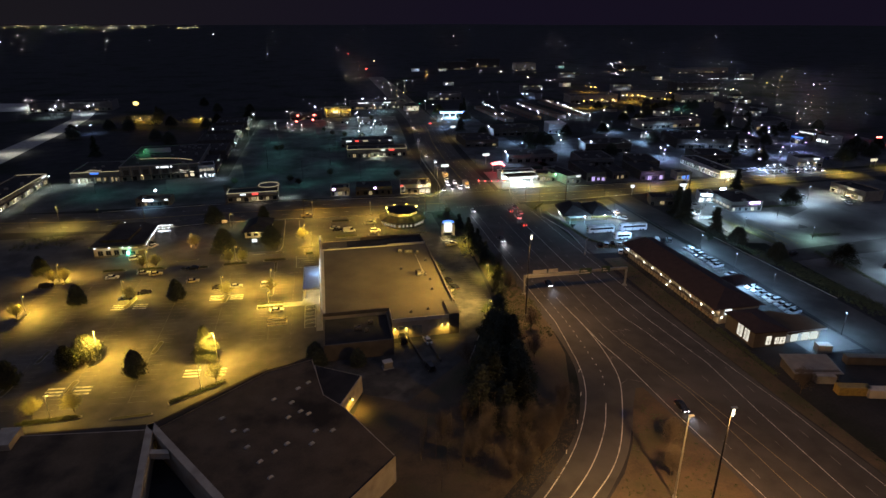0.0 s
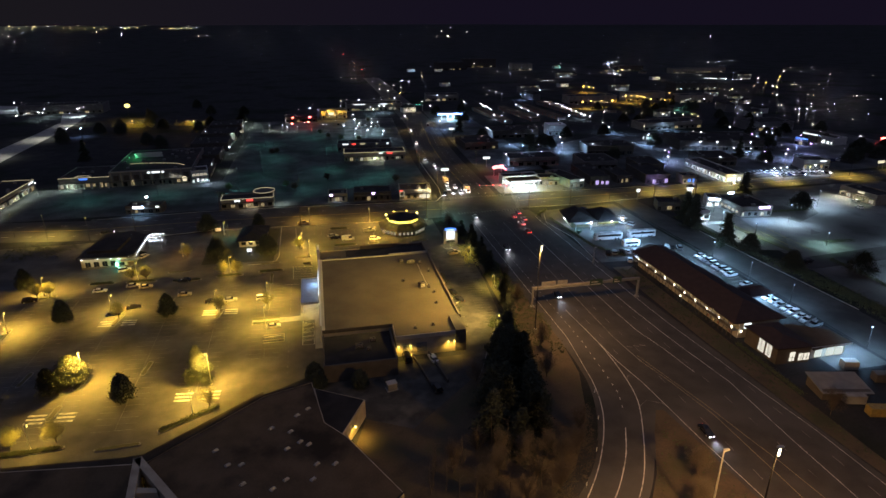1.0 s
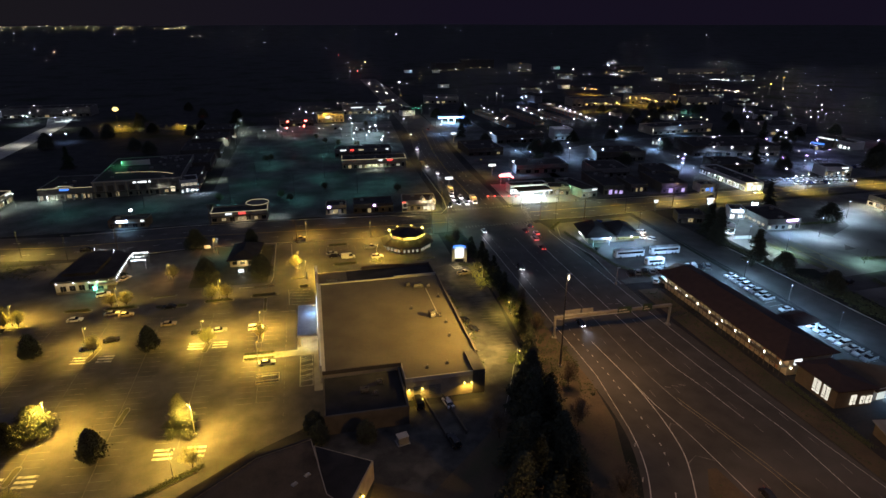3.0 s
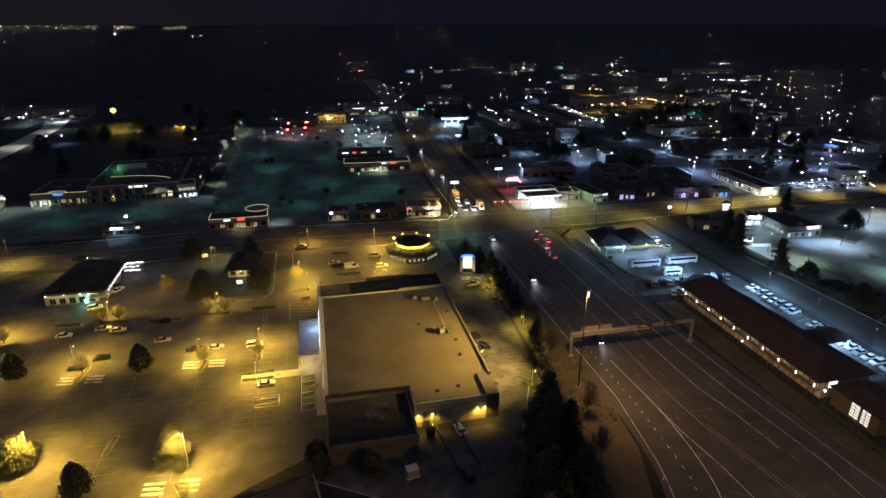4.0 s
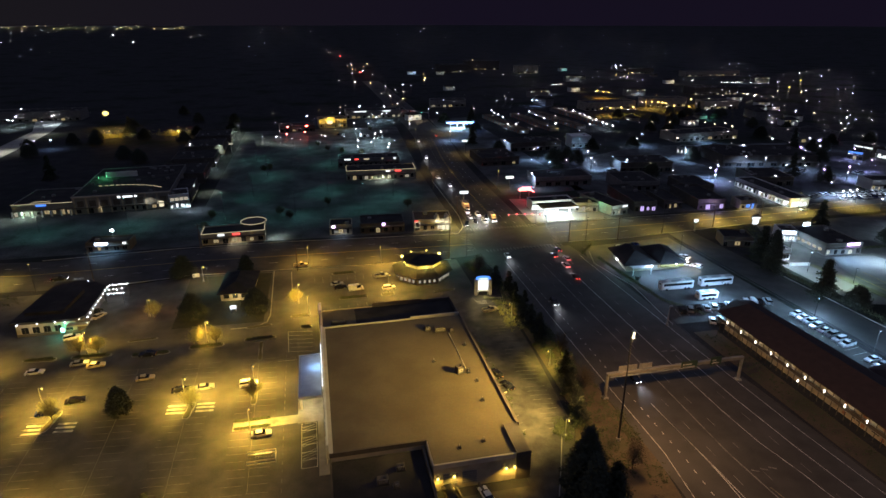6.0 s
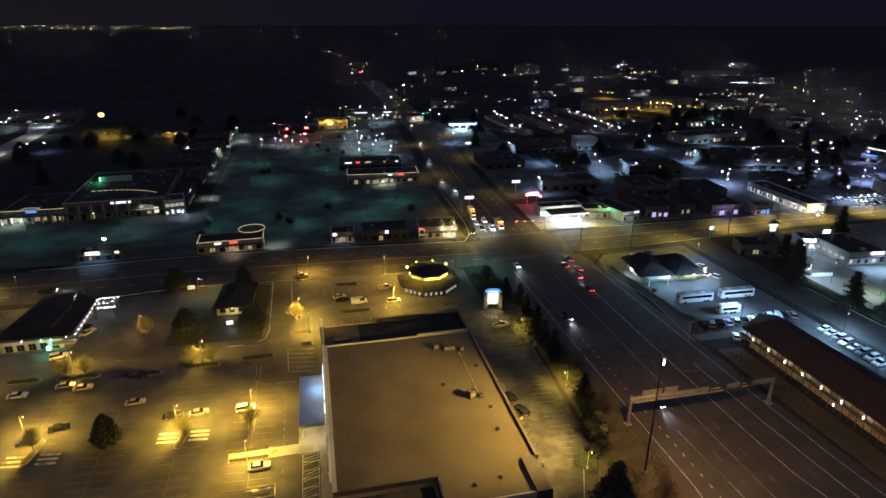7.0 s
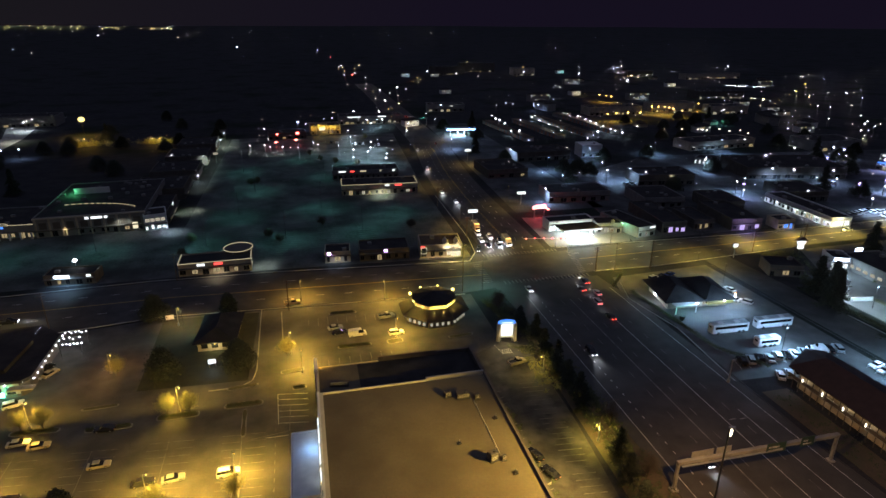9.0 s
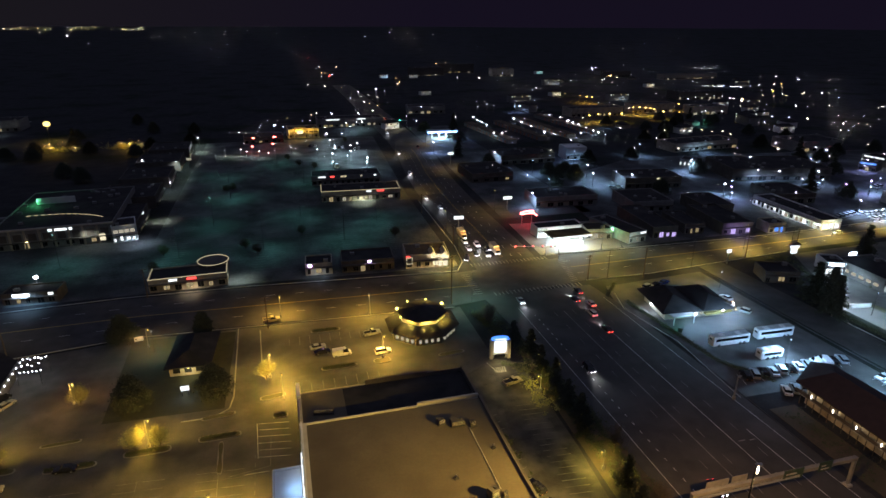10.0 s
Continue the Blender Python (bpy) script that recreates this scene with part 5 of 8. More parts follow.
# ---- vehicles ----
def car(kind, paint, label, lit=False):
    """kind: sedan, suv, pickup or van. Faces +x."""
    t = thing({"sedan": "sedan_car", "suv": "suv_car", "pickup": "pickup_truck", "van": "van"}[kind], label, "car", group="cars")
    L, W, H, belt = {"sedan": (4.6, 1.8, 1.42, 0.88), "suv": (4.7, 1.9, 1.72, 1.02), "pickup": (5.4, 1.95, 1.80, 1.05), "van": (5.4, 2.0, 2.2, 1.15)}[kind]
    a, h = L / 2, W / 2
    low = [(-a, 0.42), (-a + 0.1, 0.28), (a - 0.1, 0.28), (a, 0.42), (a - 0.04, 0.72), (a - 0.25, belt - 0.12), (a - 1.25, belt), (-a + 0.5, belt), (-a + 0.03, belt - 0.08)]
    bm = bmesh.new()
    rows = []
    for y, s in ((-h, 0.94), (-h * 0.94, 1.0), (h * 0.94, 1.0), (h, 0.94)):
        rows.append([bm.verts.new((x * (0.985 if s < 1 else 1), y, z * (0.97 if s < 1 and z > 0.7 else 1))) for x, z in low])
    n = len(low)
    for r, q in zip(rows, rows[1:]):
        for i in range(n):
            j = (i + 1) % n
            bm.faces.new((r[i], r[j], q[j], q[i]))
    bm.faces.new(rows[0][::-1])
    bm.faces.new(rows[-1])
    part("body", bm, paint, t)
    c = {"sedan": (-a + 0.55, -a + 1.15, a - 2.05, a - 1.25), "suv": (-a + 0.1, -a + 0.35, a - 1.95, a - 1.25), "pickup": (-0.45, -0.25, a - 2.05, a - 1.35), "van": (-a + 0.08, -a + 0.2, a - 1.5, a - 0.75)}[kind]
    bm = bmesh.new()
    v = bx(bm, c[0], c[3], -h * 0.92, h * 0.92, belt - 0.02, H - 0.06)
    for q in v[4:]:
        q.co.x = c[1] if q.co.x < 0.5 * (c[0] + c[3]) else c[2]
        q.co.y *= 0.80
    part("window_glass", bm, M["glass"], t, "dark tinted car windows")
    bm = bmesh.new()
    v = bx(bm, c[1] - 0.02, c[2] + 0.02, -h * 0.76, h * 0.76, H - 0.07, H)
    for q in v[4:]:
        q.co.y *= 0.9
        q.co.x *= 0.95
    part("roof", bm, paint, t)
    if kind == "van":
        box_part("side_panel", paint, t, c[0] - 0.02, c[2] - 1.0, -h * 0.93, h * 0.93, belt, H - 0.1)
    if kind == "pickup":
        box_part("bed_liner", M["rubber"], t, -a + 0.15, -0.5, -h * 0.8, h * 0.8, belt, belt + 0.02)
        for s in (-1, 1):
            box_part("bed_side", paint, t, -a + 0.05, -0.45, s * h * 0.9 - 0.05, s * h * 0.9 + 0.05, belt - 0.03, belt + 0.18)
    for x in (-a + 0.85, a - 0.85):
        for s in (-1, 1):
            bm = bmesh.new()
            tube(bm, (x, s * (h - 0.2), 0.33), (x, s * (h + 0.01), 0.33), 0.33, 0.33, 12)
            w = part("wheel", bm, M["rubber"], t)
            bm = bmesh.new()
            tube(bm, (x, s * (h - 0.1), 0.33), (x, s * (h + 0.025), 0.33), 0.2, 0.18, 8)
            part("rim", bm, M["chrome"], w)
    for s in (-1, 1):
        box_part("headlight", M["g_head"] if lit else M["white_wall"], t, a - 0.06, a + 0.03, s * (h - 0.42) - 0.2, s * (h - 0.42) + 0.2, 0.50, 0.68)
        box_part("tail_light", M["g_tail"] if lit else M["red_wall"], t, -a - 0.03, -a + 0.02, s * (h - 0.32) - 0.16, s * (h - 0.32) + 0.16, 0.58, 0.76)
    if lit:
        l = light("SPOT", a + 0.1, 0, 0.75, 120, (0.8, 0.88, 1.0), t, 0.15, 60, 0.6)
        l.rotation_euler = (0, radians(-80), 0)
    return t


P = {"white": plain("white_car_paint", (0.65, 0.65, 0.65), 0.3), "silver": plain("silver_car_paint", (0.35, 0.36, 0.37), 0.3, 0.4), "black": plain("black_car_paint", (0.015, 0.015, 0.017), 0.2), "red": plain("red_car_paint", (0.25, 0.02, 0.02), 0.25), "blue": plain("blue_car_paint", (0.03, 0.05, 0.16), 0.25), "tan": plain("tan_car_paint", (0.40, 0.33, 0.22), 0.3)}
STOCK = {}


def park(kind, colour, x, y, rz, z=0.02, lit=False):
    key = (kind, colour, lit)
    words = {"sedan": "sedan", "suv": "sport utility car", "pickup": "pickup truck", "van": "panel van"}[kind]
    if key not in STOCK:
        STOCK[key] = car(kind, P[colour], f"{colour} {words} " + ("with its lights on driving on the road" if lit else "parked in a stall on asphalt"), lit)
        STOCK[key].matrix_basis = pose(x, y, z, 0, 0, rz)
        return STOCK[key]
    return copy_thing(STOCK[key], pose(x, y, z, 0, 0, rz))


for k, c, x, y, r in (("sedan", "black", -51.3, 221.2, 175), ("sedan", "silver", -68.7, 220, 5), ("sedan", "tan", -63.9, 218, 8), ("sedan", "white", -79, 217.7, 3), ("sedan", "black", -63.7, 201.4, 12), ("sedan", "blue", -68.9, 197.5, 8), ("sedan", "black", -38.7, 200.7, 5), ("sedan", "silver", -32.8, 200.6, 8), ("suv", "white", -21.8, 199.8, 5), ("sedan", "silver", -17.2, 178.1, 4), ("sedan", "silver", 4.0, 258.8, 10), ("sedan", "black", 5.0, 255.6, 10), ("van", "white", 10.4, 253.2, 5), ("pickup", "silver", 20.6, 262.9, 10), ("suv", "white", 22.0, 251.4, 5), ("pickup", "tan", -9.0, 279.6, 8), ("sedan", "white", 28.3, 149.0, 100), ("van", "black", 21.0, 150.6, 95), ("suv", "black", 26.4, 134.6, 102), ("pickup", "tan", 52.4, 227.3, 15), ("suv", "black", -100, 214, 10), ("sedan", "silver", -76, 247, 40), ("sedan", "tan", -72.4, 250, 60), ("suv", "black", -74.5, 253, 60), ("suv", "black", 43.0, 190.4, 110), ("sedan", "black", 44.4, 184.6, 110)):
    park(k, c, x, y, r)
park("suv", "white", -75.9, 236.3, 20)
park("sedan", "tan", -49.0, 208.4, 4)
rnd = random.Random(5)
cols = ("white", "white", "white", "white", "silver", "silver", "silver", "black", "blue", "white")
kinds = ("sedan", "sedan", "suv", "suv", "pickup", "van")
for k in range(22):
    if k not in (12, 13):
        park(rnd.choice(kinds[:5]), rnd.choice(cols), 149.2 + rnd.uniform(-0.3, 0.3), 143.5 + 2.85 * k, 186 + rnd.uniform(-3, 3))
for k, c in enumerate(("black", "silver", "black", "silver", "silver", "black", "white", "silver", "white", "white", "black", "silver")):
    park("van" if k in (8, 9) else rnd.choice(kinds[:4]), c, 114.2 + 2.95 * k, 213.4 + rnd.uniform(-0.3, 0.3), 68 + rnd.uniform(-4, 4))
for k in range(3):
    park(rnd.choice(kinds[:4]), rnd.choice(cols), 119.5 + 2.8 * k, 205.0, 60)
for x, y, r in ((136, 252, 120), (139, 249, 120), (141.5, 246, 120), (143, 256, 100), (122, 271, 20), (126, 272, 20), (130, 273, 20), (187.8, 188.5, 20), (214, 170, 30), (255.4, 261.5, 10), (276.8, 255.0, 80), (270, 246, 75)):
    park(rnd.choice(kinds[:4]), rnd.choice(cols), x, y, r)
for x, y in ((256, 318), (259.5, 319), (263, 320), (266.5, 321), (270, 322), (273, 323), (277, 324), (205, 395), (209, 396), (182, 398), (186, 399), (190, 400), (194, 400), (340, 340), (344, 341), (348, 342), (352, 343), (332, 360), (336, 361), (300, 372), (304, 373), (38, 556), (41, 556), (44, 557), (52, 548), (55, 549), (20, 566), (24, 566)):
    park(rnd.choice(kinds[:4]), rnd.choice(cols), x, y, 80 + rnd.uniform(-6, 6))
for k, c, x, y, r in (("sedan", "black", 78.6, 180.5, 268), ("suv", "black", 75.2, 227.8, 268), ("sedan", "silver", 73.1, 271.9, 268), ("sedan", "black", 91.7, 268.5, 90), ("suv", "silver", 92.2, 257.5, 90), ("sedan", "black", 91.3, 246.3, 90), ("sedan", "silver", 95.4, 264, 90), ("sedan", "black", 95.8, 274, 90), ("suv", "silver", 71.9, 332.8, 268), ("sedan", "silver", 71.2, 324.6, 268), ("sedan", "black", 72.0, 317.4, 268), ("suv", "white", 75.9, 327.7, 268), ("pickup", "silver", 76.3, 316.2, 268), ("sedan", "black", 78.8, 322.6, 268), ("suv", "black", 66.8, 313.8, 250), ("sedan", "silver", 71.9, 404, 268), ("sedan", "silver", 75.0, 384.7, 268), ("suv", "white", 75.5, 461, 262), ("sedan", "silver", 81.0, 523, 262), ("sedan", "white", 240, 300.5, 182), ("sedan", "black", 84.5, 104.5, 268), ("pickup", "black", -96, 285, 5), ("sedan", "black", 100, 545, 82), ("sedan", "silver", 88, 610, 268), ("suv", "black", 101, 690, 88)):
    park(k, c, x, y, r, 0.055, True)


def box_truck(x, y, rz):
    t = thing("box_truck", "tan box truck with amber marker lamps waiting on the avenue", "truck", x, y, 0.055, rz)
    box_part("cab", P["tan"], t, 2.2, 4.2, -1.1, 1.1, 0.5, 2.5)
    box_part("windscreen", M["glass"], t, 4.2, 4.24, -0.95, 0.95, 1.4, 2.3)
    box_part("cargo_box", M["stucco"], t, -4.2, 2.1, -1.25, 1.25, 0.8, 3.4, "dusty tan cargo box")
    for wx in (-2.8, 3.0):
        for sd in (-1, 1):
            bm = bmesh.new()
            tube(bm, (wx, sd * 0.9, 0.5), (wx, sd * 1.22, 0.5), 0.5, 0.5, 12)
            part("wheel", bm, M["rubber"], t)
    for sd in (-0.8, 0.8):
        box_part("headlight", M["g_head"], t, 4.2, 4.26, sd - 0.2, sd + 0.2, 0.8, 1.05)
    for k in range(5):
        box_part("marker_lamp", M["g_orange"], t, 2.12, 2.2, -1.0 + 0.45 * k, -0.85 + 0.45 * k, 3.4, 3.52)
    light("POINT", 4.6, 0, 3.0, 14, (1.0, 0.5, 0.12), t, 0.2)
    return t


box_truck(80.6, 318.5, 268)
box_truck(72.9, 340.0, 268)


def coach(x, y, L, H, label):
    t = thing("coach", label, "bus", x, y, 0.02, -2)
    bm = bmesh.new()
    bx(bm, -L / 2, L / 2, -1.25, 1.25, 0.35, H)
    bmesh.ops.bevel(bm, geom=[e for e in bm.edges], offset=0.22, segments=2, affect="EDGES")
    part("body", bm, P["white"], t)
    box_part("roof_panel", P["silver"], t, -L / 2 + 0.25, L / 2 - 0.25, -1.12, 1.12, H - 0.05, H + 0.05, "dull grey roof panel")
    for s in (-1, 1):
        box_part("window_band", M["glass"], t, -L / 2 + 0.9, L / 2 - 0.8, s * 1.24 - 0.03, s * 1.24 + 0.03, H - 1.55, H - 0.65, "dark tinted window band")
    box_part("windscreen", M["glass"], t, L / 2 - 0.03, L / 2 + 0.03, -1.0, 1.0, 1.3, H - 0.4)
    box_part("rear_window", M["glass"], t, -L / 2 - 0.03, -L / 2 + 0.03, -0.6, 0.6, H - 1.2, H - 0.6)
    for xw in (-L / 2 + 2.2, L / 2 - 3.2, L / 2 - 1.9):
        for s in (-1, 1):
            bm = bmesh.new()
            tube(bm, (xw, s * 1.0, 0.5), (xw, s * 1.28, 0.5), 0.5, 0.5, 12)
            part("wheel", bm, M["rubber"], t)
    for xr in (-L / 4, L / 5):
        box_part("roof_unit", P["white"], t, xr - 0.8, xr + 0.8, -0.7, 0.7, H, H + 0.18)


coach(122.2, 229.8, 12.6, 3.4, "long white coach with dark windows parked in a lot")
coach(138.3, 229.9, 12.6, 3.4, "long white coach with dark windows parked in a lot")
coach(128.0, 220.3, 7.4, 3.0, "short white shuttle bus parked by cars")


# ---- buildings ----
def hip_roof(bm, pts, ridge, z0, z1):
    """Slopes from an eave outline to a ridge of two points."""
    v = [bm.verts.new((*p, z0)) for p in pts]
    u = [bm.verts.new((*p, z0 - 0.3)) for p in pts]
    r = [bm.verts.new((*p, z1)) for p in ridge]
    near = [min((0, 1), key=lambda k: (Vector(p) - Vector(ridge[k])).length) for p in pts]
    n = len(pts)
    for i in range(n):
        j = (i + 1) % n
        if near[i] == near[j]:
            bm.faces.new((v[i], v[j], r[near[i]]))
        else:
            bm.faces.new((v[i], v[j], r[near[j]], r[near[i]]))
        bm.faces.new((u[i], u[j], v[j], v[i]))
    bm.faces.new(u[::-1])


def motel():
    t = thing("motel_building", "long two-storey motel with red-brown hip roof and gallery", "motel")
    bm = bmesh.new()
    prism(bm, [(120.6, 141.8), (134.4, 141.8), (132.0, 205), (128, 206.4), (120.2, 200)], 0, 5.4)
    part("wall", bm, M["stucco"], t)
    bm = bmesh.new()
    hip_roof(bm, [(118.2, 141.2), (136.4, 141.4), (133.8, 206), (129.5, 208.6), (118.4, 202.2)], [(127.4, 150), (126.2, 199)], 5.5, 8.6)
    part("roof", bm, M["shingle"], t)
    box_part("gallery_floor", M["concrete"], t, 118.6, 120.6, 141.8, 201, 2.6, 2.8, "upper gallery walkway")
    for k in range(30):
        y = 142.2 + 2.0 * k
        box_part("baluster_panel", M["dark_wall"], t, 118.62, 118.70, y + 0.08, y + 1.85, 2.85, 3.75)
        box_part("gallery_post", M["dark_wall"], t, 118.6, 118.75, y - 0.08, y + 0.08, 0, 5.3)
    for k in range(11):
        y = 145.0 + 5.2 * k
        for z in (0.3, 3.0):
            d = box_part("room_door", M["red_wall"], t, 120.48, 120.6, y, y + 0.95, z, z + 2.0)
            w = box_part("room_window", M["glass"], t, 120.5, 120.6, y + 1.5, y + 3.3, z + 0.7, z + 2.0, "dark curtained room window")
            box_part("window_frame", M["white_wall"], w, 120.46, 120.5, y + 2.36, y + 2.44, z + 0.7, z + 2.0)
    for k in range(10):
        y = 142.3 + 6.1 * k
        bm = bmesh.new()
        ball(bm, 118.45, y, 4.0, 0.13, 8, 6, 4.2)
        part("gallery_lamp", bm, M["g_lantern"], t, "small lit gallery lamp")
        light("POINT", 119.7, y, 4.0, 1.6, (1.0, 0.84, 0.58), t, 0.15)
        light("POINT", 119.7, y, 1.9, 0.9, (1.0, 0.80, 0.52), t, 0.15)
    for x, y, z in ((118.4, 168.5, 1.9), (121.4, 141.5, 2.4)):
        bm = bmesh.new()
        ball(bm, x, y, z, 0.2, 8, 6, 1.6)
        part("gallery_lamp", bm, M["g_lantern"], t, "small lit gallery lamp")
    box_part("lit_window", M["g_window"], t, 120.4, 120.47, 171.2, 173.2, 3.4, 4.9, "brightly lit room window")
    box_part("lit_window", M["g_sign"], t, 122.3, 124.5, 141.5, 141.76, 3.2, 4.9, "bright lit stair window")
    return t


motel()


def motel_office():
    t = thing("motel_office", "single-storey motel office with flat roof and lit windows", "office")
    bm = bmesh.new()
    prism(bm, [(121.3, 126.6), (131.5, 126.0), (131.5, 139.2), (121.3, 139.4)], 0, 5.0)
    part("lobby_wall", bm, M["dark_wall"], t)
    bm = bmesh.new()
    prism(bm, [(131.6, 127.2), (145.0, 127.8), (144.5, 133.5), (136, 139.2), (131.6, 139.2)], 0, 3.6)
    part("wall", bm, M["stucco"], t)
    bm = bmesh.new()
    hip_roof(bm, [(120.6, 126.0), (132.2, 125.3), (132.2, 139.9), (120.6, 140.0)], [(126.0, 131.0), (126.2, 135.6)], 5.3, 6.6)
    part("lobby_roof", bm, M["shingle"], t)
    bm = bmesh.new()
    prism(bm, [(132.3, 125.7), (146, 127.0), (145.6, 134.5), (136.5, 140.4), (132.3, 140.4)], 3.6, 3.9)
    part("roof", bm, M["roof_brown"], t)
    for y0, y1 in ((128.8, 130.8), (131.6, 133.8)):
        w = box_part("window", M["g_lobby"], t, 121.2, 121.34, y0, y1, 0.9, 4.5, "tall lit paned window")
        for k in range(1, 5):
            box_part("glazing_bar", M["dark_wall"], w, 121.14, 121.2, y0, y1, 0.9 + 0.72 * k - 0.06, 0.9 + 0.72 * k + 0.06)
        box_part("glazing_bar", M["dark_wall"], w, 121.13, 121.2, (y0 + y1) / 2 - 0.06, (y0 + y1) / 2 + 0.06, 0.9, 4.5)
    for x0, x1 in ((125.2, 126.7), (128.0, 129.2), (129.6, 131.2)):
        y = 126.4 - (x0 - 121.3) * 0.06
        w = box_part("window", M["g_lobby"], t, x0, x1, y - 0.12, y + 0.1, 0.9, 3.6 if x0 < 127 else 3.0, "tall lit paned window")
        box_part("glazing_bar", M["dark_wall"], w, (x0 + x1) / 2 - 0.06, (x0 + x1) / 2 + 0.06, y - 0.17, y - 0.12, 0.9, 3.0)
        box_part("glazing_bar", M["dark_wall"], w, x0, x1, y - 0.17, y - 0.12, 1.9, 2.0)
    box_part("fascia", M["white_wall"], t, 132.4, 146.0, 126.6, 126.75, 3.45, 3.95, "white lit fascia")
    for x in (134.5, 138.5, 141.5):
        box_part("shopfront", M["g_window"], t, x, x + 2.2, 127.1, 127.6, 0.3, 2.6, "lit glass shopfront")
    light("AREA", 139.5, 124.6, 3.4, 60, COOL, t, 2.0)
    light("POINT", 147.6, 127.6, 3.6, 260, COOL, t, 0.3)
    return t


motel_office()
t = thing("drive_canopy", "dark hip-roofed drive-through canopy with bright soffit", "canopy", 142.8, 163.6, 0.02, 8)
bm = bmesh.new()
hip_roof(bm, [(-5.5, -4.2), (5.5, -4.2), (5.5, 4.2), (-5.5, 4.2)], [(-2.4, 0), (2.4, 0)], 3.8, 5.4)
part("roof", bm, M["shingle"], t)
for x in (-4.6, 4.6):
    for y in (-3.4, 3.4):
        box_part("column", M["white_wall"], t, x - 0.25, x + 0.25, y - 0.25, y + 0.25, 0, 3.6)
light("AREA", 0, 0, 3.3, 260, COOL, t, 4.0)
light("POINT", -3.0, -6.0, 2.9, 160, COOL, t, 0.3)


def coach_office():
    t = thing("coach_office", "low roadside building with dark hip roof and lit porch", "office", 0, 0, 0.02)
    bm = bmesh.new()
    prism(bm, [(113, 248), (134, 246.2), (136, 260), (115, 262.5)], 0, 3.2)
    part("wall", bm, M["stucco"], t)
    bm = bmesh.new()
    hip_roof(bm, [(110.6, 246.2), (124.6, 244.7), (126.6, 263.4), (113.6, 265.2)], [(117.6, 251.5), (119.4, 259.0)], 3.4, 6.9)
    hip_roof(bm, [(124.7, 244.7), (135.6, 243.6), (138.4, 261.6), (126.7, 263.4)], [(130.0, 250.0), (131.8, 257.0)], 3.4, 6.5)
    part("roof", bm, M["roof_dark"], t)
    for k in range(5):
        box_part("window", M["g_shop"], t, 117.5 + 2.6 * k, 119.5 + 2.6 * k, 247.55 - 0.23 * k, 247.62 - 0.23 * k, 0.9, 2.6, "lit shop window")
    box_part("porch_roof", M["white_wall"], t, 113, 121, 243.4, 247.2, 2.9, 3.15, "white flat porch roof")
    for x in (113.3, 120.7):
        box_part("porch_post", M["white_wall"], t, x - 0.1, x + 0.1, 243.6, 243.8, 0, 2.9)
    box_part("awning", M["yellow_paint"], t, 125, 134.5, 243.6, 245.0, 2.2, 2.9, "yellow striped awning")
    for x, y in ((120.5, 243.2), (130.5, 243.0), (137, 246)):
        bm = bmesh.new()
        ball(bm, x, y, 3.6, 0.3, 8, 5)
        part("flood_lamp", bm, M["g_white"], t, "bright white flood lamp")
        light("POINT", x, y - 1.8, 4.2, 230, COOL, t, 0.3)
    bm = bmesh.new()
    ball(bm, 112.6, 254.8, 2.6, 0.6, 8, 5)
    part("flood_lamp", bm, M["g_white"], t, "bright white flood lamp")
    light("POINT", 111.0, 254.6, 2.8, 70, WHITE, t, 0.3)
    # point and globe added for the patch of orange-lit ground; no lamp known here
    light("POINT", 140.4, 247.0, 2.4, 60, (1.0, 0.5, 0.12), t, 0.2)
    bm = bmesh.new()
    ball(bm, 139.2, 248.6, 2.7, 0.22, 8, 5)
    part("porch_lamp", bm, M["g_orange"], t, "small orange lamp added by the office corner")
    return t


coach_office()


def cool_lamp(label, watts, col, h, bulb, r=0.35, cone=158, blend=0.6):
    t = thing("yard_lamp", label, "lamp post", group="yard lamps")
    bm = bmesh.new()
    tube(bm, (0, 0, 0), (0, 0, h), 0.10, 0.05, 8)
    part("pole", bm, M["dark_steel"], t)
    bm = bmesh.new()
    prism(bm, [(-0.3, -0.25), (0.5, -0.25), (0.5, 0.25), (-0.3, 0.25)], h, h + 0.15)
    part("lamp_head", bm, M["dark_steel"], t)
    bm = bmesh.new()
    # the far lamps' radius is oversized: the globe includes the glare halo
    ball(bm, 0.1, 0, h - 0.1, r, 8, 6, 0.7)
    part("lens", bm, M[bulb], t, "glowing lamp lens")
    if watts:
        light("SPOT", 0.1, 0, h - 0.1 - r, watts, col, t, 0.3, cone, blend)
    return t


def lamps(label, watts, col, h, bulb, r, spots, cone=158, blend=0.6):
    p = cool_lamp(label, watts, col, h, bulb, r, cone, blend)
    p.matrix_basis = pose(*spots[0], 0.03)
    for i, (x, y) in enumerate(spots[1:]):
        copy_thing(p, pose(x, y, 0.03, 0, 0, 57 * i))


lamps("steel yard lamp glowing cool white over parked cars", 1150, COOL, 7.5, "g_cool", 0.2, [(130.5, 216.8), (152.4, 199.5)], 172, 0.3)
lamps("steel yard lamp glowing cool white beside the service road", 330, COOL, 7.5, "g_cool", 0.17, [(152.6, 178), (153.0, 158), (145, 262), (153.2, 128)], 166, 0.4)
# most of these lamps are added, some out of view, to brighten the lot
lamps("yard lamp of a mostly added set, glowing cool white on a pale lot", 1250, (0.52, 0.78, 1.0), 9, "g_cool", 0.28, [(216.5, 233), (250, 252), (238, 186), (260, 160), (212, 158), (300, 175), (270, 200)], 170, 0.7)
lamps("steel yard lamp glowing pale over a side yard", 620, (0.52, 0.78, 1.0), 8, "g_cool", 0.2, [(180.5, 233), (193, 256)])
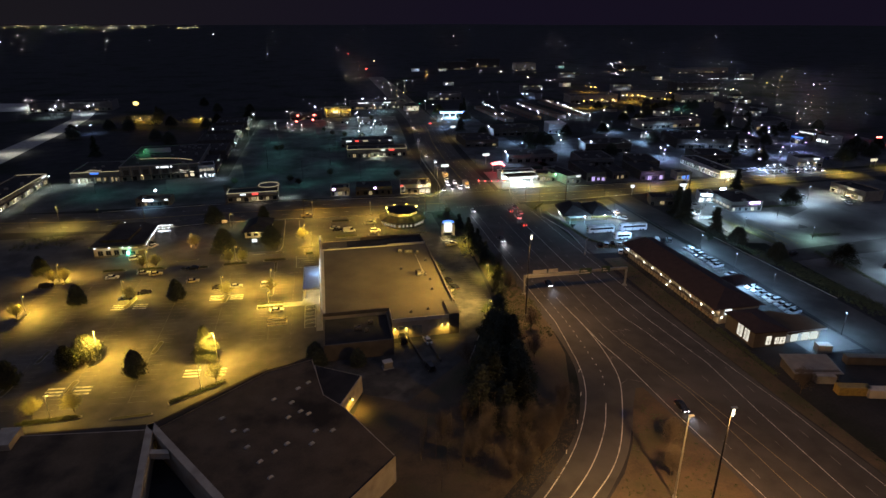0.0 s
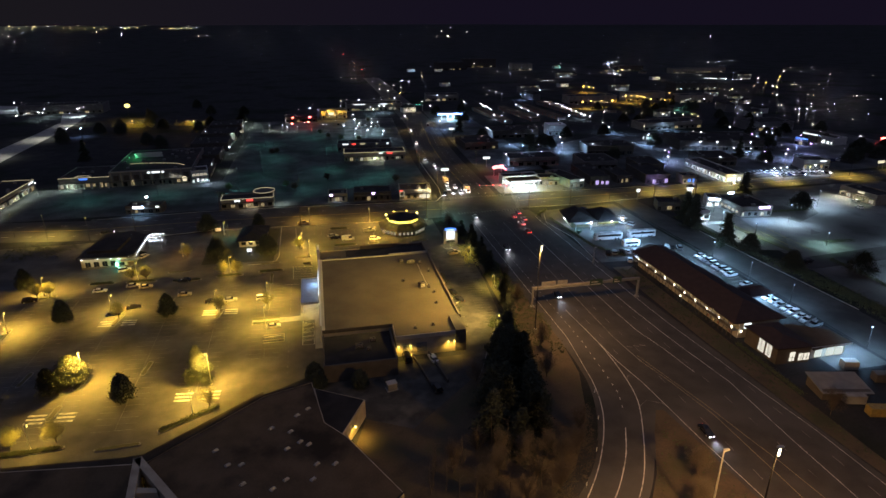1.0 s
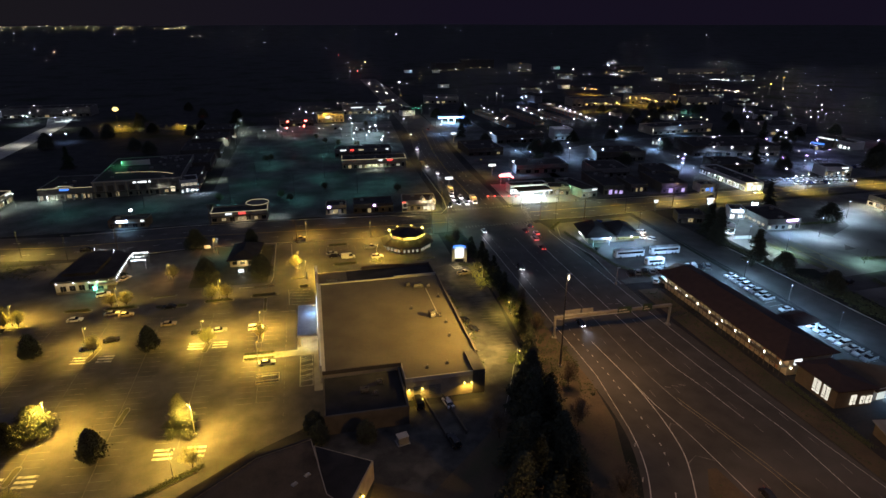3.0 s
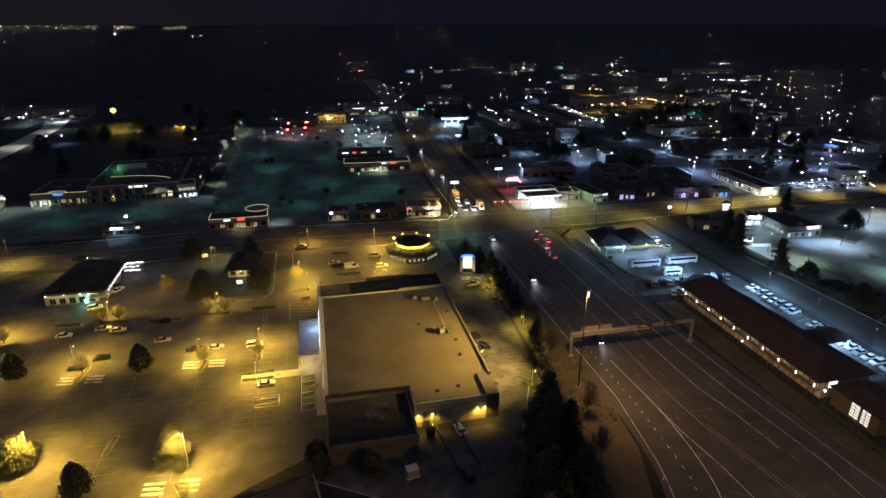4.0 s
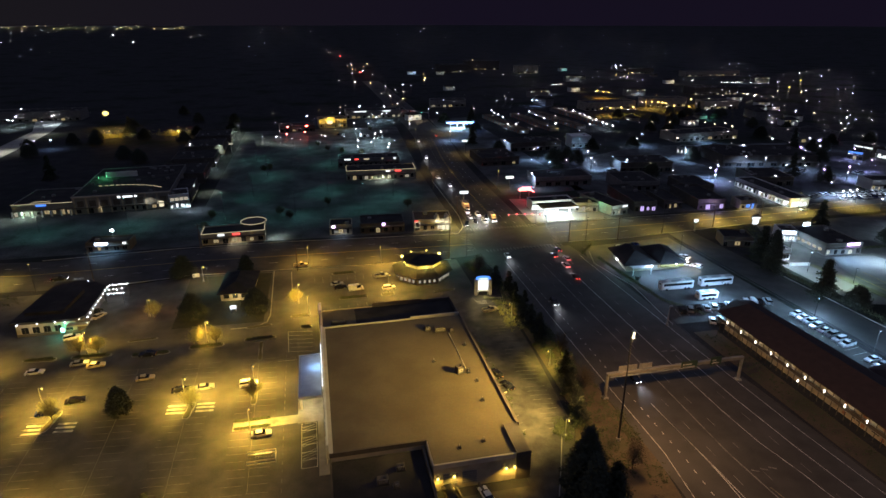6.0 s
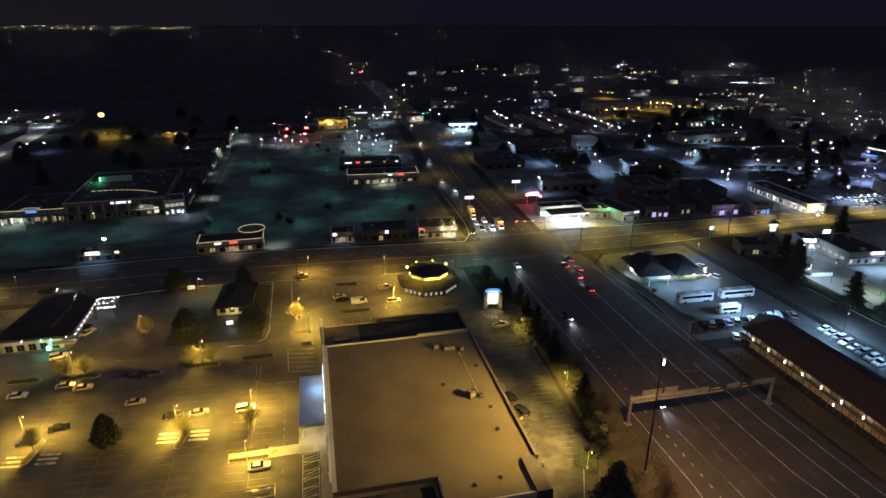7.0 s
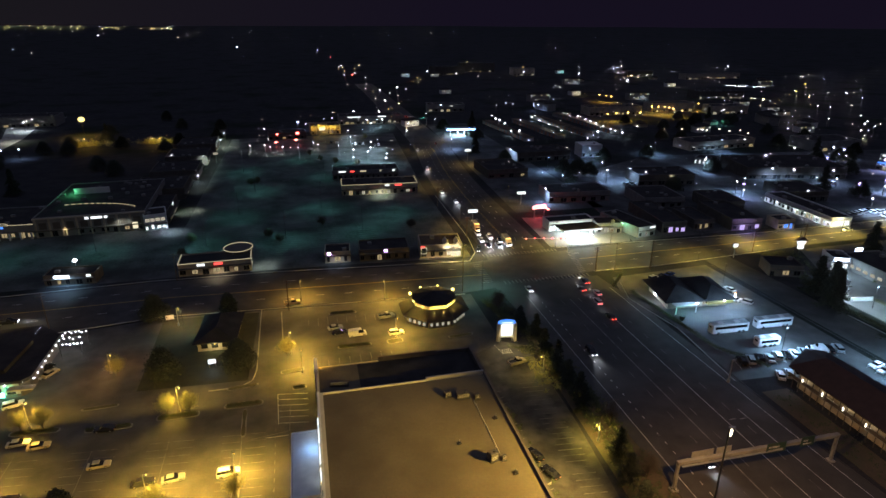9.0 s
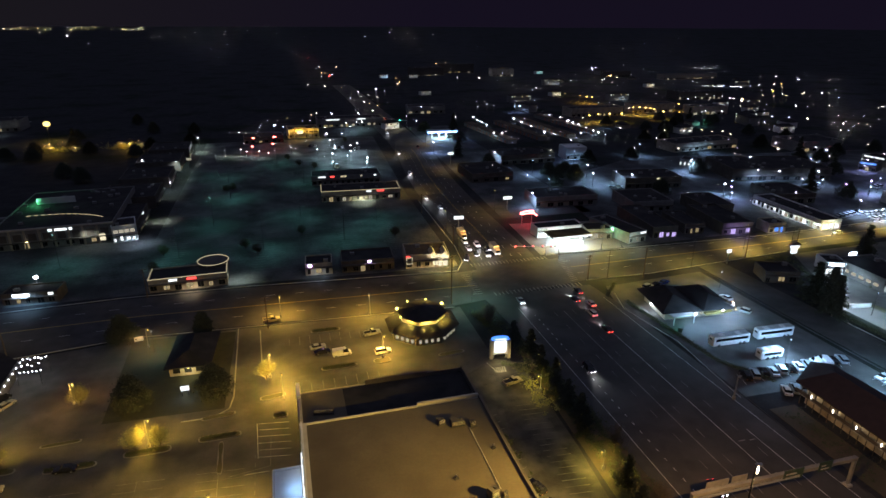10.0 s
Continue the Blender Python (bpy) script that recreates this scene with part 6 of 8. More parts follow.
lamps("street lamp glowing sodium yellow over the cross street", 1900, OLIVE, 11, "g_sodium", 0.12, [(184, 295), (210, 296), (234, 298), (270, 300), (320, 303), (365, 306), (-120, 283)], 128, 0.9)
lamps("street lamp glowing sodium yellow at the crossing", 950, OLIVE, 11, "g_sodium", 0.12, [(125, 309.5), (112, 282), (150, 284), (62, 309.5), (100, 311)])
lamps("street lamp glowing dim amber over the street", 360, (1.0, 0.66, 0.16), 11, "g_sodium", 0.11, [(-100, 274.5), (-135, 288), (-165, 283), (67, 345), (100, 372), (69, 420), (106, 470), (78, 520), (110, 560)])
lamps("tall lot lamp glowing dim teal white", 280, TEAL, 14, "g_far_dim", 0.06, [(-125, 345), (-88, 346), (-45, 345), (-12, 345), (22, 350), (-35, 385), (5, 390), (40, 372), (-30, 430), (10, 455), (-40, 480), (-5, 510), (30, 490)], 160, 1.0)
lamps("lot lamp glowing cool white over parked cars", 420, (0.50, 0.82, 1.0), 7, "g_white", 0.42, [(34, 553), (34.5, 583), (35.8, 529.4), (22.7, 520.4), (31.8, 502.6), (29.6, 478), (47.1, 529.4), (52.7, 536), (55.6, 635), (57.1, 614), (65.5, 637), (70.2, 636), (52.7, 485.3), (50.1, 472), (44.4, 508.7), (40.8, 494.2)], 166, 0.8)
lamps("small lamp glowing white at the end of the lot", 160, (0.75, 0.95, 0.95), 5, "g_white", 0.34, [(-29.5, 543.7), (-25.4, 535.6), (-16.6, 533.7), (-40, 543.6), (5.7, 543.5), (-63.2, 456.2)], 166, 0.8)
lamps("small lamp glowing red at the end of the lot", 60, (1.0, 0.12, 0.1), 5, "g_red", 0.8, [(-21.8, 552.6), (-7.4, 560)], 166, 0.8)
lamps("shop yard lamp glowing bright white", 1050, (0.36, 0.56, 1.0), 8, "g_white", 0.42, [(272.8, 387.4), (296.5, 420.7), (230.3, 364.3), (334, 436.8), (364.6, 434.4), (283.3, 381.9), (172.8, 404.5), (192.7, 395.5), (248.9, 418.1), (106.6, 520.8), (121.2, 373.9), (305.2, 375.3), (137.2, 475), (179.8, 424.8), (273.3, 320)], 166, 1.0)
lamps("storage row lamp glowing white", 150, WHITE, 5, "g_white", 0.5, [(179.3, 650), (176.8, 631), (178.3, 623), (177.5, 605), (169.2, 564), (175.9, 562), (214.9, 634), (213.2, 611), (212.5, 587), (211.3, 557), (260, 628), (258.3, 609), (258.3, 598), (258.3, 587), (256.7, 570), (255.3, 554), (254.8, 545), (255.8, 535), (238.6, 545), (245.3, 476)], 166, 0.8)
lamps("very bright yellow lamp far off", 0, SODIUM, 9, "g_flood", 1.1, [(709.6, 828.5), (619.3, 747.8)])
lamps("street lamp glowing yellow", 800, SODIUM, 8, "g_sodium_far", 0.7, [(284.8, 616), (296.8, 621), (309.8, 622), (322, 620), (357, 656), (364, 655), (370, 653), (372, 648), (371, 639), (370, 622), (380, 611), (423, 671), (356, 771), (358, 758), (361, 751)])
lamps("street lamp glowing warm white", 0, WARM, 8, "g_lantern", 0.45, [(288.9, 527.8), (303.5, 524.5), (314.5, 519), (322.5, 517.4), (334.2, 518), (336.6, 508.3), (347, 509), (343.4, 495.3), (266.7, 455.4), (347, 678), (677, 792), (585, 709), (606, 711), (581, 723), (642, 724), (683, 722), (471, 546)])
lamps("tall lamp glowing white", 0, WHITE, 8, "g_far", 0.46, [(674, 724), (730, 756), (649, 677), (651, 729), (538, 628), (574, 620), (479, 516), (445, 488), (452, 487), (473, 501), (494, 527), (657, 974), (617, 905), (611, 887), (521, 750), (521, 736), (518, 718), (518, 705), (518, 699), (514, 682), (518, 675), (687, 1147), (728, 1390), (715, 1265)])
lamps("tall lamp glowing cool white", 0, WHITE, 8, "g_far", 0.40, [(464, 710), (481, 719), (427, 657), (439, 655), (459, 661), (462, 644), (433, 595), (428, 609), (406, 610), (554, 1087), (564, 1085), (580, 1095), (502, 970), (587, 1030), (664, 1090), (669, 1089), (275, 545), (97, 638), (114, 653), (117, 622), (-201, 533), (-201, 545), (-236, 682), (-235, 692), (-232, 643), (90, 700)])
lamps("tall lamp glowing white beside the avenue", 0, WHITE, 8, "g_far", 0.5, [(225, 1184), (326, 1240), (284, 1054), (264, 1120), (370, 1139), (393, 1134), (393, 1093), (124, 895), (135, 884), (170, 972), (107, 839), (113, 811), (99, 877), (91, 768), (143, 714), (153, 706), (201, 701), (217, 718), (221, 707), (281, 738), (77, 1327), (84, 1361), (93, 1157), (72, 1123), (28, 683), (48, 687), (73, 686)])
lamps("bluish lamp glowing over a yard", 300, (0.35, 0.5, 1.0), 7, "g_cool", 0.5, [(-193, 552), (-5.8, 635), (243, 702), (250, 706), (368, 429)])
# globe swollen to the size of the lamp's glow
mast = cool_lamp("very bright sodium flood lamp on a tall pole", 600, SODIUM, 14, "g_flood", 2.7)
mast.matrix_basis = pose(-179, 640, 0)


lamps("street lamp glowing teal white beside the crossing", 480, (0.40, 0.95, 0.85), 11, "g_far_dim", 0.1, [(57.0, 276.4)], 164, 0.9)
lamps("slim lamp glowing pale teal beside the small office", 130, (0.45, 0.95, 0.85), 7, "g_far_dim", 0.16, [(-41.6, 268.6)])
lamps("tall lamp glowing white over a western yard", 700, (0.72, 0.9, 1.0), 8, "g_white", 0.5, [(-236, 676), (-267.7, 680.9), (-264.3, 657.2), (-300, 700), (-285, 738), (-320, 742), (-268, 734)])
lamps("lamp glowing white beside the arcade shops", 300, (0.72, 0.95, 0.9), 7, "g_white", 0.3, [(-88.2, 512.7), (-66.6, 503.2), (-154.4, 363.5), (-62, 560), (-62.5, 590)])
lamps("yard lamp glowing violet-blue among workshops", 800, (0.36, 0.42, 1.0), 8, "g_purple", 0.42, [(314.3, 349.2), (293.5, 346.3), (343.9, 361.6), (364.6, 424.9), (363.3, 393.3), (230.1, 358.9), (330, 405)], 166, 1.0)
lamps("yard lamp glowing pale blue between workshops", 1250, (0.34, 0.58, 1.0), 9, "g_cool", 0.3, [(190, 462), (186.1, 402), (250, 419), (247, 472), (236.4, 366), (321.7, 350), (150, 440), (300, 470), (140, 395), (160, 500)], 168, 1.0)
lamps("small yard lamp glowing teal white by bushes", 260, (0.5, 0.95, 0.85), 6, "g_cool", 0.16, [(209.5, 202.9), (188.4, 220.1)])
lamps("roadside lamp glowing red at the far end of the avenue", 0, SODIUM, 9, "g_red", 0.9, [(79.4, 1659.9), (85, 1120)])
lamps("walkway lamp glowing white along a far terrace", 0, WHITE, 5, "g_white", 0.32, [(608 + 1.75 * k, 870 - 1.2 * k) for k in range(26) if k not in (16, 17)])


def signal(x, y, rz, colour, face=-1):
    t = thing("traffic_signal", "steel mast arm with glowing traffic signals", "traffic light", x, y, 0.05, rz)
    bm = bmesh.new()
    tube(bm, (0, 0, 0), (0, 0, 6.4), 0.16, 0.11, 8)
    part("pole", bm, M["steel"], t)
    bm = bmesh.new()
    tube(bm, (0, 0, 5.9), (18.5, 0, 6.3), 0.1, 0.06, 6)
    part("mast_arm", bm, M["steel"], t)
    for k in range(5):
        x1 = 3.2 + 3.6 * k
        h = box_part("signal_head", M["dark_steel"], t, x1 - 0.2, x1 + 0.2, -0.2, 0.15, 5.4, 6.6)
        bm = bmesh.new()
        ball(bm, x1, 0.2 * face, 6.35, 0.2, 8, 5)
        part("lens", bm, M[colour], h, "glowing signal lens")


signal(102.4, 304.0, 169, "g_red", 1)
signal(112, 640, 180, "g_green", 1)


FOOT = []


def shop(name, label, x, y, w, d, h, rz=0, wall="stucco", roof="roof_dark", bays=6, lit="g_shop", lit_bays=None, sign=None, sign_pos=0.0, trim_tube=0):
    """A flat-roofed shop; its front faces -y before it is turned."""
    t = thing(name, label, "shop", x, y, 0.02, rz)
    box_part("wall", M[wall], t, -w / 2, w / 2, 0, d, 0, h)
    box_part("roof", M[roof], t, -w / 2 + 0.3, w / 2 - 0.3, 0.3, d - 0.3, h - 0.1, h + 0.06)
    for x0, x1, y0, y1 in ((-w / 2 - 0.03, w / 2 + 0.03, -0.03, 0.3), (-w / 2 - 0.03, -w / 2 + 0.3, 0.3, d), (w / 2 - 0.3, w / 2 + 0.03, 0.3, d), (-w / 2, w / 2, d - 0.3, d + 0.03)):
        box_part("parapet", M[wall], t, x0, x1, y0, y1, h - 0.3, h + 0.55)
    FOOT.append((x, y, math.hypot(w, d) / 2 + 1.0, rz, w, d))
    vary = random.Random(int(x * 7 + y * 3))
    bw = w / bays
    for k in range(bays):
        on = lit_bays is None or k in lit_bays
        x0 = -w / 2 + bw * (k + vary.uniform(0.1, 0.3))
        span, top = bw * vary.uniform(0.3, 0.62), min(vary.uniform(1.9, 2.8), h - 1.2)
        mt = M[lit] if vary.random() < 0.6 or lit[:6] == "g_sign" else M["g_room"]
        win = box_part("shop_window", mt if on else M["glass"], t, x0, x0 + span, -0.09, -0.02, vary.choice((0.2, 0.5, 0.8)), top, "lit shop window" if on else "dark shop window")
        box_part("mullion", M["dark_steel"], win, x0 + span * 0.45, x0 + span * 0.55, -0.13, -0.09, 0.4, top)
    for k in range(max(1, int(w * d / 160))):
        ux, uy = vary.uniform(-w / 2 + 2, w / 2 - 2), vary.uniform(2, d - 2)
        box_part("roof_unit", M["grey_wall"], t, ux - vary.uniform(0.5, 1.1), ux + vary.uniform(0.5, 1.1), uy - 0.7, uy + 0.7, h + 0.05, h + vary.uniform(0.7, 1.3))
    box_part("canopy", M["dark_wall"], t, -w / 2, w / 2, -1.2, -0.04, min(3.0, h - 1.1), min(3.25, h - 0.9))
    for k, (sx, sw, mt) in enumerate(sign or ()):
        box_part("sign", M[mt], t, sx - sw / 2, sx + sw / 2, -0.16, -0.04, h - 0.75, h + 0.1, "lit sign panel")
    if trim_tube:
        bm = bmesh.new()
        tube(bm, (-w / 2, -0.1, h + 0.6), (w / 2, -0.1, h + 0.6), 0.13, 0.13, 5)
        part("light_tube", bm, M["g_trim"], t, "glowing roofline tube")
        for side in (-1, 1) if trim_tube > 1 else ():
            bm = bmesh.new()
            tube(bm, (side * w / 2, -0.1, h + 0.6), (side * w / 2, d, h + 0.6), 0.13, 0.13, 5)
            part("light_tube", bm, M["g_trim"], t, "glowing roofline tube")
    return t


def front_light(x, y, z, watts, col):
    light("SPOT", x, y, z, watts, col, None, 0.3, 160, 0.6, "shop_light")


# across the cross street, west side
t = shop("drive_in_shop", "cream shop with glowing roofline tubes and lit signs", -37.3, 312.5, 26, 11, 4.4, 2, "stucco", "roof_dark", 7, "g_room", (1, 3, 5), [(-5.0, 2.8, "g_sign"), (1.2, 3.2, "g_sign_red")], trim_tube=2)
bm = bmesh.new()
for i in range(24):
    a, b = 2 * math.pi * i / 24, 2 * math.pi * (i + 1) / 24
    tube(bm, (8 + 5.5 * math.cos(a), 12 + 5.5 * math.sin(a), 5.6), (8 + 5.5 * math.cos(b), 12 + 5.5 * math.sin(b), 5.6), 0.14, 0.14, 5)
part("roof_ring", bm, M["g_trim"], t, "glowing ring of roof tube")
bm = bmesh.new()
tube(bm, (8, 12, 0), (8, 12, 5.5), 5.3, 5.4, 24)
part("rotunda", bm, M["dark_wall"], t, "dark round corner tower")
front_light(-36, 309, 3.4, 78, (1.0, 0.8, 0.55))
front_light(-20, 316, 3.6, 90, (0.8, 1.0, 0.9))
shop("fuel_kiosk", "small dark kiosk with bright white signs", -87.3, 313.5, 17, 8, 3.6, -3, "dark_wall", "roof_dark", 5, "g_shop", (1,), [(-2.5, 5, "g_cool"), (6.5, 1.6, "g_sign")])
front_light(-88, 311, 4.5, 150, COOL)
t = thing("kiosk_lamp", "bright white lamp above a kiosk roof", "lamp", -87.5, 322, 3.6)
bm = bmesh.new()
tube(bm, (0, 0, 0), (0, 0, 2.2), 0.1, 0.1, 6)
part("pole", bm, M["steel"], t)
bm = bmesh.new()
ball(bm, 0, 0, 2.6, 0.8, 8, 5, 0.6)
part("lens", bm, M["g_white"], t)
shop("corner_cafe", "small cream cafe with a violet sign", 8.4, 313.5, 10, 9, 4.2, -4, "stucco", "roof_dark", 3, "g_room", (1,), [(-3.2, 1.2, "g_purple")])
front_light(8, 311, 3.2, 36, WHITE)
shop("dark_diner", "dark brown diner with unlit windows", 27.0, 312.5, 20, 12, 4.2, -3, "dark_wall", "roof_dark", 6, "g_room", (2,), [(0.5, 1.2, "g_purple")])
# fast-food corner
t = shop("corner_restaurant", "cream restaurant with bright gable windows", 49.8, 310.0, 17, 13, 5.0, -6, "stucco", "roof_brown", 5, "g_sign_warm", (3, 4), [(-7.6, 1.6, "g_sign_red"), (3.5, 3.2, "g_sign_warm")])
for x0 in (0.5, 5.2):
    bm = bmesh.new()
    v = [bm.verts.new(p) for p in ((x0, -0.2, 4.6), (x0 + 3.2, -0.2, 4.6), (x0 + 1.6, -0.2, 6.8), (x0, 6, 4.6), (x0 + 3.2, 6, 4.6), (x0 + 1.6, 6, 6.8))]
    for f in ((0, 1, 2), (5, 4, 3), (0, 2, 5, 3), (2, 1, 4, 5), (1, 0, 3, 4)):
        bm.faces.new([v[i] for i in f])
    part("gable", bm, M["stucco"], t, "cream gable lit from below")
for x0, x1 in ((4.2, 5.6), (6.2, 7.6)):
    box_part("tall_window", M["g_sign_warm"], t, x0, x1, -0.14, -0.05, 0.4, 3.6, "tall bright window")
box_part("sign_frame", M["g_trim"], t, -8.3, -5.9, -0.4, -0.2, 1.8, 4.6, "glowing yellow sign frame")
box_part("sign_board", M["dark_wall"], t, -8.0, -6.2, -0.46, -0.4, 2.1, 4.3)
for x0 in (2.1, 6.8):
    l = light("SPOT", x0, -1.6, 3.6, 60, (1.0, 0.93, 0.7), t, 0.15, 120, 0.6)
    l.rotation_euler = (radians(140), 0, 0)
front_light(54, 306.5, 3.6, 150, (1.0, 0.82, 0.42))
front_light(45, 306.5, 3.0, 60, (1.0, 0.72, 0.35))
front_light(-70.6, 378.5, 4.6, 260, (0.85, 1.0, 0.95))
front_light(-68.4, 392, 4.2, 160, (0.9, 1.0, 0.85))
# strip shop behind
shop("strip_shop", "long low strip shop with glowing roofline and signs", 38, 410, 42, 16, 5.2, -3, "stucco", "roof_dark", 12, "g_shop", (1, 3, 4, 6, 7, 10), [(4, 2.6, "g_sign"), (10.2, 3.8, "g_sign_red")], trim_tube=2)
shop("strip_shop", "long low strip shop with coloured signs", 34, 446, 40, 14, 5.2, -3, "grey_wall", "roof_dark", 12, "g_room", (), [(-14, 4.2, "g_sign"), (-8, 2.6, "g_sign_red"), (-1.5, 3.6, "g_trim"), (9, 1.2, "g_shop"), (17, 1.6, "g_sign")])
front_light(38, 406, 4.2, 240, (0.9, 1.0, 0.8))
# gym and shops
t = shop("gym_building", "big grey-tan gym building with a white lit sign", -96.5, 372.5, 45, 62, 8.5, 3, "grey_wall", "roof_dark", 9, "g_room", (2, 7), ())
for k in range(8):
    box_part("pilaster", M["stucco"], t, -22.2 + 5.4 * k, -21.4 + 5.4 * k, -0.32, -0.04, 0, 8.2)
    box_part("recess_panel", M["dark_wall"], t, -20.6 + 5.4 * k, -17.6 + 5.4 * k, -0.10, -0.02, 3.6, 6.6)
box_part("cornice", M["trim"], t, -22.6, 22.6, -0.45, -0.04, 8.3, 9.0, "pale cornice along the front")
box_part("lit_window", M["g_sign_warm"], t, 15.6, 18.6, -0.12, -0.03, 1.0, 4.0, "tall lit window")
for x0, x1 in ((-2.2, -0.6), (0.1, 6.8)):
    box_part("sign_bar", M["g_sign"], t, x0, x1, -0.3, -0.1, 7.0, 8.0, "white lit sign bar")
for i in range(14):
    a = 0.55 + 0.085 * i
    b = a + 0.05
    bm = bmesh.new()
    tube(bm, (-10 + 32 * math.cos(a), -4 + 22 * math.sin(a), 9.4), (-10 + 32 * math.cos(b), -4 + 22 * math.sin(b), 9.4), 0.18, 0.18, 5)
    part("roof_slot", bm, M["g_trim"], t, "glowing roof slot")
box_part("roof_screen", M["white_wall"], t, -16, 0, 40, 40.5, 8.5, 11.5, "pale roof screen lit green")
light("POINT", -115, 411.5, 10.5, 90, (0.15, 1.0, 0.4), None, 0.3, name="roof_light")
t = shop("glass_entrance", "glazed corner entrance lit white", -69.8, 371.6, 9.5, 12, 7.0, 12, "white_wall", "roof_dark", 4, "g_sign", None, ())
for k in range(4):
    box_part("upper_window", M["g_shop"], t, -4.2 + 2.15 * k, -2.4 + 2.15 * k, -0.09, -0.02, 4.2, 5.7, "lit upper window")
front_light(-64, 368, 4, 210, WHITE)
front_light(-107, 371.5, 3.4, 45, WARM)
front_light(-84, 371.0, 6.5, 60, (0.9, 0.95, 0.85))
t = shop("outlet_shop", "wide shop with a blue lit sign and pale glazing", -133, 372.5, 27, 30, 5.6, 0, "grey_wall", "roof_dark", 8, "g_shop", (0, 1, 2, 4, 5, 6, 7), [(-0.5, 4.5, "g_sign_blue")], trim_tube=1)
for k in range(8):
    a, b = math.pi * k / 8, math.pi * (k + 1) / 8
    bm = bmesh.new()
    tube(bm, (-0.5 - 4.4 * math.cos(a), -0.12, 6.25 + 1.1 * math.sin(a)), (-0.5 - 4.4 * math.cos(b), -0.12, 6.25 + 1.1 * math.sin(b)), 0.13, 0.13, 5)
    part("arch_tube", bm, M["g_trim"], t, "glowing arched tube over the sign")
box_part("arch_wall", M["grey_wall"], t, -4.6, 3.6, -0.06, 0.5, 5.6, 6.9)
for k in range(7):
    box_part("arcade_pier", M["white_wall"], t, -13.3 + 4.3 * k, -12.7 + 4.3 * k, -2.3, -1.7, 0, 3.0)
front_light(-140, 369, 4, 210, (0.8, 1.0, 0.85))
for k in range(5):
    y = 395 + 42 * k
    shop("arcade_shop", "dark shop unit with a few lit windows", -66.5 + 0.4 * k, y, 30, 26, 6.0, 92, "dark_wall", "roof_dark", 6, "g_shop", ((1, 4), (2,), (3,), (0, 1), (0, 1, 2, 3))[k], ((0, 3, "g_sign"),) if k in (0, 4) else ())
    front_light(-60, y + 3, 3.6, (160, 40, 50, 50, 420)[k], (0.9, 1.0, 0.85))
# fuel station with bright canopy
t = thing("fuel_canopy", "bright white fuel station canopy", "fuel station", 114, 319, 0.02, 0)
box_part("roof", M["roof_dark"], t, -9, 9, -4.5, 4.5, 4.9, 5.6)
box_part("soffit", M["g_canopy"], t, -8.7, 8.7, -4.2, 4.2, 4.84, 4.9, "glowing white soffit")
box_part("fascia", M["g_sign"], t, -9.05, 9.05, -4.6, -4.5, 4.9, 5.6, "glowing white fascia")
for x in (-6.5, 0, 6.5):
    box_part("column", M["white_wall"], t, x - 0.25, x + 0.25, -0.25, 0.25, 0, 4.84)
    p = box_part("fuel_pump", M["white_wall"], t, x - 0.4, x + 0.4, -1.8, -1.2, 0, 1.7)
    box_part("screen", M["glass"], p, x - 0.25, x + 0.25, -1.83, -1.8, 1.0, 1.4)
light("AREA", 0, 0, 4.7, 900, (0.75, 0.95, 1.0), t, 8.0)
shop("station_shop", "white station shop behind the canopy", 116, 330, 22, 8, 4.2, 0, "white_wall", "roof_dark", 6, "g_sign", None, ())
shop("station_store", "grey station annex with dark roof", 131, 322, 12, 10, 4.2, -10, "grey_wall", "roof_dark", 4, "g_shop", (1, 2), ())
t = thing("red_neon_sign", "red neon roof sign on a steel frame", "sign", 108.2, 350, 0)
for x in (-2.5, 2.5):
    box_part("post", M["steel"], t, x - 0.12, x + 0.12, -0.12, 0.12, 0, 5)
bm = bmesh.new()
for a, b in (((-3.4, 5.0), (3.0, 5.2)), ((-3.4, 5.6), (-0.8, 6.4)), ((-0.8, 6.4), (3.4, 5.6)), ((3.0, 5.2), (5.2, 3.8)), ((1.2, 6.6), (3.4, 6.2))):
    tube(bm, (a[0], 0, a[1]), (b[0], 0, b[1]), 0.24, 0.24, 6)
part("neon_tube", bm, M["g_red"], t, "glowing red neon tube")
light("POINT", 108, 348, 5.5, 50, (1.0, 0.1, 0.15), None, 0.5, name="neon_light")
shop("green_lit_shop", "grey shop washed by green light", 145, 314, 10, 26, 4.4, 12, "grey_wall", "roof_dark", 3, "g_shop", (1,), [(3, 3, "g_sign")])
light("POINT", 136.5, 321, 4.6, 160, (0.25, 1.0, 0.6), None, 0.3, name="green_light")
light("POINT", 141, 309, 4.0, 80, (0.7, 1.0, 0.9), None, 0.3, name="shop_lamp")
shop("violet_lit_shop", "low shop with violet lit window", 160.5, 316.5, 12, 34, 4.6, -4, "dark_wall", "roof_dark", 4, "g_violet", (1, 2, 3), ())
shop("plain_shop", "dark low shop with a dim porch", 177, 318, 10, 20, 4.0, -4, "dark_wall", "roof_dark", 4, "g_room", (1, 2), ())
shop("violet_garage", "dark garage with violet lamps over cars", 195, 312, 15, 30, 5.0, -6, "dark_wall", "roof_dark", 4, "g_violet", (1, 3), ())
light("POINT", 193.5, 308.6, 3.0, 90, (0.45, 0.35, 1.0), None, 0.3, name="violet_light")
t = shop("roadside_office", "small pale building with a blue lit panel", 214, 309, 9, 8, 4.2, -4, "stucco", "roof_dark", 3, "g_sign_blue", (1, 2), ())
front_light(213, 306, 3.8, 36, WHITE)
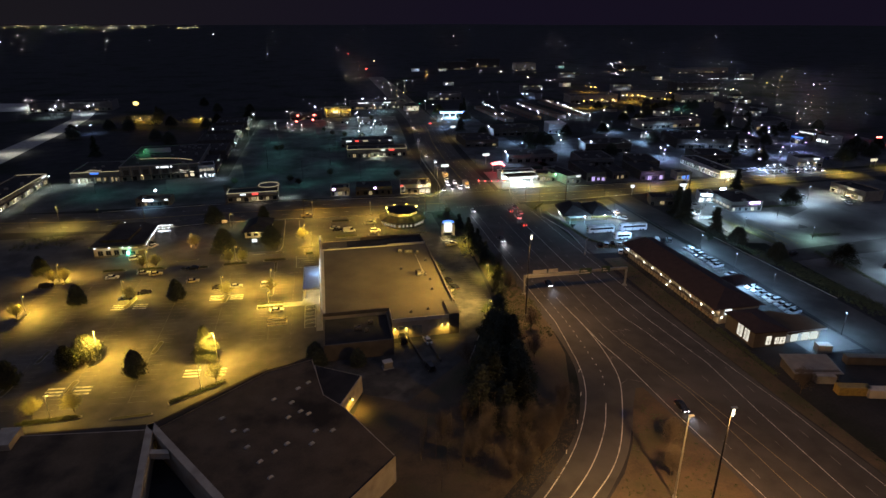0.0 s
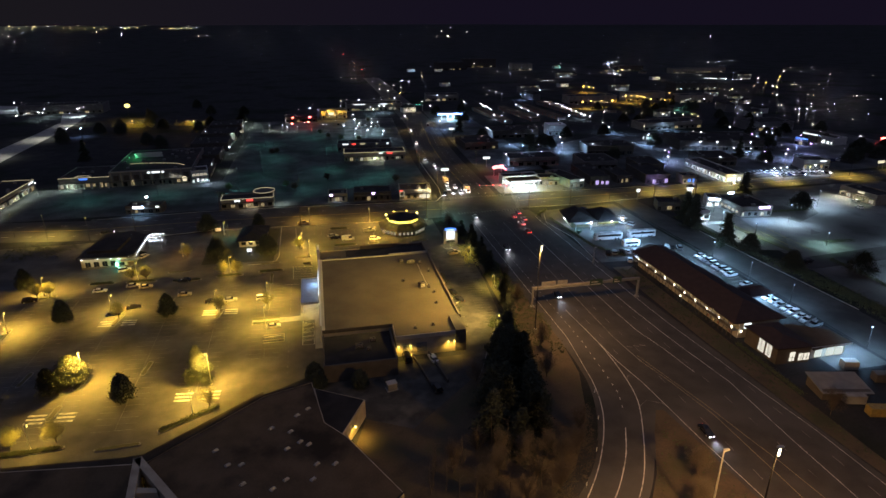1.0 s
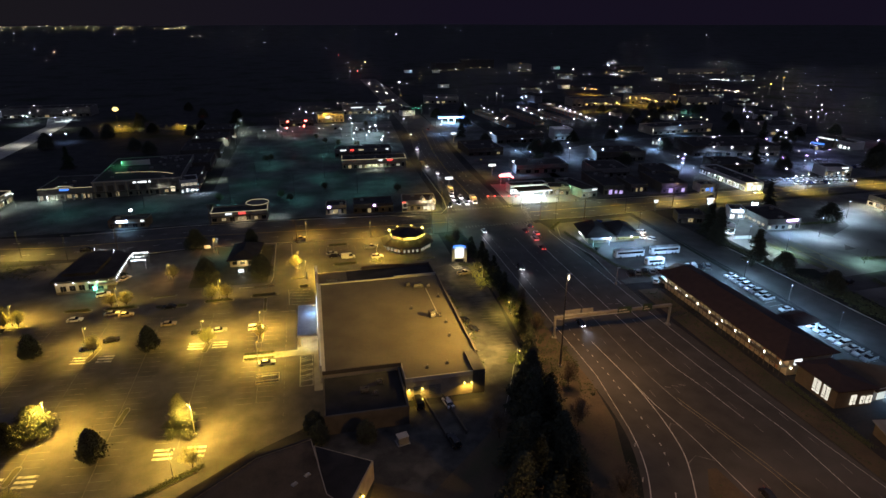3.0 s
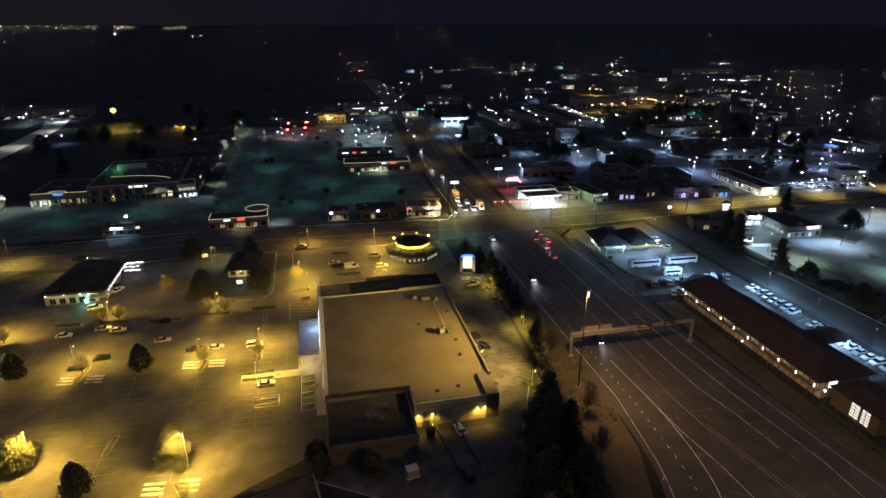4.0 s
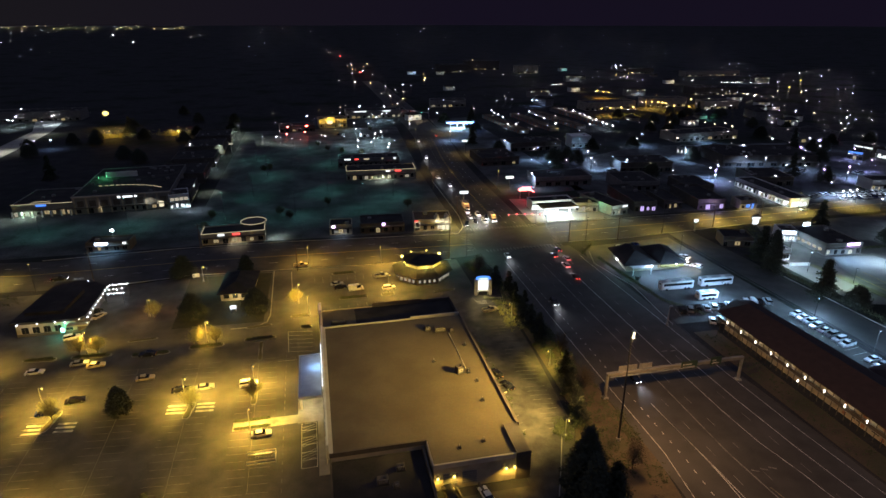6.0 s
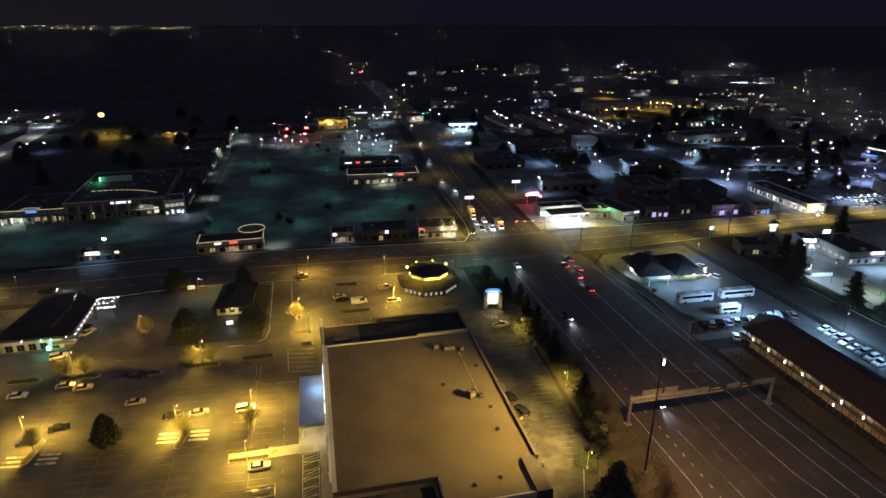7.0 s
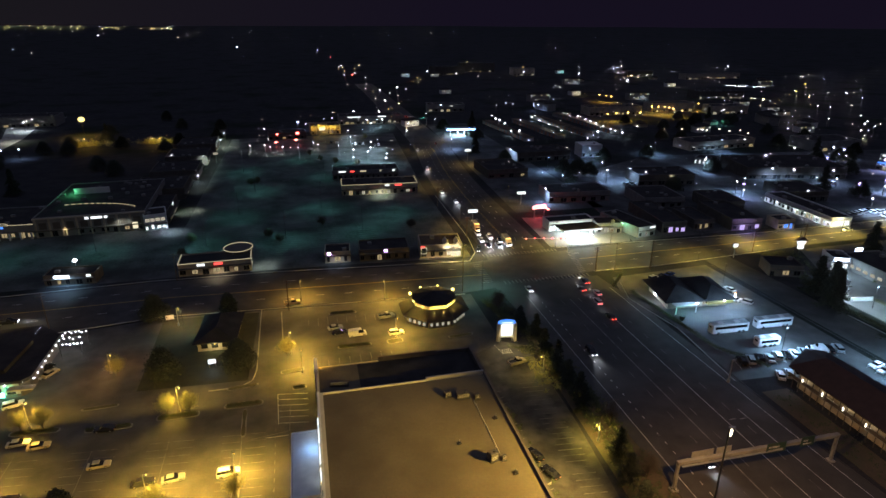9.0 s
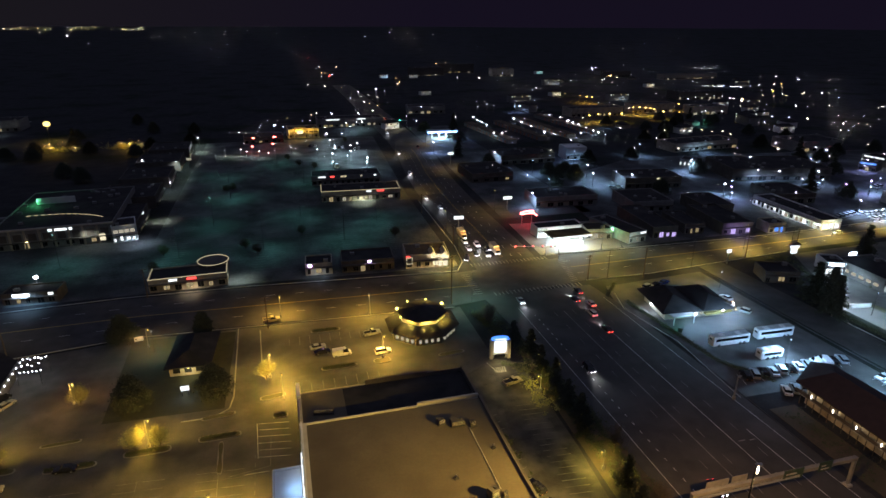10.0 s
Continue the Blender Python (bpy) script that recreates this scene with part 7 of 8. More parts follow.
t = shop("long_market", "long market building with a white-lit arcade wall", 237.1, 328.6, 45, 11, 4.4, -92.5, "white_wall", "roof_dark", 14, "g_shop", (7, 9, 10, 12, 13), ())
for k in range(7):
    light("POINT", -20 + 6.8 * k, -1.0, 2.6, 10 + 7 * k, (0.72, 0.88, 1.0), t, 0.2)
for k in range(3):
    w = box_part("end_window", M["g_sign"], t, 22.52, 22.62, 1.0 + 3.3 * k, 3.2 + 3.3 * k, 0.6, 2.6, "bright end window")
    box_part("mullion", M["dark_steel"], w, 22.62, 22.68, 2.0 + 3.3 * k, 2.15 + 3.3 * k, 0.6, 2.6)
box_part("eave_light", M["g_sign_warm"], t, 8, 22.6, -1.26, -1.21, 2.98, 3.2, "glowing strip along the eave")
box_part("end_eave_light", M["g_sign_warm"], t, 22.62, 22.7, 0.2, 10.8, 3.0, 3.3, "glowing strip along the end eave")
light("POINT", 24.0, 5.0, 2.6, 45, (0.9, 1.0, 0.9), t, 0.2)
shop("bright_front_shop", "low shop with a bright white open front", 261.8, 435.7, 12.7, 12, 3.8, -49, "grey_wall", "roof_dark", 5, "g_sign", None, ())
shop("blue_sign_store", "dark store with a glowing blue sign", 366, 394.5, 10, 12, 5.2, -66, "dark_wall", "roof_dark", 3, "g_shop", (1,), [(0, 8.6, "g_sign_blue")])
shop("white_sign_store", "dark store with a long glowing white sign", 383, 405, 13.5, 12, 6.2, -81, "dark_wall", "roof_dark", 4, "g_shop", (2,), [(-3.4, 6.0, "g_sign"), (3.4, 6.0, "g_sign")])
shop("warehouse", "wide dark warehouse with flat roof", 292, 388, 62, 36, 7, -12, "dark_wall", "roof_dark", 8, "g_room", (), ())
shop("warehouse", "grey warehouse with flat roof", 390, 455, 40, 26, 7, -4, "grey_wall", "roof_dark", 6, "g_purple", (1,), ())
shop("auto_shop", "dark workshop with a bright gable lamp", 205, 392, 34, 20, 6, -8, "dark_wall", "roof_dark", 6, "g_room", (), [(3, 2.4, "g_sign_warm")])
shop("white_tank_shed", "pale round-roofed metal shed", 198, 474, 15, 14, 8, -4, "white_wall", "white_wall", 3, "g_room", (), ())
shop("dim_shop", "dim pale-walled shop behind the fuel station", 140, 372, 34, 18, 5, -4, "grey_wall", "roof_dark", 6, "g_room", (), ())
shop("dim_shop", "dark low shop beside others", 178, 352, 22, 24, 5, -6, "grey_wall", "roof_dark", 5, "g_room", (), ())
shop("dim_shop", "dark low shop beside others", 206, 338, 16, 22, 5, -6, "dark_wall", "roof_dark", 4, "g_room", (), ())
shop("dim_shop", "dark low shop with a lit corner", 260, 345, 22, 24, 5, -10, "dark_wall", "roof_dark", 4, "g_shop", (0,), ())
# far landmarks
t = shop("yellow_shop", "tan shop with a tall entrance washed in yellow light", 17.5, 608, 25, 18, 7.0, 4, "stucco", "roof_brown", 6, "g_room", (1, 4), ())
box_part("entrance_block", M["stucco"], t, -7.2, 1.6, -1.6, -0.1, 0, 9.2, "tan raised entrance block")
box_part("entrance_sign", M["g_sign_warm"], t, -5.4, -0.6, -1.72, -1.6, 3.6, 6.2, "bright framed entrance glazing")
for k in range(7):
    box_part("pilaster", M["trim"], t, -12.2 + 4.0 * k, -11.5 + 4.0 * k, -0.5, -0.12, 0, 6.8)
box_part("band", M["dark_wall"], t, 2.0, 12.4, -0.3, -0.12, 4.2, 5.0, "dark band above the windows")
for x, w in ((7.0, 40), (12.5, 70), (16.5, 40), (22.5, 55), (28.5, 40)):
    light("POINT", x, 605.0, 6.4, w, SODIUM, None, 0.5, name="flood_light")
t = thing("fuel_canopy", "wide blue-lit fuel station canopy", "fuel station", 129, 578, 0.02, -4)
box_part("roof", M["white_wall"], t, -13, 13, -5, 5, 5.2, 6.2)
box_part("fascia", M["g_blue"], t, -13.1, 13.1, -5.15, -5.0, 5.2, 6.3, "glowing blue fascia")
box_part("soffit", M["g_canopy"], t, -12.6, 12.6, -4.6, 4.6, 5.1, 5.2, "glowing white soffit")
for x in (-9, -3, 3, 9):
    box_part("column", M["white_wall"], t, x - 0.3, x + 0.3, -0.3, 0.3, 0, 5.1)
light("AREA", 0, 0, 4.9, 1500, (0.4, 0.75, 1.0), t, 9.0)
for i, (x, d) in enumerate(((176, 95), (206, 92), (234, 108), (262, 110))):
    t = thing("storage_row", "long low grey storage block with dark roof", "storage building", x, 540 + 6 * i, 0.02, 4)
    box_part("wall", M["grey_wall"], t, -4, 4, 0, d, 0, 3)
    box_part("roof", M["roof_brown"], t, -4.2, 4.2, -0.2, d + 0.2, 3, 3.3)
    for k in range(12):
        box_part("roller_door", M["red_wall"], t, -4.05, -4.0, 3 + 7.4 * k, 6 + 7.4 * k, 0.1, 2.5)
shop("market_building", "low shop row with white signs", 62, 655, 60, 20, 7, 0, "grey_wall", "roof_dark", 12, "g_shop", (1, 2, 4, 5, 6, 9, 10), [(-16, 12, "g_sign"), (10, 8, "g_sign")])
t = shop("red_lit_shop", "dark shop with red neon signs", -14, 590, 30, 14, 5, 4, "dark_wall", "roof_dark", 6, "g_room", (2,), [(-8, 1.8, "g_red"), (8, 2.4, "g_red")])
for i, (x, y, w, d, h) in enumerate(((318, 660, 60, 20, 8), (390, 668, 50, 18, 9), (270, 1190, 60, 30, 14), (340, 1250, 70, 30, 16), (400, 1150, 40, 30, 12), (520, 760, 60, 30, 9), (600, 1090, 50, 20, 9), (700, 1020, 110, 20, 8), (440, 640, 40, 20, 8), (150, 720, 40, 20, 7), (-260, 700, 80, 24, 9), (310, 480, 60, 20, 6), (160, 470, 40, 22, 6), (120, 430, 26, 30, 5))):
    rr = random.Random(300 + i)
    shop("commercial_building", "dim commercial building with scattered lit windows", x, y, w, d, h, rr.uniform(-8, 8), rr.choice(("grey_wall", "stucco", "dark_wall")), "roof_dark", max(4, w // 6), "g_shop" if y > 600 else "g_room", tuple(k for k in range(w // 6) if rr.random() < (0.45 if y > 600 else 0.15)), ())

# the strung-light restaurant beside the lot
t = thing("string_light_restaurant", "low dark restaurant with bulbs strung along its eaves", "restaurant", 0, 0, 0.02)
bm = bmesh.new()
prism(bm, [(-92.6, 241.2), (-75.6, 240.8), (-74.2, 243), (-74.6, 263), (-81.4, 270), (-90.2, 269.6)], 0, 4.2)
part("wall", bm, M["dark_wall"], t)
bm = bmesh.new()
prism(bm, [(-93.5, 240.4), (-74.8, 240.0), (-73.0, 242), (-73.5, 264), (-80.6, 271), (-91, 270.5)], 4.2, 5.0)
part("roof", bm, M["roof_dark"], t)
bm = bmesh.new()
prism(bm, [(-91, 245), (-80, 244.5), (-79, 260), (-83, 266), (-89.4, 266)], 5.0, 6.0)
part("raised_roof", bm, M["roof_dark"], t)
box_part("porch", M["stucco"], t, -77.6, -71.6, 238.0, 240.0, 3.2, 3.6, "cream porch beam")
box_part("front_panel", M["stucco"], t, -92.2, -75.8, 240.7, 241.15, 0.1, 4.1, "cream front wall under the eaves")
for k in range(5):
    w = box_part("front_window", M["glass"], t, -90.8 + 3.0 * k, -88.9 + 3.0 * k, 240.62, 240.7, 1.0, 3.0, "dark front window")
    box_part("window_frame", M["dark_wall"], w, -89.9 + 3.0 * k, -89.8 + 3.0 * k, 240.57, 240.62, 1.0, 3.0)
box_part("wainscot", M["dark_wall"], t, -92.3, -75.7, 240.6, 240.7, 0.05, 0.9, "dark base panel")
for x, y, z in [(-72.4 - 0.09 * k, 241.4 + 2.8 * k, 4.5) for k in range(9)] + [(-73.0 + 0.9 * k, 265.6 + 0.5 * math.sin(2.2 * k), 4.4) for k in range(7)] + [(-71.8 + 0.95 * k, 259.4 + 0.3 * math.sin(3 * k), 3.8) for k in range(6)] + [(-72.4 + 1.3 * k, 262.5 + 0.6 * math.sin(2.4 * k), 4.1) for k in range(4)] + [(-80.7, 266.0, 4.9), (-80.7, 267.8, 4.9), (-80.8, 269.6, 4.9), (-72.2, 239.3, 3.5), (-74.6, 240.4, 4.3), (-78.3, 239.6, 4.3), (-81.1, 240.0, 4.3), (-86.0, 240.1, 4.3), (-91.5, 240.1, 4.3)]:
    bm = bmesh.new()
    ball(bm, x, y, z, 0.14, 8, 5)
    part("bulb", bm, M["g_white"], t, "glowing warm white bulb")
for x, y in ((-72.4, 246), (-72.6, 256), (-70.4, 262), (-80, 239.4), (-89, 239.6)):
    light("POINT", x + 0.8, y - 0.9, 3.4, 7, (1.0, 0.9, 0.65), t, 0.2)
box_part("doorway", M["g_green"], t, -79.6, -78.6, 238.9, 239.0, 1.4, 2.6, "small green lit sign")
light("POINT", -79.0, 237.8, 1.8, 20, (0.2, 1.0, 0.8), t, 0.2)

# open patio frame under the strung bulbs
t = thing("patio_pergola", "slim dark patio frame hung with bulbs", "pergola", 0, 0, 0.02)
for x in (-72.6, -67.3):
    for y in (259.2, 265.8):
        box_part("post", M["dark_steel"], t, x - 0.07, x + 0.07, y - 0.07, y + 0.07, 0, 4.6)
for y in (259.2, 262.5, 265.8):
    box_part("beam", M["dark_steel"], t, -72.8, -67.1, y - 0.05, y + 0.05, 4.6, 4.75)
for x in (-72.6, -67.3):
    box_part("side_beam", M["dark_steel"], t, x - 0.05, x + 0.05, 259.3, 265.7, 4.48, 4.6)
# small bank house
t = thing("small_office", "small dark-roofed office with one porch lamp", "office", -30, 262, 0.02, -3)
box_part("wall", M["stucco"], t, -5, 5, -8.5, 8.5, 0, 3.0)
bm = bmesh.new()
hip_roof(bm, [(-6, -9.6), (6, -9.6), (6, 9.6), (-6, 9.6)], [(0, -4.5), (0, 4.5)], 3.1, 5.6)
part("roof", bm, M["roof_dark"], t)
for k in range(3):
    box_part("window", M["glass"], t, -4 + 2.9 * k, -2.2 + 2.9 * k, -8.56, -8.48, 0.9, 2.3)
bm = bmesh.new()
ball(bm, 0, -9.0, 2.6, 0.3, 8, 5)
part("porch_lamp", bm, M["g_sodium"], t, "glowing porch lamp")
light("POINT", 0, -9.8, 2.5, 26, (1.0, 0.88, 0.45), t, 0.2)
t = thing("white_yard_sign", "small white panel sign standing on the lawn edge", "sign", -46.8, 275.2, 0.02, 10)
for x in (-0.9, 0.7):
    box_part("post", M["dark_steel"], t, x, x + 0.2, -0.05, 0.15, 0, 0.8)
box_part("panel", M["white_wall"], t, -1.2, 1.2, -0.1, 0.2, 0.8, 2.2)
t = thing("lit_monument_sign", "small bright white monument sign on posts", "sign", -30.2, 243.5, 0.02)
for x in (-0.9, 0.7):
    box_part("post", M["dark_steel"], t, x, x + 0.2, 0, 0.2, 0, 1.5)
box_part("face", M["g_sign"], t, -1.0, 1.0, -0.05, 0.25, 1.6, 2.8)
light("POINT", -30, 242.0, 2.2, 14, WHITE, None, 0.3, name="sign_light")

# east side: signs, shops and yard
for x, y, h, w, mt in ((166.2, 283.5, 6, 2.0, "g_sign"), (211, 268.5, 6, 3.2, "g_cool"), (107.6, 374, 7, 4.5, "g_sign"), (75, 352, 6, 4.5, "g_sign"), (108.4, 482, 8, 4.0, "g_sign"), (-60, 512, 7, 3.0, "g_shop")):
    t = thing("lit_box_sign", "bright lit box sign on a steel post", "sign", x, y, 0.02, -6)
    box_part("post", M["steel"], t, -0.15, 0.15, -0.15, 0.15, 0, h - 1.5)
    box_part("cabinet", M["dark_steel"], t, -w / 2 - 0.1, w / 2 + 0.1, -0.2, 0.2, h - 1.6, h + 0.1)
    box_part("face", M[mt], t, -w / 2, w / 2, -0.26, -0.2, h - 1.5, h, "glowing white face")
t = thing("gabled_pole_sign", "white lit pole sign under a small dark gable", "sign", 194.9, 280.3, 0.02, -12)
box_part("post", M["dark_steel"], t, -0.2, 0.2, -0.2, 0.2, 0, 3.0)
box_part("lower_face", M["g_sign"], t, -1.2, 1.2, -0.3, 0.3, 2.6, 4.8, "glowing lower sign face")
box_part("upper_face", M["g_sign"], t, -1.8, 1.8, -0.3, 0.3, 5.0, 6.2, "glowing upper sign face")
bm = bmesh.new()
v = [bm.verts.new(p) for p in ((-2.6, -0.8, 6.25), (2.6, -0.8, 6.25), (0, -0.8, 8.0), (-2.6, 0.8, 6.25), (2.6, 0.8, 6.25), (0, 0.8, 8.0))]
for f in ((0, 1, 2), (5, 4, 3), (0, 2, 5, 3), (2, 1, 4, 5), (1, 0, 3, 4)):
    bm.faces.new([v[i] for i in f])
part("gable", bm, M["dark_wall"], t, "small dark gable roof")
shop("tyre_shop", "small white shop with bright open front", 197.8, 263.2, 7, 9, 4.5, -24, "white_wall", "roof_dark", 2, "g_sign", None, [(0, 5, "g_cool")])
t = shop("motor_shop", "pale glazed showroom with dark flat roof", 208.6, 245.2, 16.5, 22, 4.6, -4, "grey_wall", "roof_dark", 5, "g_window", (0, 3), [(4, 5.5, "g_purple")])
for k in range(6):
    box_part("side_window", M["g_shop"], t, -8.36, -8.28, 2 + 3.2 * k, 4.0 + 3.2 * k, 1.3, 2.4, "lit side window")
shop("white_shed", "small white shed on a pale yard", 178.9, 245.0, 7.5, 5, 4.2, -4, "white_wall", "white_wall", 2, "g_room", (), ())
t = thing("yard_wall", "low white yard wall", "wall", 182, 238.5, 0.02, -8)
box_part("panel", M["white_wall"], t, -4, 4, -0.15, 0.15, 0, 1.4)
box_part("coping", M["concrete"], t, -4.1, 4.1, -0.22, 0.22, 1.4, 1.48)
shop("grey_house", "dark low house beside trees", 172, 262, 12, 10, 4, -20, "dark_wall", "roof_dark", 3, "g_room", (1,), ())
slab("pavement_forecourt", [(199, 244), (220, 241.5), (224, 227), (210, 212), (193, 220)], 0.035, M["worn_lot"], "pale worn showroom forecourt", "forecourt")
lines("side_lane_edge", [[(200.9, 228), (200.4, 214), (199.7, 199.5)], [(195.0, 226), (194.6, 200)]], 0.35, M["yellow_paint"], "yellow kerb lines of a side lane", 0.07)
slab("pavement_east_yard", [(186, 199), (186, 242), (330, 246), (330, 222), (226, 204)], 0.012, M["asphalt"], "dim asphalt yard behind the showroom", "yard")
slab("pavement_side_yard", [(175.5, 242), (186, 240), (189, 202), (176, 206)], 0.035, M["worn_lot"], "pale worn yard beside trees", "yard")
slab("grass_strip_yard", [(186.2, 240), (189.2, 238), (192.4, 202), (189.4, 201)], 0.06, M["grass"], "narrow winter grass strip", "grass")
slab("road_side_street", [(160, 181), (226, 185), (420, 206), (420, 220), (240, 198), (160, 191)], 0.045, M["old_road"], "dim asphalt side street", "road")
slab("pavement_back_lot", [(243, 243), (272, 233), (300, 260), (262, 281)], 0.03, M["worn_lot"], "pale worn back lot", "parking lot")
shop("back_lot_shop", "cream shop with lit front on a back lot", 280.5, 258.5, 22, 12, 5, -88, "stucco", "roof_dark", 5, "g_shop", (1, 2, 4), [(2, 4, "g_sign_warm")])
front_light(276.5, 256, 4.4, 240, (0.95, 0.9, 0.62))
front_light(276.5, 265, 4.4, 240, (0.95, 0.9, 0.62))
# spot without a fixture, added to boost the white shed's wall
front_light(179.5, 241.5, 3.9, 260, (0.7, 0.88, 1.0))
light("SPOT", 262, 262, 7, 500, WHITE, None, 0.3, 150, 0.7, "lot_light")
light("SPOT", 206, 238, 6, 420, COOL, None, 0.3, 150, 0.7, "forecourt_light")
# greenish fill without a lamp, added so the grass strip looks lit
light("SPOT", 184, 222, 6, 360, (0.72, 0.95, 0.78), None, 0.3, 150, 0.7, "yard_fill")
shop("car_dealer", "pale dealer building behind bright lamps", 314.7, 323.5, 17, 12, 5.5, -10, "white_wall", "roof_dark", 5, "g_shop", (0, 1, 3), [(4, 4, "g_sign")])
for i in range(26):
    park(rnd.choice(kinds[:4]), rnd.choice(cols), 276 + 3.2 * (i % 13), 313.5 + 7.5 * (i // 13) - 0.1 * (i % 13), 86)
for x, y in ((271.5, 311), (276.6, 311.5), (281.5, 312), (302, 312), (309.5, 314), (290, 322)):
    light("SPOT", x, y, 5.5, 380, WHITE, None, 0.3, 150, 0.7, "dealer_light")
lamps("dealer lamp glowing bright white", 0, WHITE, 6, "g_white", 0.36, [(271.5, 310), (276.6, 310.5), (281.5, 311), (302, 311), (309.5, 313), (278.2, 293), (295, 292.5), (260, 346), (227, 354.5), (287.6, 369), (298, 365), (299.7, 352), (309, 344.5), (414.7, 390), (357, 416), (356, 421), (366.7, 376)])
t = shop("long_lit_hall", "long hall with a glowing white front", 388, 402, 30, 12, 5, -86, "white_wall", "roof_dark", 8, "g_sign", None, ())
for x, y, mt in ((356.5, 316, "g_sign_warm"), (430, 383, "g_red")):
    t = thing("roadside_sign", "glowing coloured roadside sign on posts", "sign", x, y, 0.02)
    for sx in (-1.8, 1.6):
        box_part("post", M["steel"], t, sx, sx + 0.2, -0.1, 0.1, 0, 3.6)
    box_part("face", M[mt], t, -2.4, 2.4, -0.2, 0.2, 3.5, 5.2)
# far west: curving road, yard and a shop row
slab("road_west", [(-214, 300), (-213, 440), (-216, 500), (-219, 572), (-224, 640), (-238, 712), (-262, 706), (-240, 640), (-236, 572), (-235, 486), (-236, 300)], 0.03, M["concrete"], "pale concrete road curving away", "road")
slab("pavement_west_yard", [(-380, 712), (-238, 712), (-230, 760), (-380, 790)], 0.03, M["concrete"], "pale lit yard far off", "yard")
for y in (470, 545, 620):
    light("SPOT", -222, y, 10, 420, (0.95, 0.95, 0.8), None, 0.4, 158, 0.6, "road_light")
# fill spot without a post over the western yard
light("SPOT", -290, 735, 12, 1800, (0.75, 0.9, 1.0), None, 0.4, 158, 0.6, "yard_fill")
t = shop("shop_row", "long shop row with lit walk and white sign", -160.5, 343, 66, 16, 5, 90, "stucco", "roof_dark", 13, "g_shop", (0, 1, 2, 4, 5, 7, 8, 10, 12), [(29, 6, "g_sign")], trim_tube=2)
for y in (318, 334, 350, 366):
    front_light(-157.5, y, 3.6, 120, (0.95, 1.0, 0.8))
# coach lot clutter
t = thing("dumpster", "green metal dumpster at the kerb", "dumpster", 113.4, 240.2, 0.02, 40)
bm = bmesh.new()
v = bx(bm, -1.0, 1.0, -0.7, 0.7, 0.1, 1.3)
for q in v[:4]:
    q.co.y *= 0.8
part("body", bm, M["sign_green"], t)
box_part("lid", M["dark_steel"], t, -1.05, 1.05, -0.75, 0.75, 1.3, 1.38)
for sx in (-0.8, 0.8):
    box_part("skid", M["dark_steel"], t, sx - 0.1, sx + 0.1, -0.5, 0.5, 0, 0.1)
# bare points without fixtures, added to tint the ground and the dumpster
light("POINT", 140.5, 246.5, 1.6, 26, (1.0, 0.45, 0.08), None, 0.2, name="amber_fill")
light("POINT", 113.0, 241.8, 2.2, 12, (0.1, 0.9, 0.5), None, 0.2, name="green_fill")

# sheds and crates south of the motel
t = thing("lean_to_shed", "low shed with a pale sloping metal roof", "shed", 127.5, 112, 0.02, -12)
box_part("wall", M["dark_wall"], t, -6, 6, -3.5, 3.5, 0, 2.6)
bm = bmesh.new()
v = bx(bm, -6.5, 6.5, -4.2, 4.2, 2.7, 2.9)
for q in v:
    q.co.z += q.co.y * 0.12
part("roof", bm, M["grey_wall"], t)
for x, y, w, mt in ((131, 101.5, 8, "yellow_paint"), (137, 99, 7, "trim"), (128, 107.5, 5, "concrete"), (147, 113, 12, "dark_wall"), (140, 121, 4, "trim")):
    t = thing("storage_container", "weathered metal storage container on bare ground", "container", x, y, 0.02, -14)
    box_part("body", M[mt], t, -w / 2, w / 2, -1.2, 1.2, 0.1, 2.4)
    for k in range(int(w * 2)):
        box_part("rib", M[mt], t, -w / 2 + 0.5 * k + 0.1, -w / 2 + 0.5 * k + 0.3, -1.26, -1.2, 0.2, 2.3)
    for s in (-1, 1):
        box_part("skid", M["dark_steel"], t, -w / 2, w / 2, s * 0.8 - 0.1, s * 0.8 + 0.1, 0, 0.1)


# ---- scattered distant lights ----
def distant_lights(name, label, seed, count, region, material, r0, r1):
    """Small lamp globes of houses and streets too far off to tell apart."""
    rr = random.Random(seed)
    verts, faces = [], []
    for _ in range(count):
        x, y = region(rr)
        d = math.hypot(x - 30, y - 150)
        z = rr.uniform(3, 9)
        if d > 2000:
            q = (d - 2000) / 2800
            z += q * q * 66
        r = (r0 + (r1 - r0) * rr.random() ** 2.5) * d / 1000
        i = len(verts)
        verts += [(x + r, y, z), (x - r, y, z), (x, y + r, z), (x, y - r, z), (x, y, z + r), (x, y, z - r)]
        faces += [(i + a, i + b, i + c) for a, b, c in ((0, 2, 4), (2, 1, 4), (1, 3, 4), (3, 0, 4), (2, 0, 5), (1, 2, 5), (3, 1, 5), (0, 3, 5))]
    me = bpy.data.meshes.new(name)
    me.from_pydata(verts, [], faces)
    me.materials.append(material)
    tagged(new(name, me), label, "lights", "", "stuff")


def fan(a0, a1, d0, d1):
    """Random places between two bearings (degrees east of north) and two distances from the store."""
    def pick(rr):
        a, d = radians(rr.uniform(a0, a1)), math.exp(rr.uniform(math.log(d0), math.log(d1)))
        return 0 + d * math.sin(a), 60 + d * math.cos(a)
    return pick


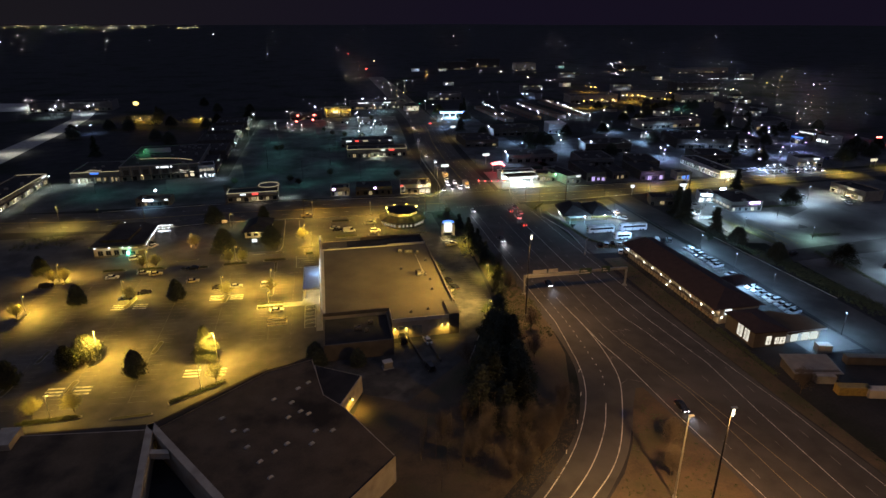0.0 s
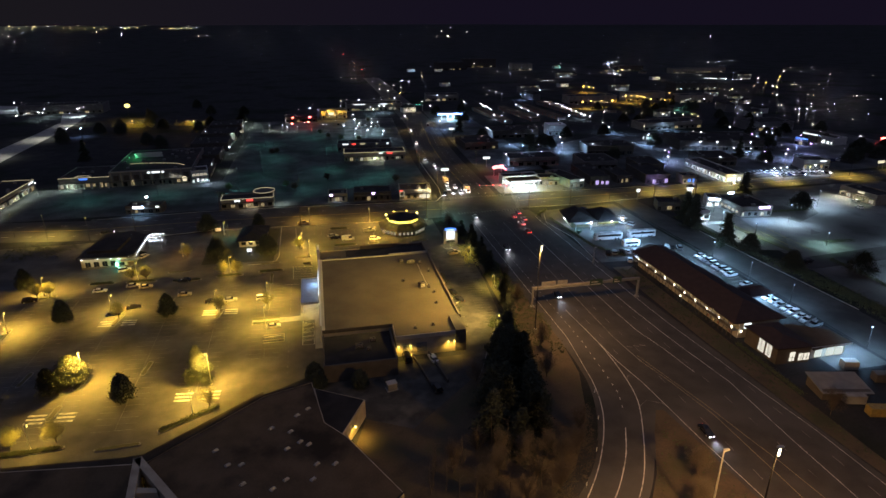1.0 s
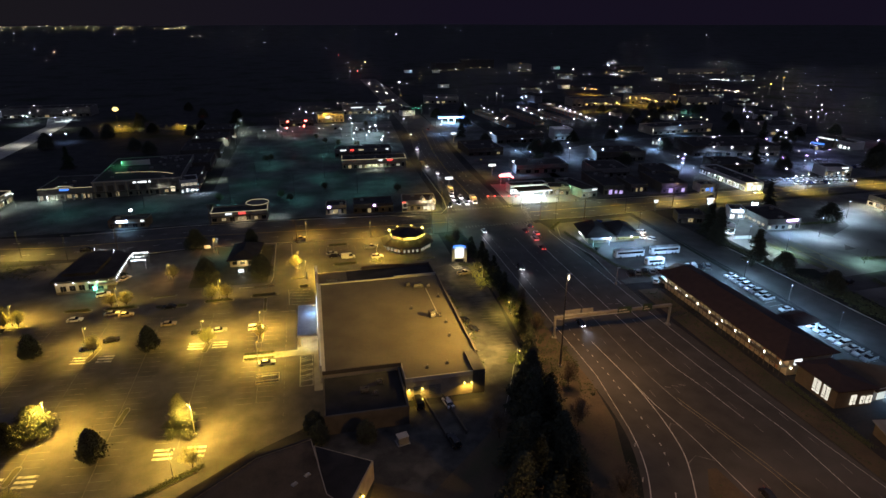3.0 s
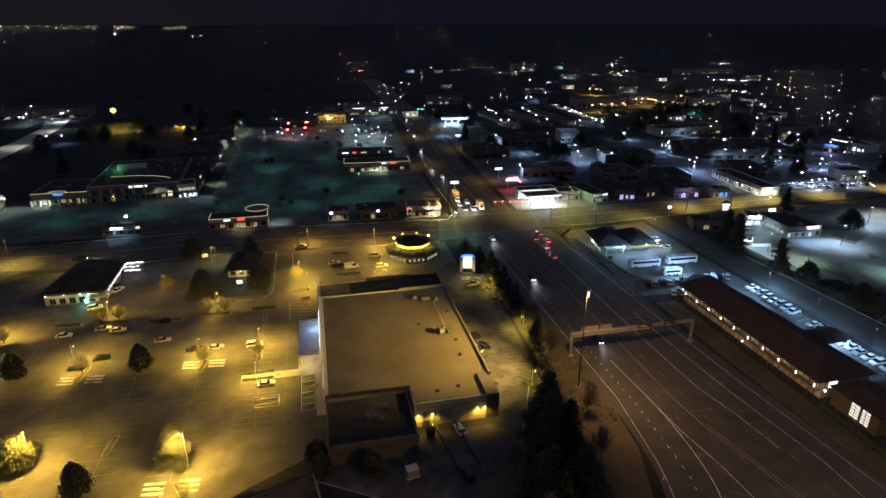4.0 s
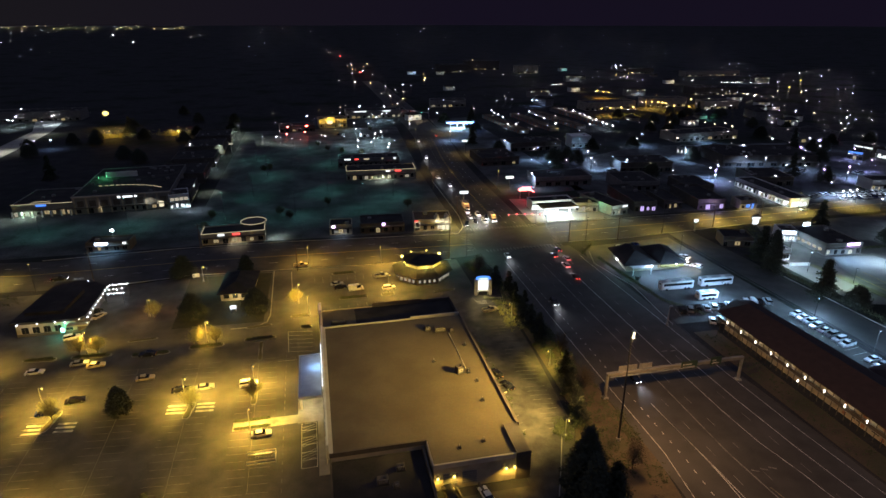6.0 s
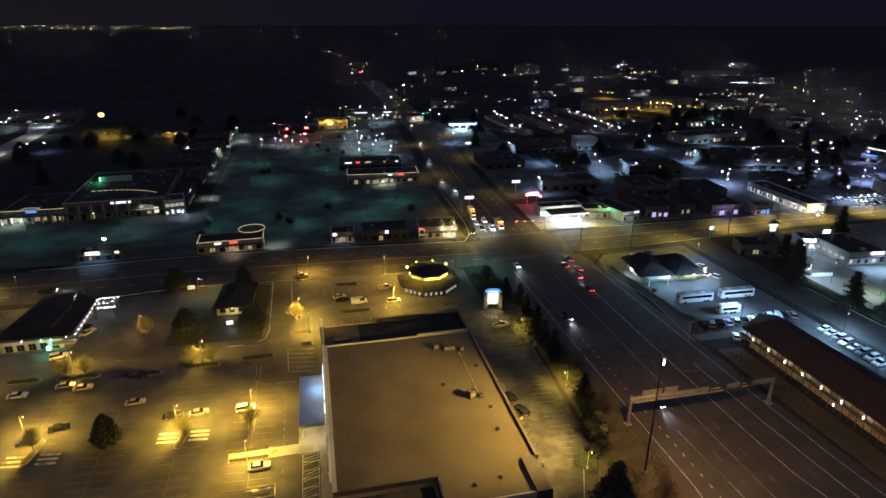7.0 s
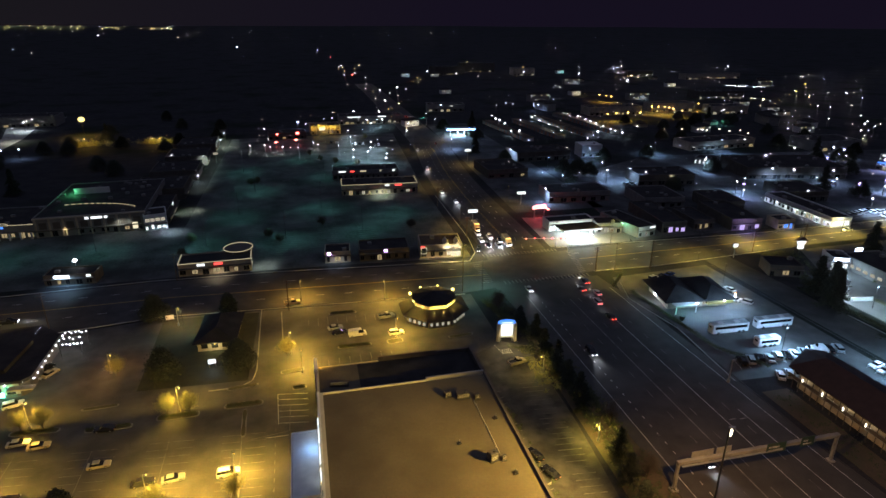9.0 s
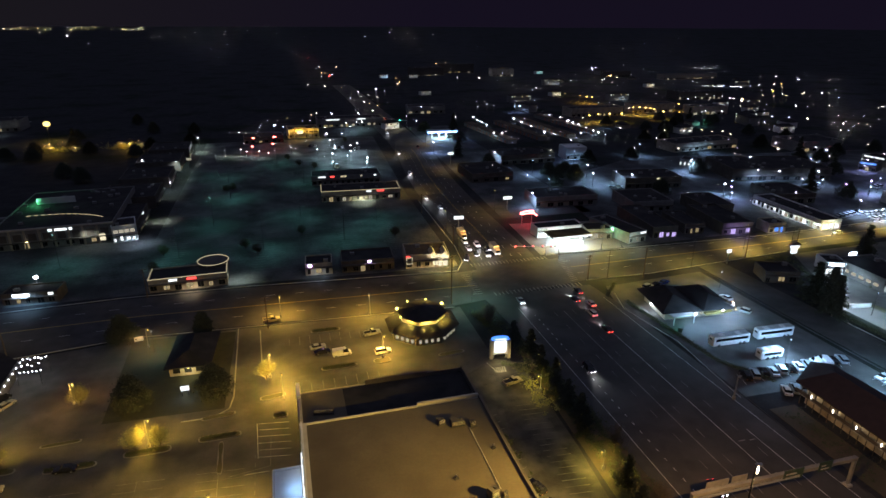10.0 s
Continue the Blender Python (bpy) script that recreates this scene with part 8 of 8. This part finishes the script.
def rows_fan(a0, a1, d0, d1, n, seed):
    """Lights in short street rows."""
    rs = random.Random(seed)
    rows = []
    for _ in range(n):
        a, d = radians(rs.uniform(a0, a1)), math.exp(rs.uniform(math.log(d0), math.log(d1)))
        rows.append((d * math.sin(a), 60 + d * math.cos(a), rs.uniform(-0.5, 0.5), rs.uniform(30, 140)))

    def pick(rr):
        x, y, t, length = rr.choice(rows)
        s = rr.uniform(-0.5, 0.5) * length
        return x + s * math.cos(t), y + s * math.sin(t) + rr.uniform(-4, 4)
    return pick


distant_lights("distant_house_lights", "scattered far white house and street lights", 1, 130, fan(22, 50, 420, 1500), M["g_speck"], 0.2, 0.62)
distant_lights("distant_row_lights", "far rows of white street lights", 2, 150, rows_fan(16, 50, 450, 1500, 26, 7), M["g_speck"], 0.2, 0.55)
distant_lights("distant_yellow_lights", "scattered far yellow street lights", 3, 50, rows_fan(5, 46, 450, 1500, 16, 8), M["g_speck_sodium"], 0.25, 0.83)
distant_lights("distant_avenue_lights", "far lights along the avenue", 4, 14, lambda rr: (84 + rr.gauss(0, 26), 640 * 2 ** rr.random()), M["g_speck"], 0.3, 0.6)
distant_lights("distant_avenue_yellow_lights", "far yellow lights along the avenue", 5, 16, lambda rr: (92 + rr.gauss(0, 12), 560 * 2.6 ** rr.random()), M["g_speck_sodium"], 0.3, 0.7)
distant_lights("distant_hill_lights", "sparse far lights on the dark hillside", 6, 80, fan(-30, 36, 1700, 4200), M["g_speck"], 0.16, 0.40)
distant_lights("horizon_city_lights", "glittering city lights along the horizon", 7, 120, fan(-37, -28, 4300, 4760), M["g_city"], 0.30, 0.90)
distant_lights("horizon_far_lights", "city lights thinning out along the horizon", 17, 60, fan(-29, -10, 4300, 4770), M["g_city"], 0.24, 0.65)
distant_lights("horizon_sparse_lights", "sparse city lights along the horizon", 8, 45, fan(-24, 14, 3300, 4740), M["g_speck"], 0.15, 0.41)
distant_lights("mall_lights", "small white lights of the far shopping lot", 9, 90, lambda rr: (rr.uniform(-40, 85), rr.uniform(500, 690)), M["g_speck"], 0.16, 0.56)
distant_lights("west_lights", "small lights of the western yard", 10, 22, lambda rr: (rr.uniform(-330, -215), rr.uniform(640, 760)), M["g_speck"], 0.15, 0.7)
# specks glow for the lit bushes as well as for lamps
distant_lights("west_yellow_lights", "glowing yellow specks for lamps and floodlit bushes", 11, 26, lambda rr: (rr.choice((-160, -112)) + rr.gauss(0, 7), 590 + rr.gauss(0, 5)), M["g_speck_sodium"], 0.3, 0.7)
distant_lights("east_shop_lights", "small lights of eastern shops", 12, 70, lambda rr: (rr.uniform(110, 400), rr.uniform(330, 500)), M["g_speck"], 0.16, 0.56)
distant_lights("east_far_lights", "small lights of far eastern shops and yards", 13, 45, lambda rr: (rr.uniform(400, 660), rr.uniform(400, 640)), M["g_speck"], 0.25, 0.7)
light("POINT", -160, 586, 6, 200, SODIUM, None, 0.5, name="bush_light")
light("POINT", -112, 586, 6, 160, SODIUM, None, 0.5, name="bush_light")
bushes = [(Vector((x + rnd.gauss(0, 8), 592 + rnd.gauss(0, 3), 2)), 1.6) for x in (-161, -113) for _ in range(60)]
tagged(new("floodlit_bushes", leaf_mesh("floodlit_bushes", bushes, 0.5, M["leaves"], 9, 14, 0.7)), "yellow floodlit bushes by a dark field", "bushes", "", "stuff")

for i, (cx, cy, w) in enumerate(((-35.7, 223.2, 8), (-20.6, 224.4, 7.5), (-50.7, 222, 9), (-67, 224.2, 8), (-80.5, 225, 7), (9, 247.0, 8.5), (7, 269, 7), (-7.0, 228.7, 2.6), (-67, 129.8, 12))):
    shrub_row([(cx - w / 2, cy), (cx + w / 2, cy)], 0.55, 400 + i, "low dark shrubs on a kerbed island")

# houses and blocks of the far districts
def far_house(seed, w, d, h, wall, label, lit):
    rr = random.Random(seed)
    t = thing("far_house", label, "house", group="far houses")
    box_part("wall", M[wall], t, -w / 2, w / 2, -d / 2, d / 2, 0, h)
    bm = bmesh.new()
    e = 0.6
    hip_roof(bm, [(-w / 2 - e, -d / 2 - e), (w / 2 + e, -d / 2 - e), (w / 2 + e, d / 2 + e), (-w / 2 - e, d / 2 + e)], [(-w / 4, 0), (w / 4, 0)], h, h + 2.4)
    part("roof", bm, M["roof_dark"], t)
    for k in range(lit):
        x = -w / 2 + w * (k + rr.uniform(0.2, 0.6)) / lit
        z = rr.choice((0.9, h - 1.9))
        box_part("window", M[rr.choice(("g_shop", "g_room", "g_window"))], t, x, x + 1.5, -d / 2 - 0.06, -d / 2 - 0.01, z, z + 1.3, "lit house window")
    bm = bmesh.new()
    ball(bm, -w / 4, -d / 2 - 0.5, 2.6, 0.22, 8, 5)
    part("porch_lamp", bm, M["g_far"], t, "glowing porch lamp")
    return t


HOUSES = [far_house(501, 14, 9, 5.4, "white_wall", "pale two-storey house with lit windows and dark roof", 4), far_house(502, 11, 8, 3.2, "stucco", "small tan house with one lit porch", 2), far_house(503, 26, 10, 8.2, "grey_wall", "grey apartment block with lit windows and dark roof", 8)]
hr = random.Random(91)
for k in range(44):
    a, d = radians(hr.uniform(6, 47)), math.exp(hr.uniform(math.log(500), math.log(1250)))
    x, y = d * math.sin(a), 60 + d * math.cos(a)
    p = HOUSES[hr.choice((0, 0, 1, 1, 2))]
    turn = hr.choice((0, 90, 0, 0)) + hr.uniform(-14, 14)
    if k < 3:
        p = HOUSES[k]
        p.matrix_basis = pose(x, y, 0, 0, 0, turn)
    elif not (150 < x < 285 and y < 665) and not (70 < x < 125) and not any(abs(x - f[0]) < f[4] / 2 + 14 and -14 < y - f[1] < f[5] + 14 for f in FOOT):
        copy_thing(p, pose(x, y, 0, 0, 0, turn))
    if k % 4 == 0:
        light("SPOT", x + 4, y - 9, 6.5, 140, hr.choice((WHITE, COOL, WARM, WARM, TEAL)), None, 0.3, 160, 0.6, "house_light")

# dark trees between the shops and round the lots
shade = round_tree(141, 9.0, 4.6, "broad dark tree among roadside buildings")
shade.matrix_basis = pose(168, 432, 0)
tall_fir = conifer(143, 15, 4.6, "tall dark fir among roadside buildings", 2000)
tall_fir.matrix_basis = pose(150, 404, 0)
tr = random.Random(77)
placed = 0
while placed < 72:
    x, y = (tr.uniform(112, 430), tr.uniform(328, 620)) if placed < 48 else (tr.uniform(-330, -60), tr.uniform(440, 720)) if placed < 68 else (tr.uniform(180, 330), tr.uniform(120, 282))
    ok = True
    for fx, fy, fr, rz, w, d in FOOT:
        c, s = math.cos(radians(rz)), math.sin(radians(rz))
        lx, ly = (x - fx) * c + (y - fy) * s, -(x - fx) * s + (y - fy) * c
        if abs(lx) < w / 2 + 5 and -6 < ly < d + 5:
            ok = False
    if 160 < x < 276 and 480 < y < 660 or 200 < x < 330 and 120 < y < 232 or 150 < x < 420 and 176 < y < 222 or 345 < x < 395 and 370 < y < 410 or -262 < x < -206 or 190 < x < 226 and 210 < y < 246 or 240 < x < 300 and 232 < y < 283:
        ok = False
    if ok:
        copy_thing(shade if tr.random() < 0.8 else tall_fir, pose(x, y, 0, 0, 0, tr.uniform(0, 360)))
        placed += 1
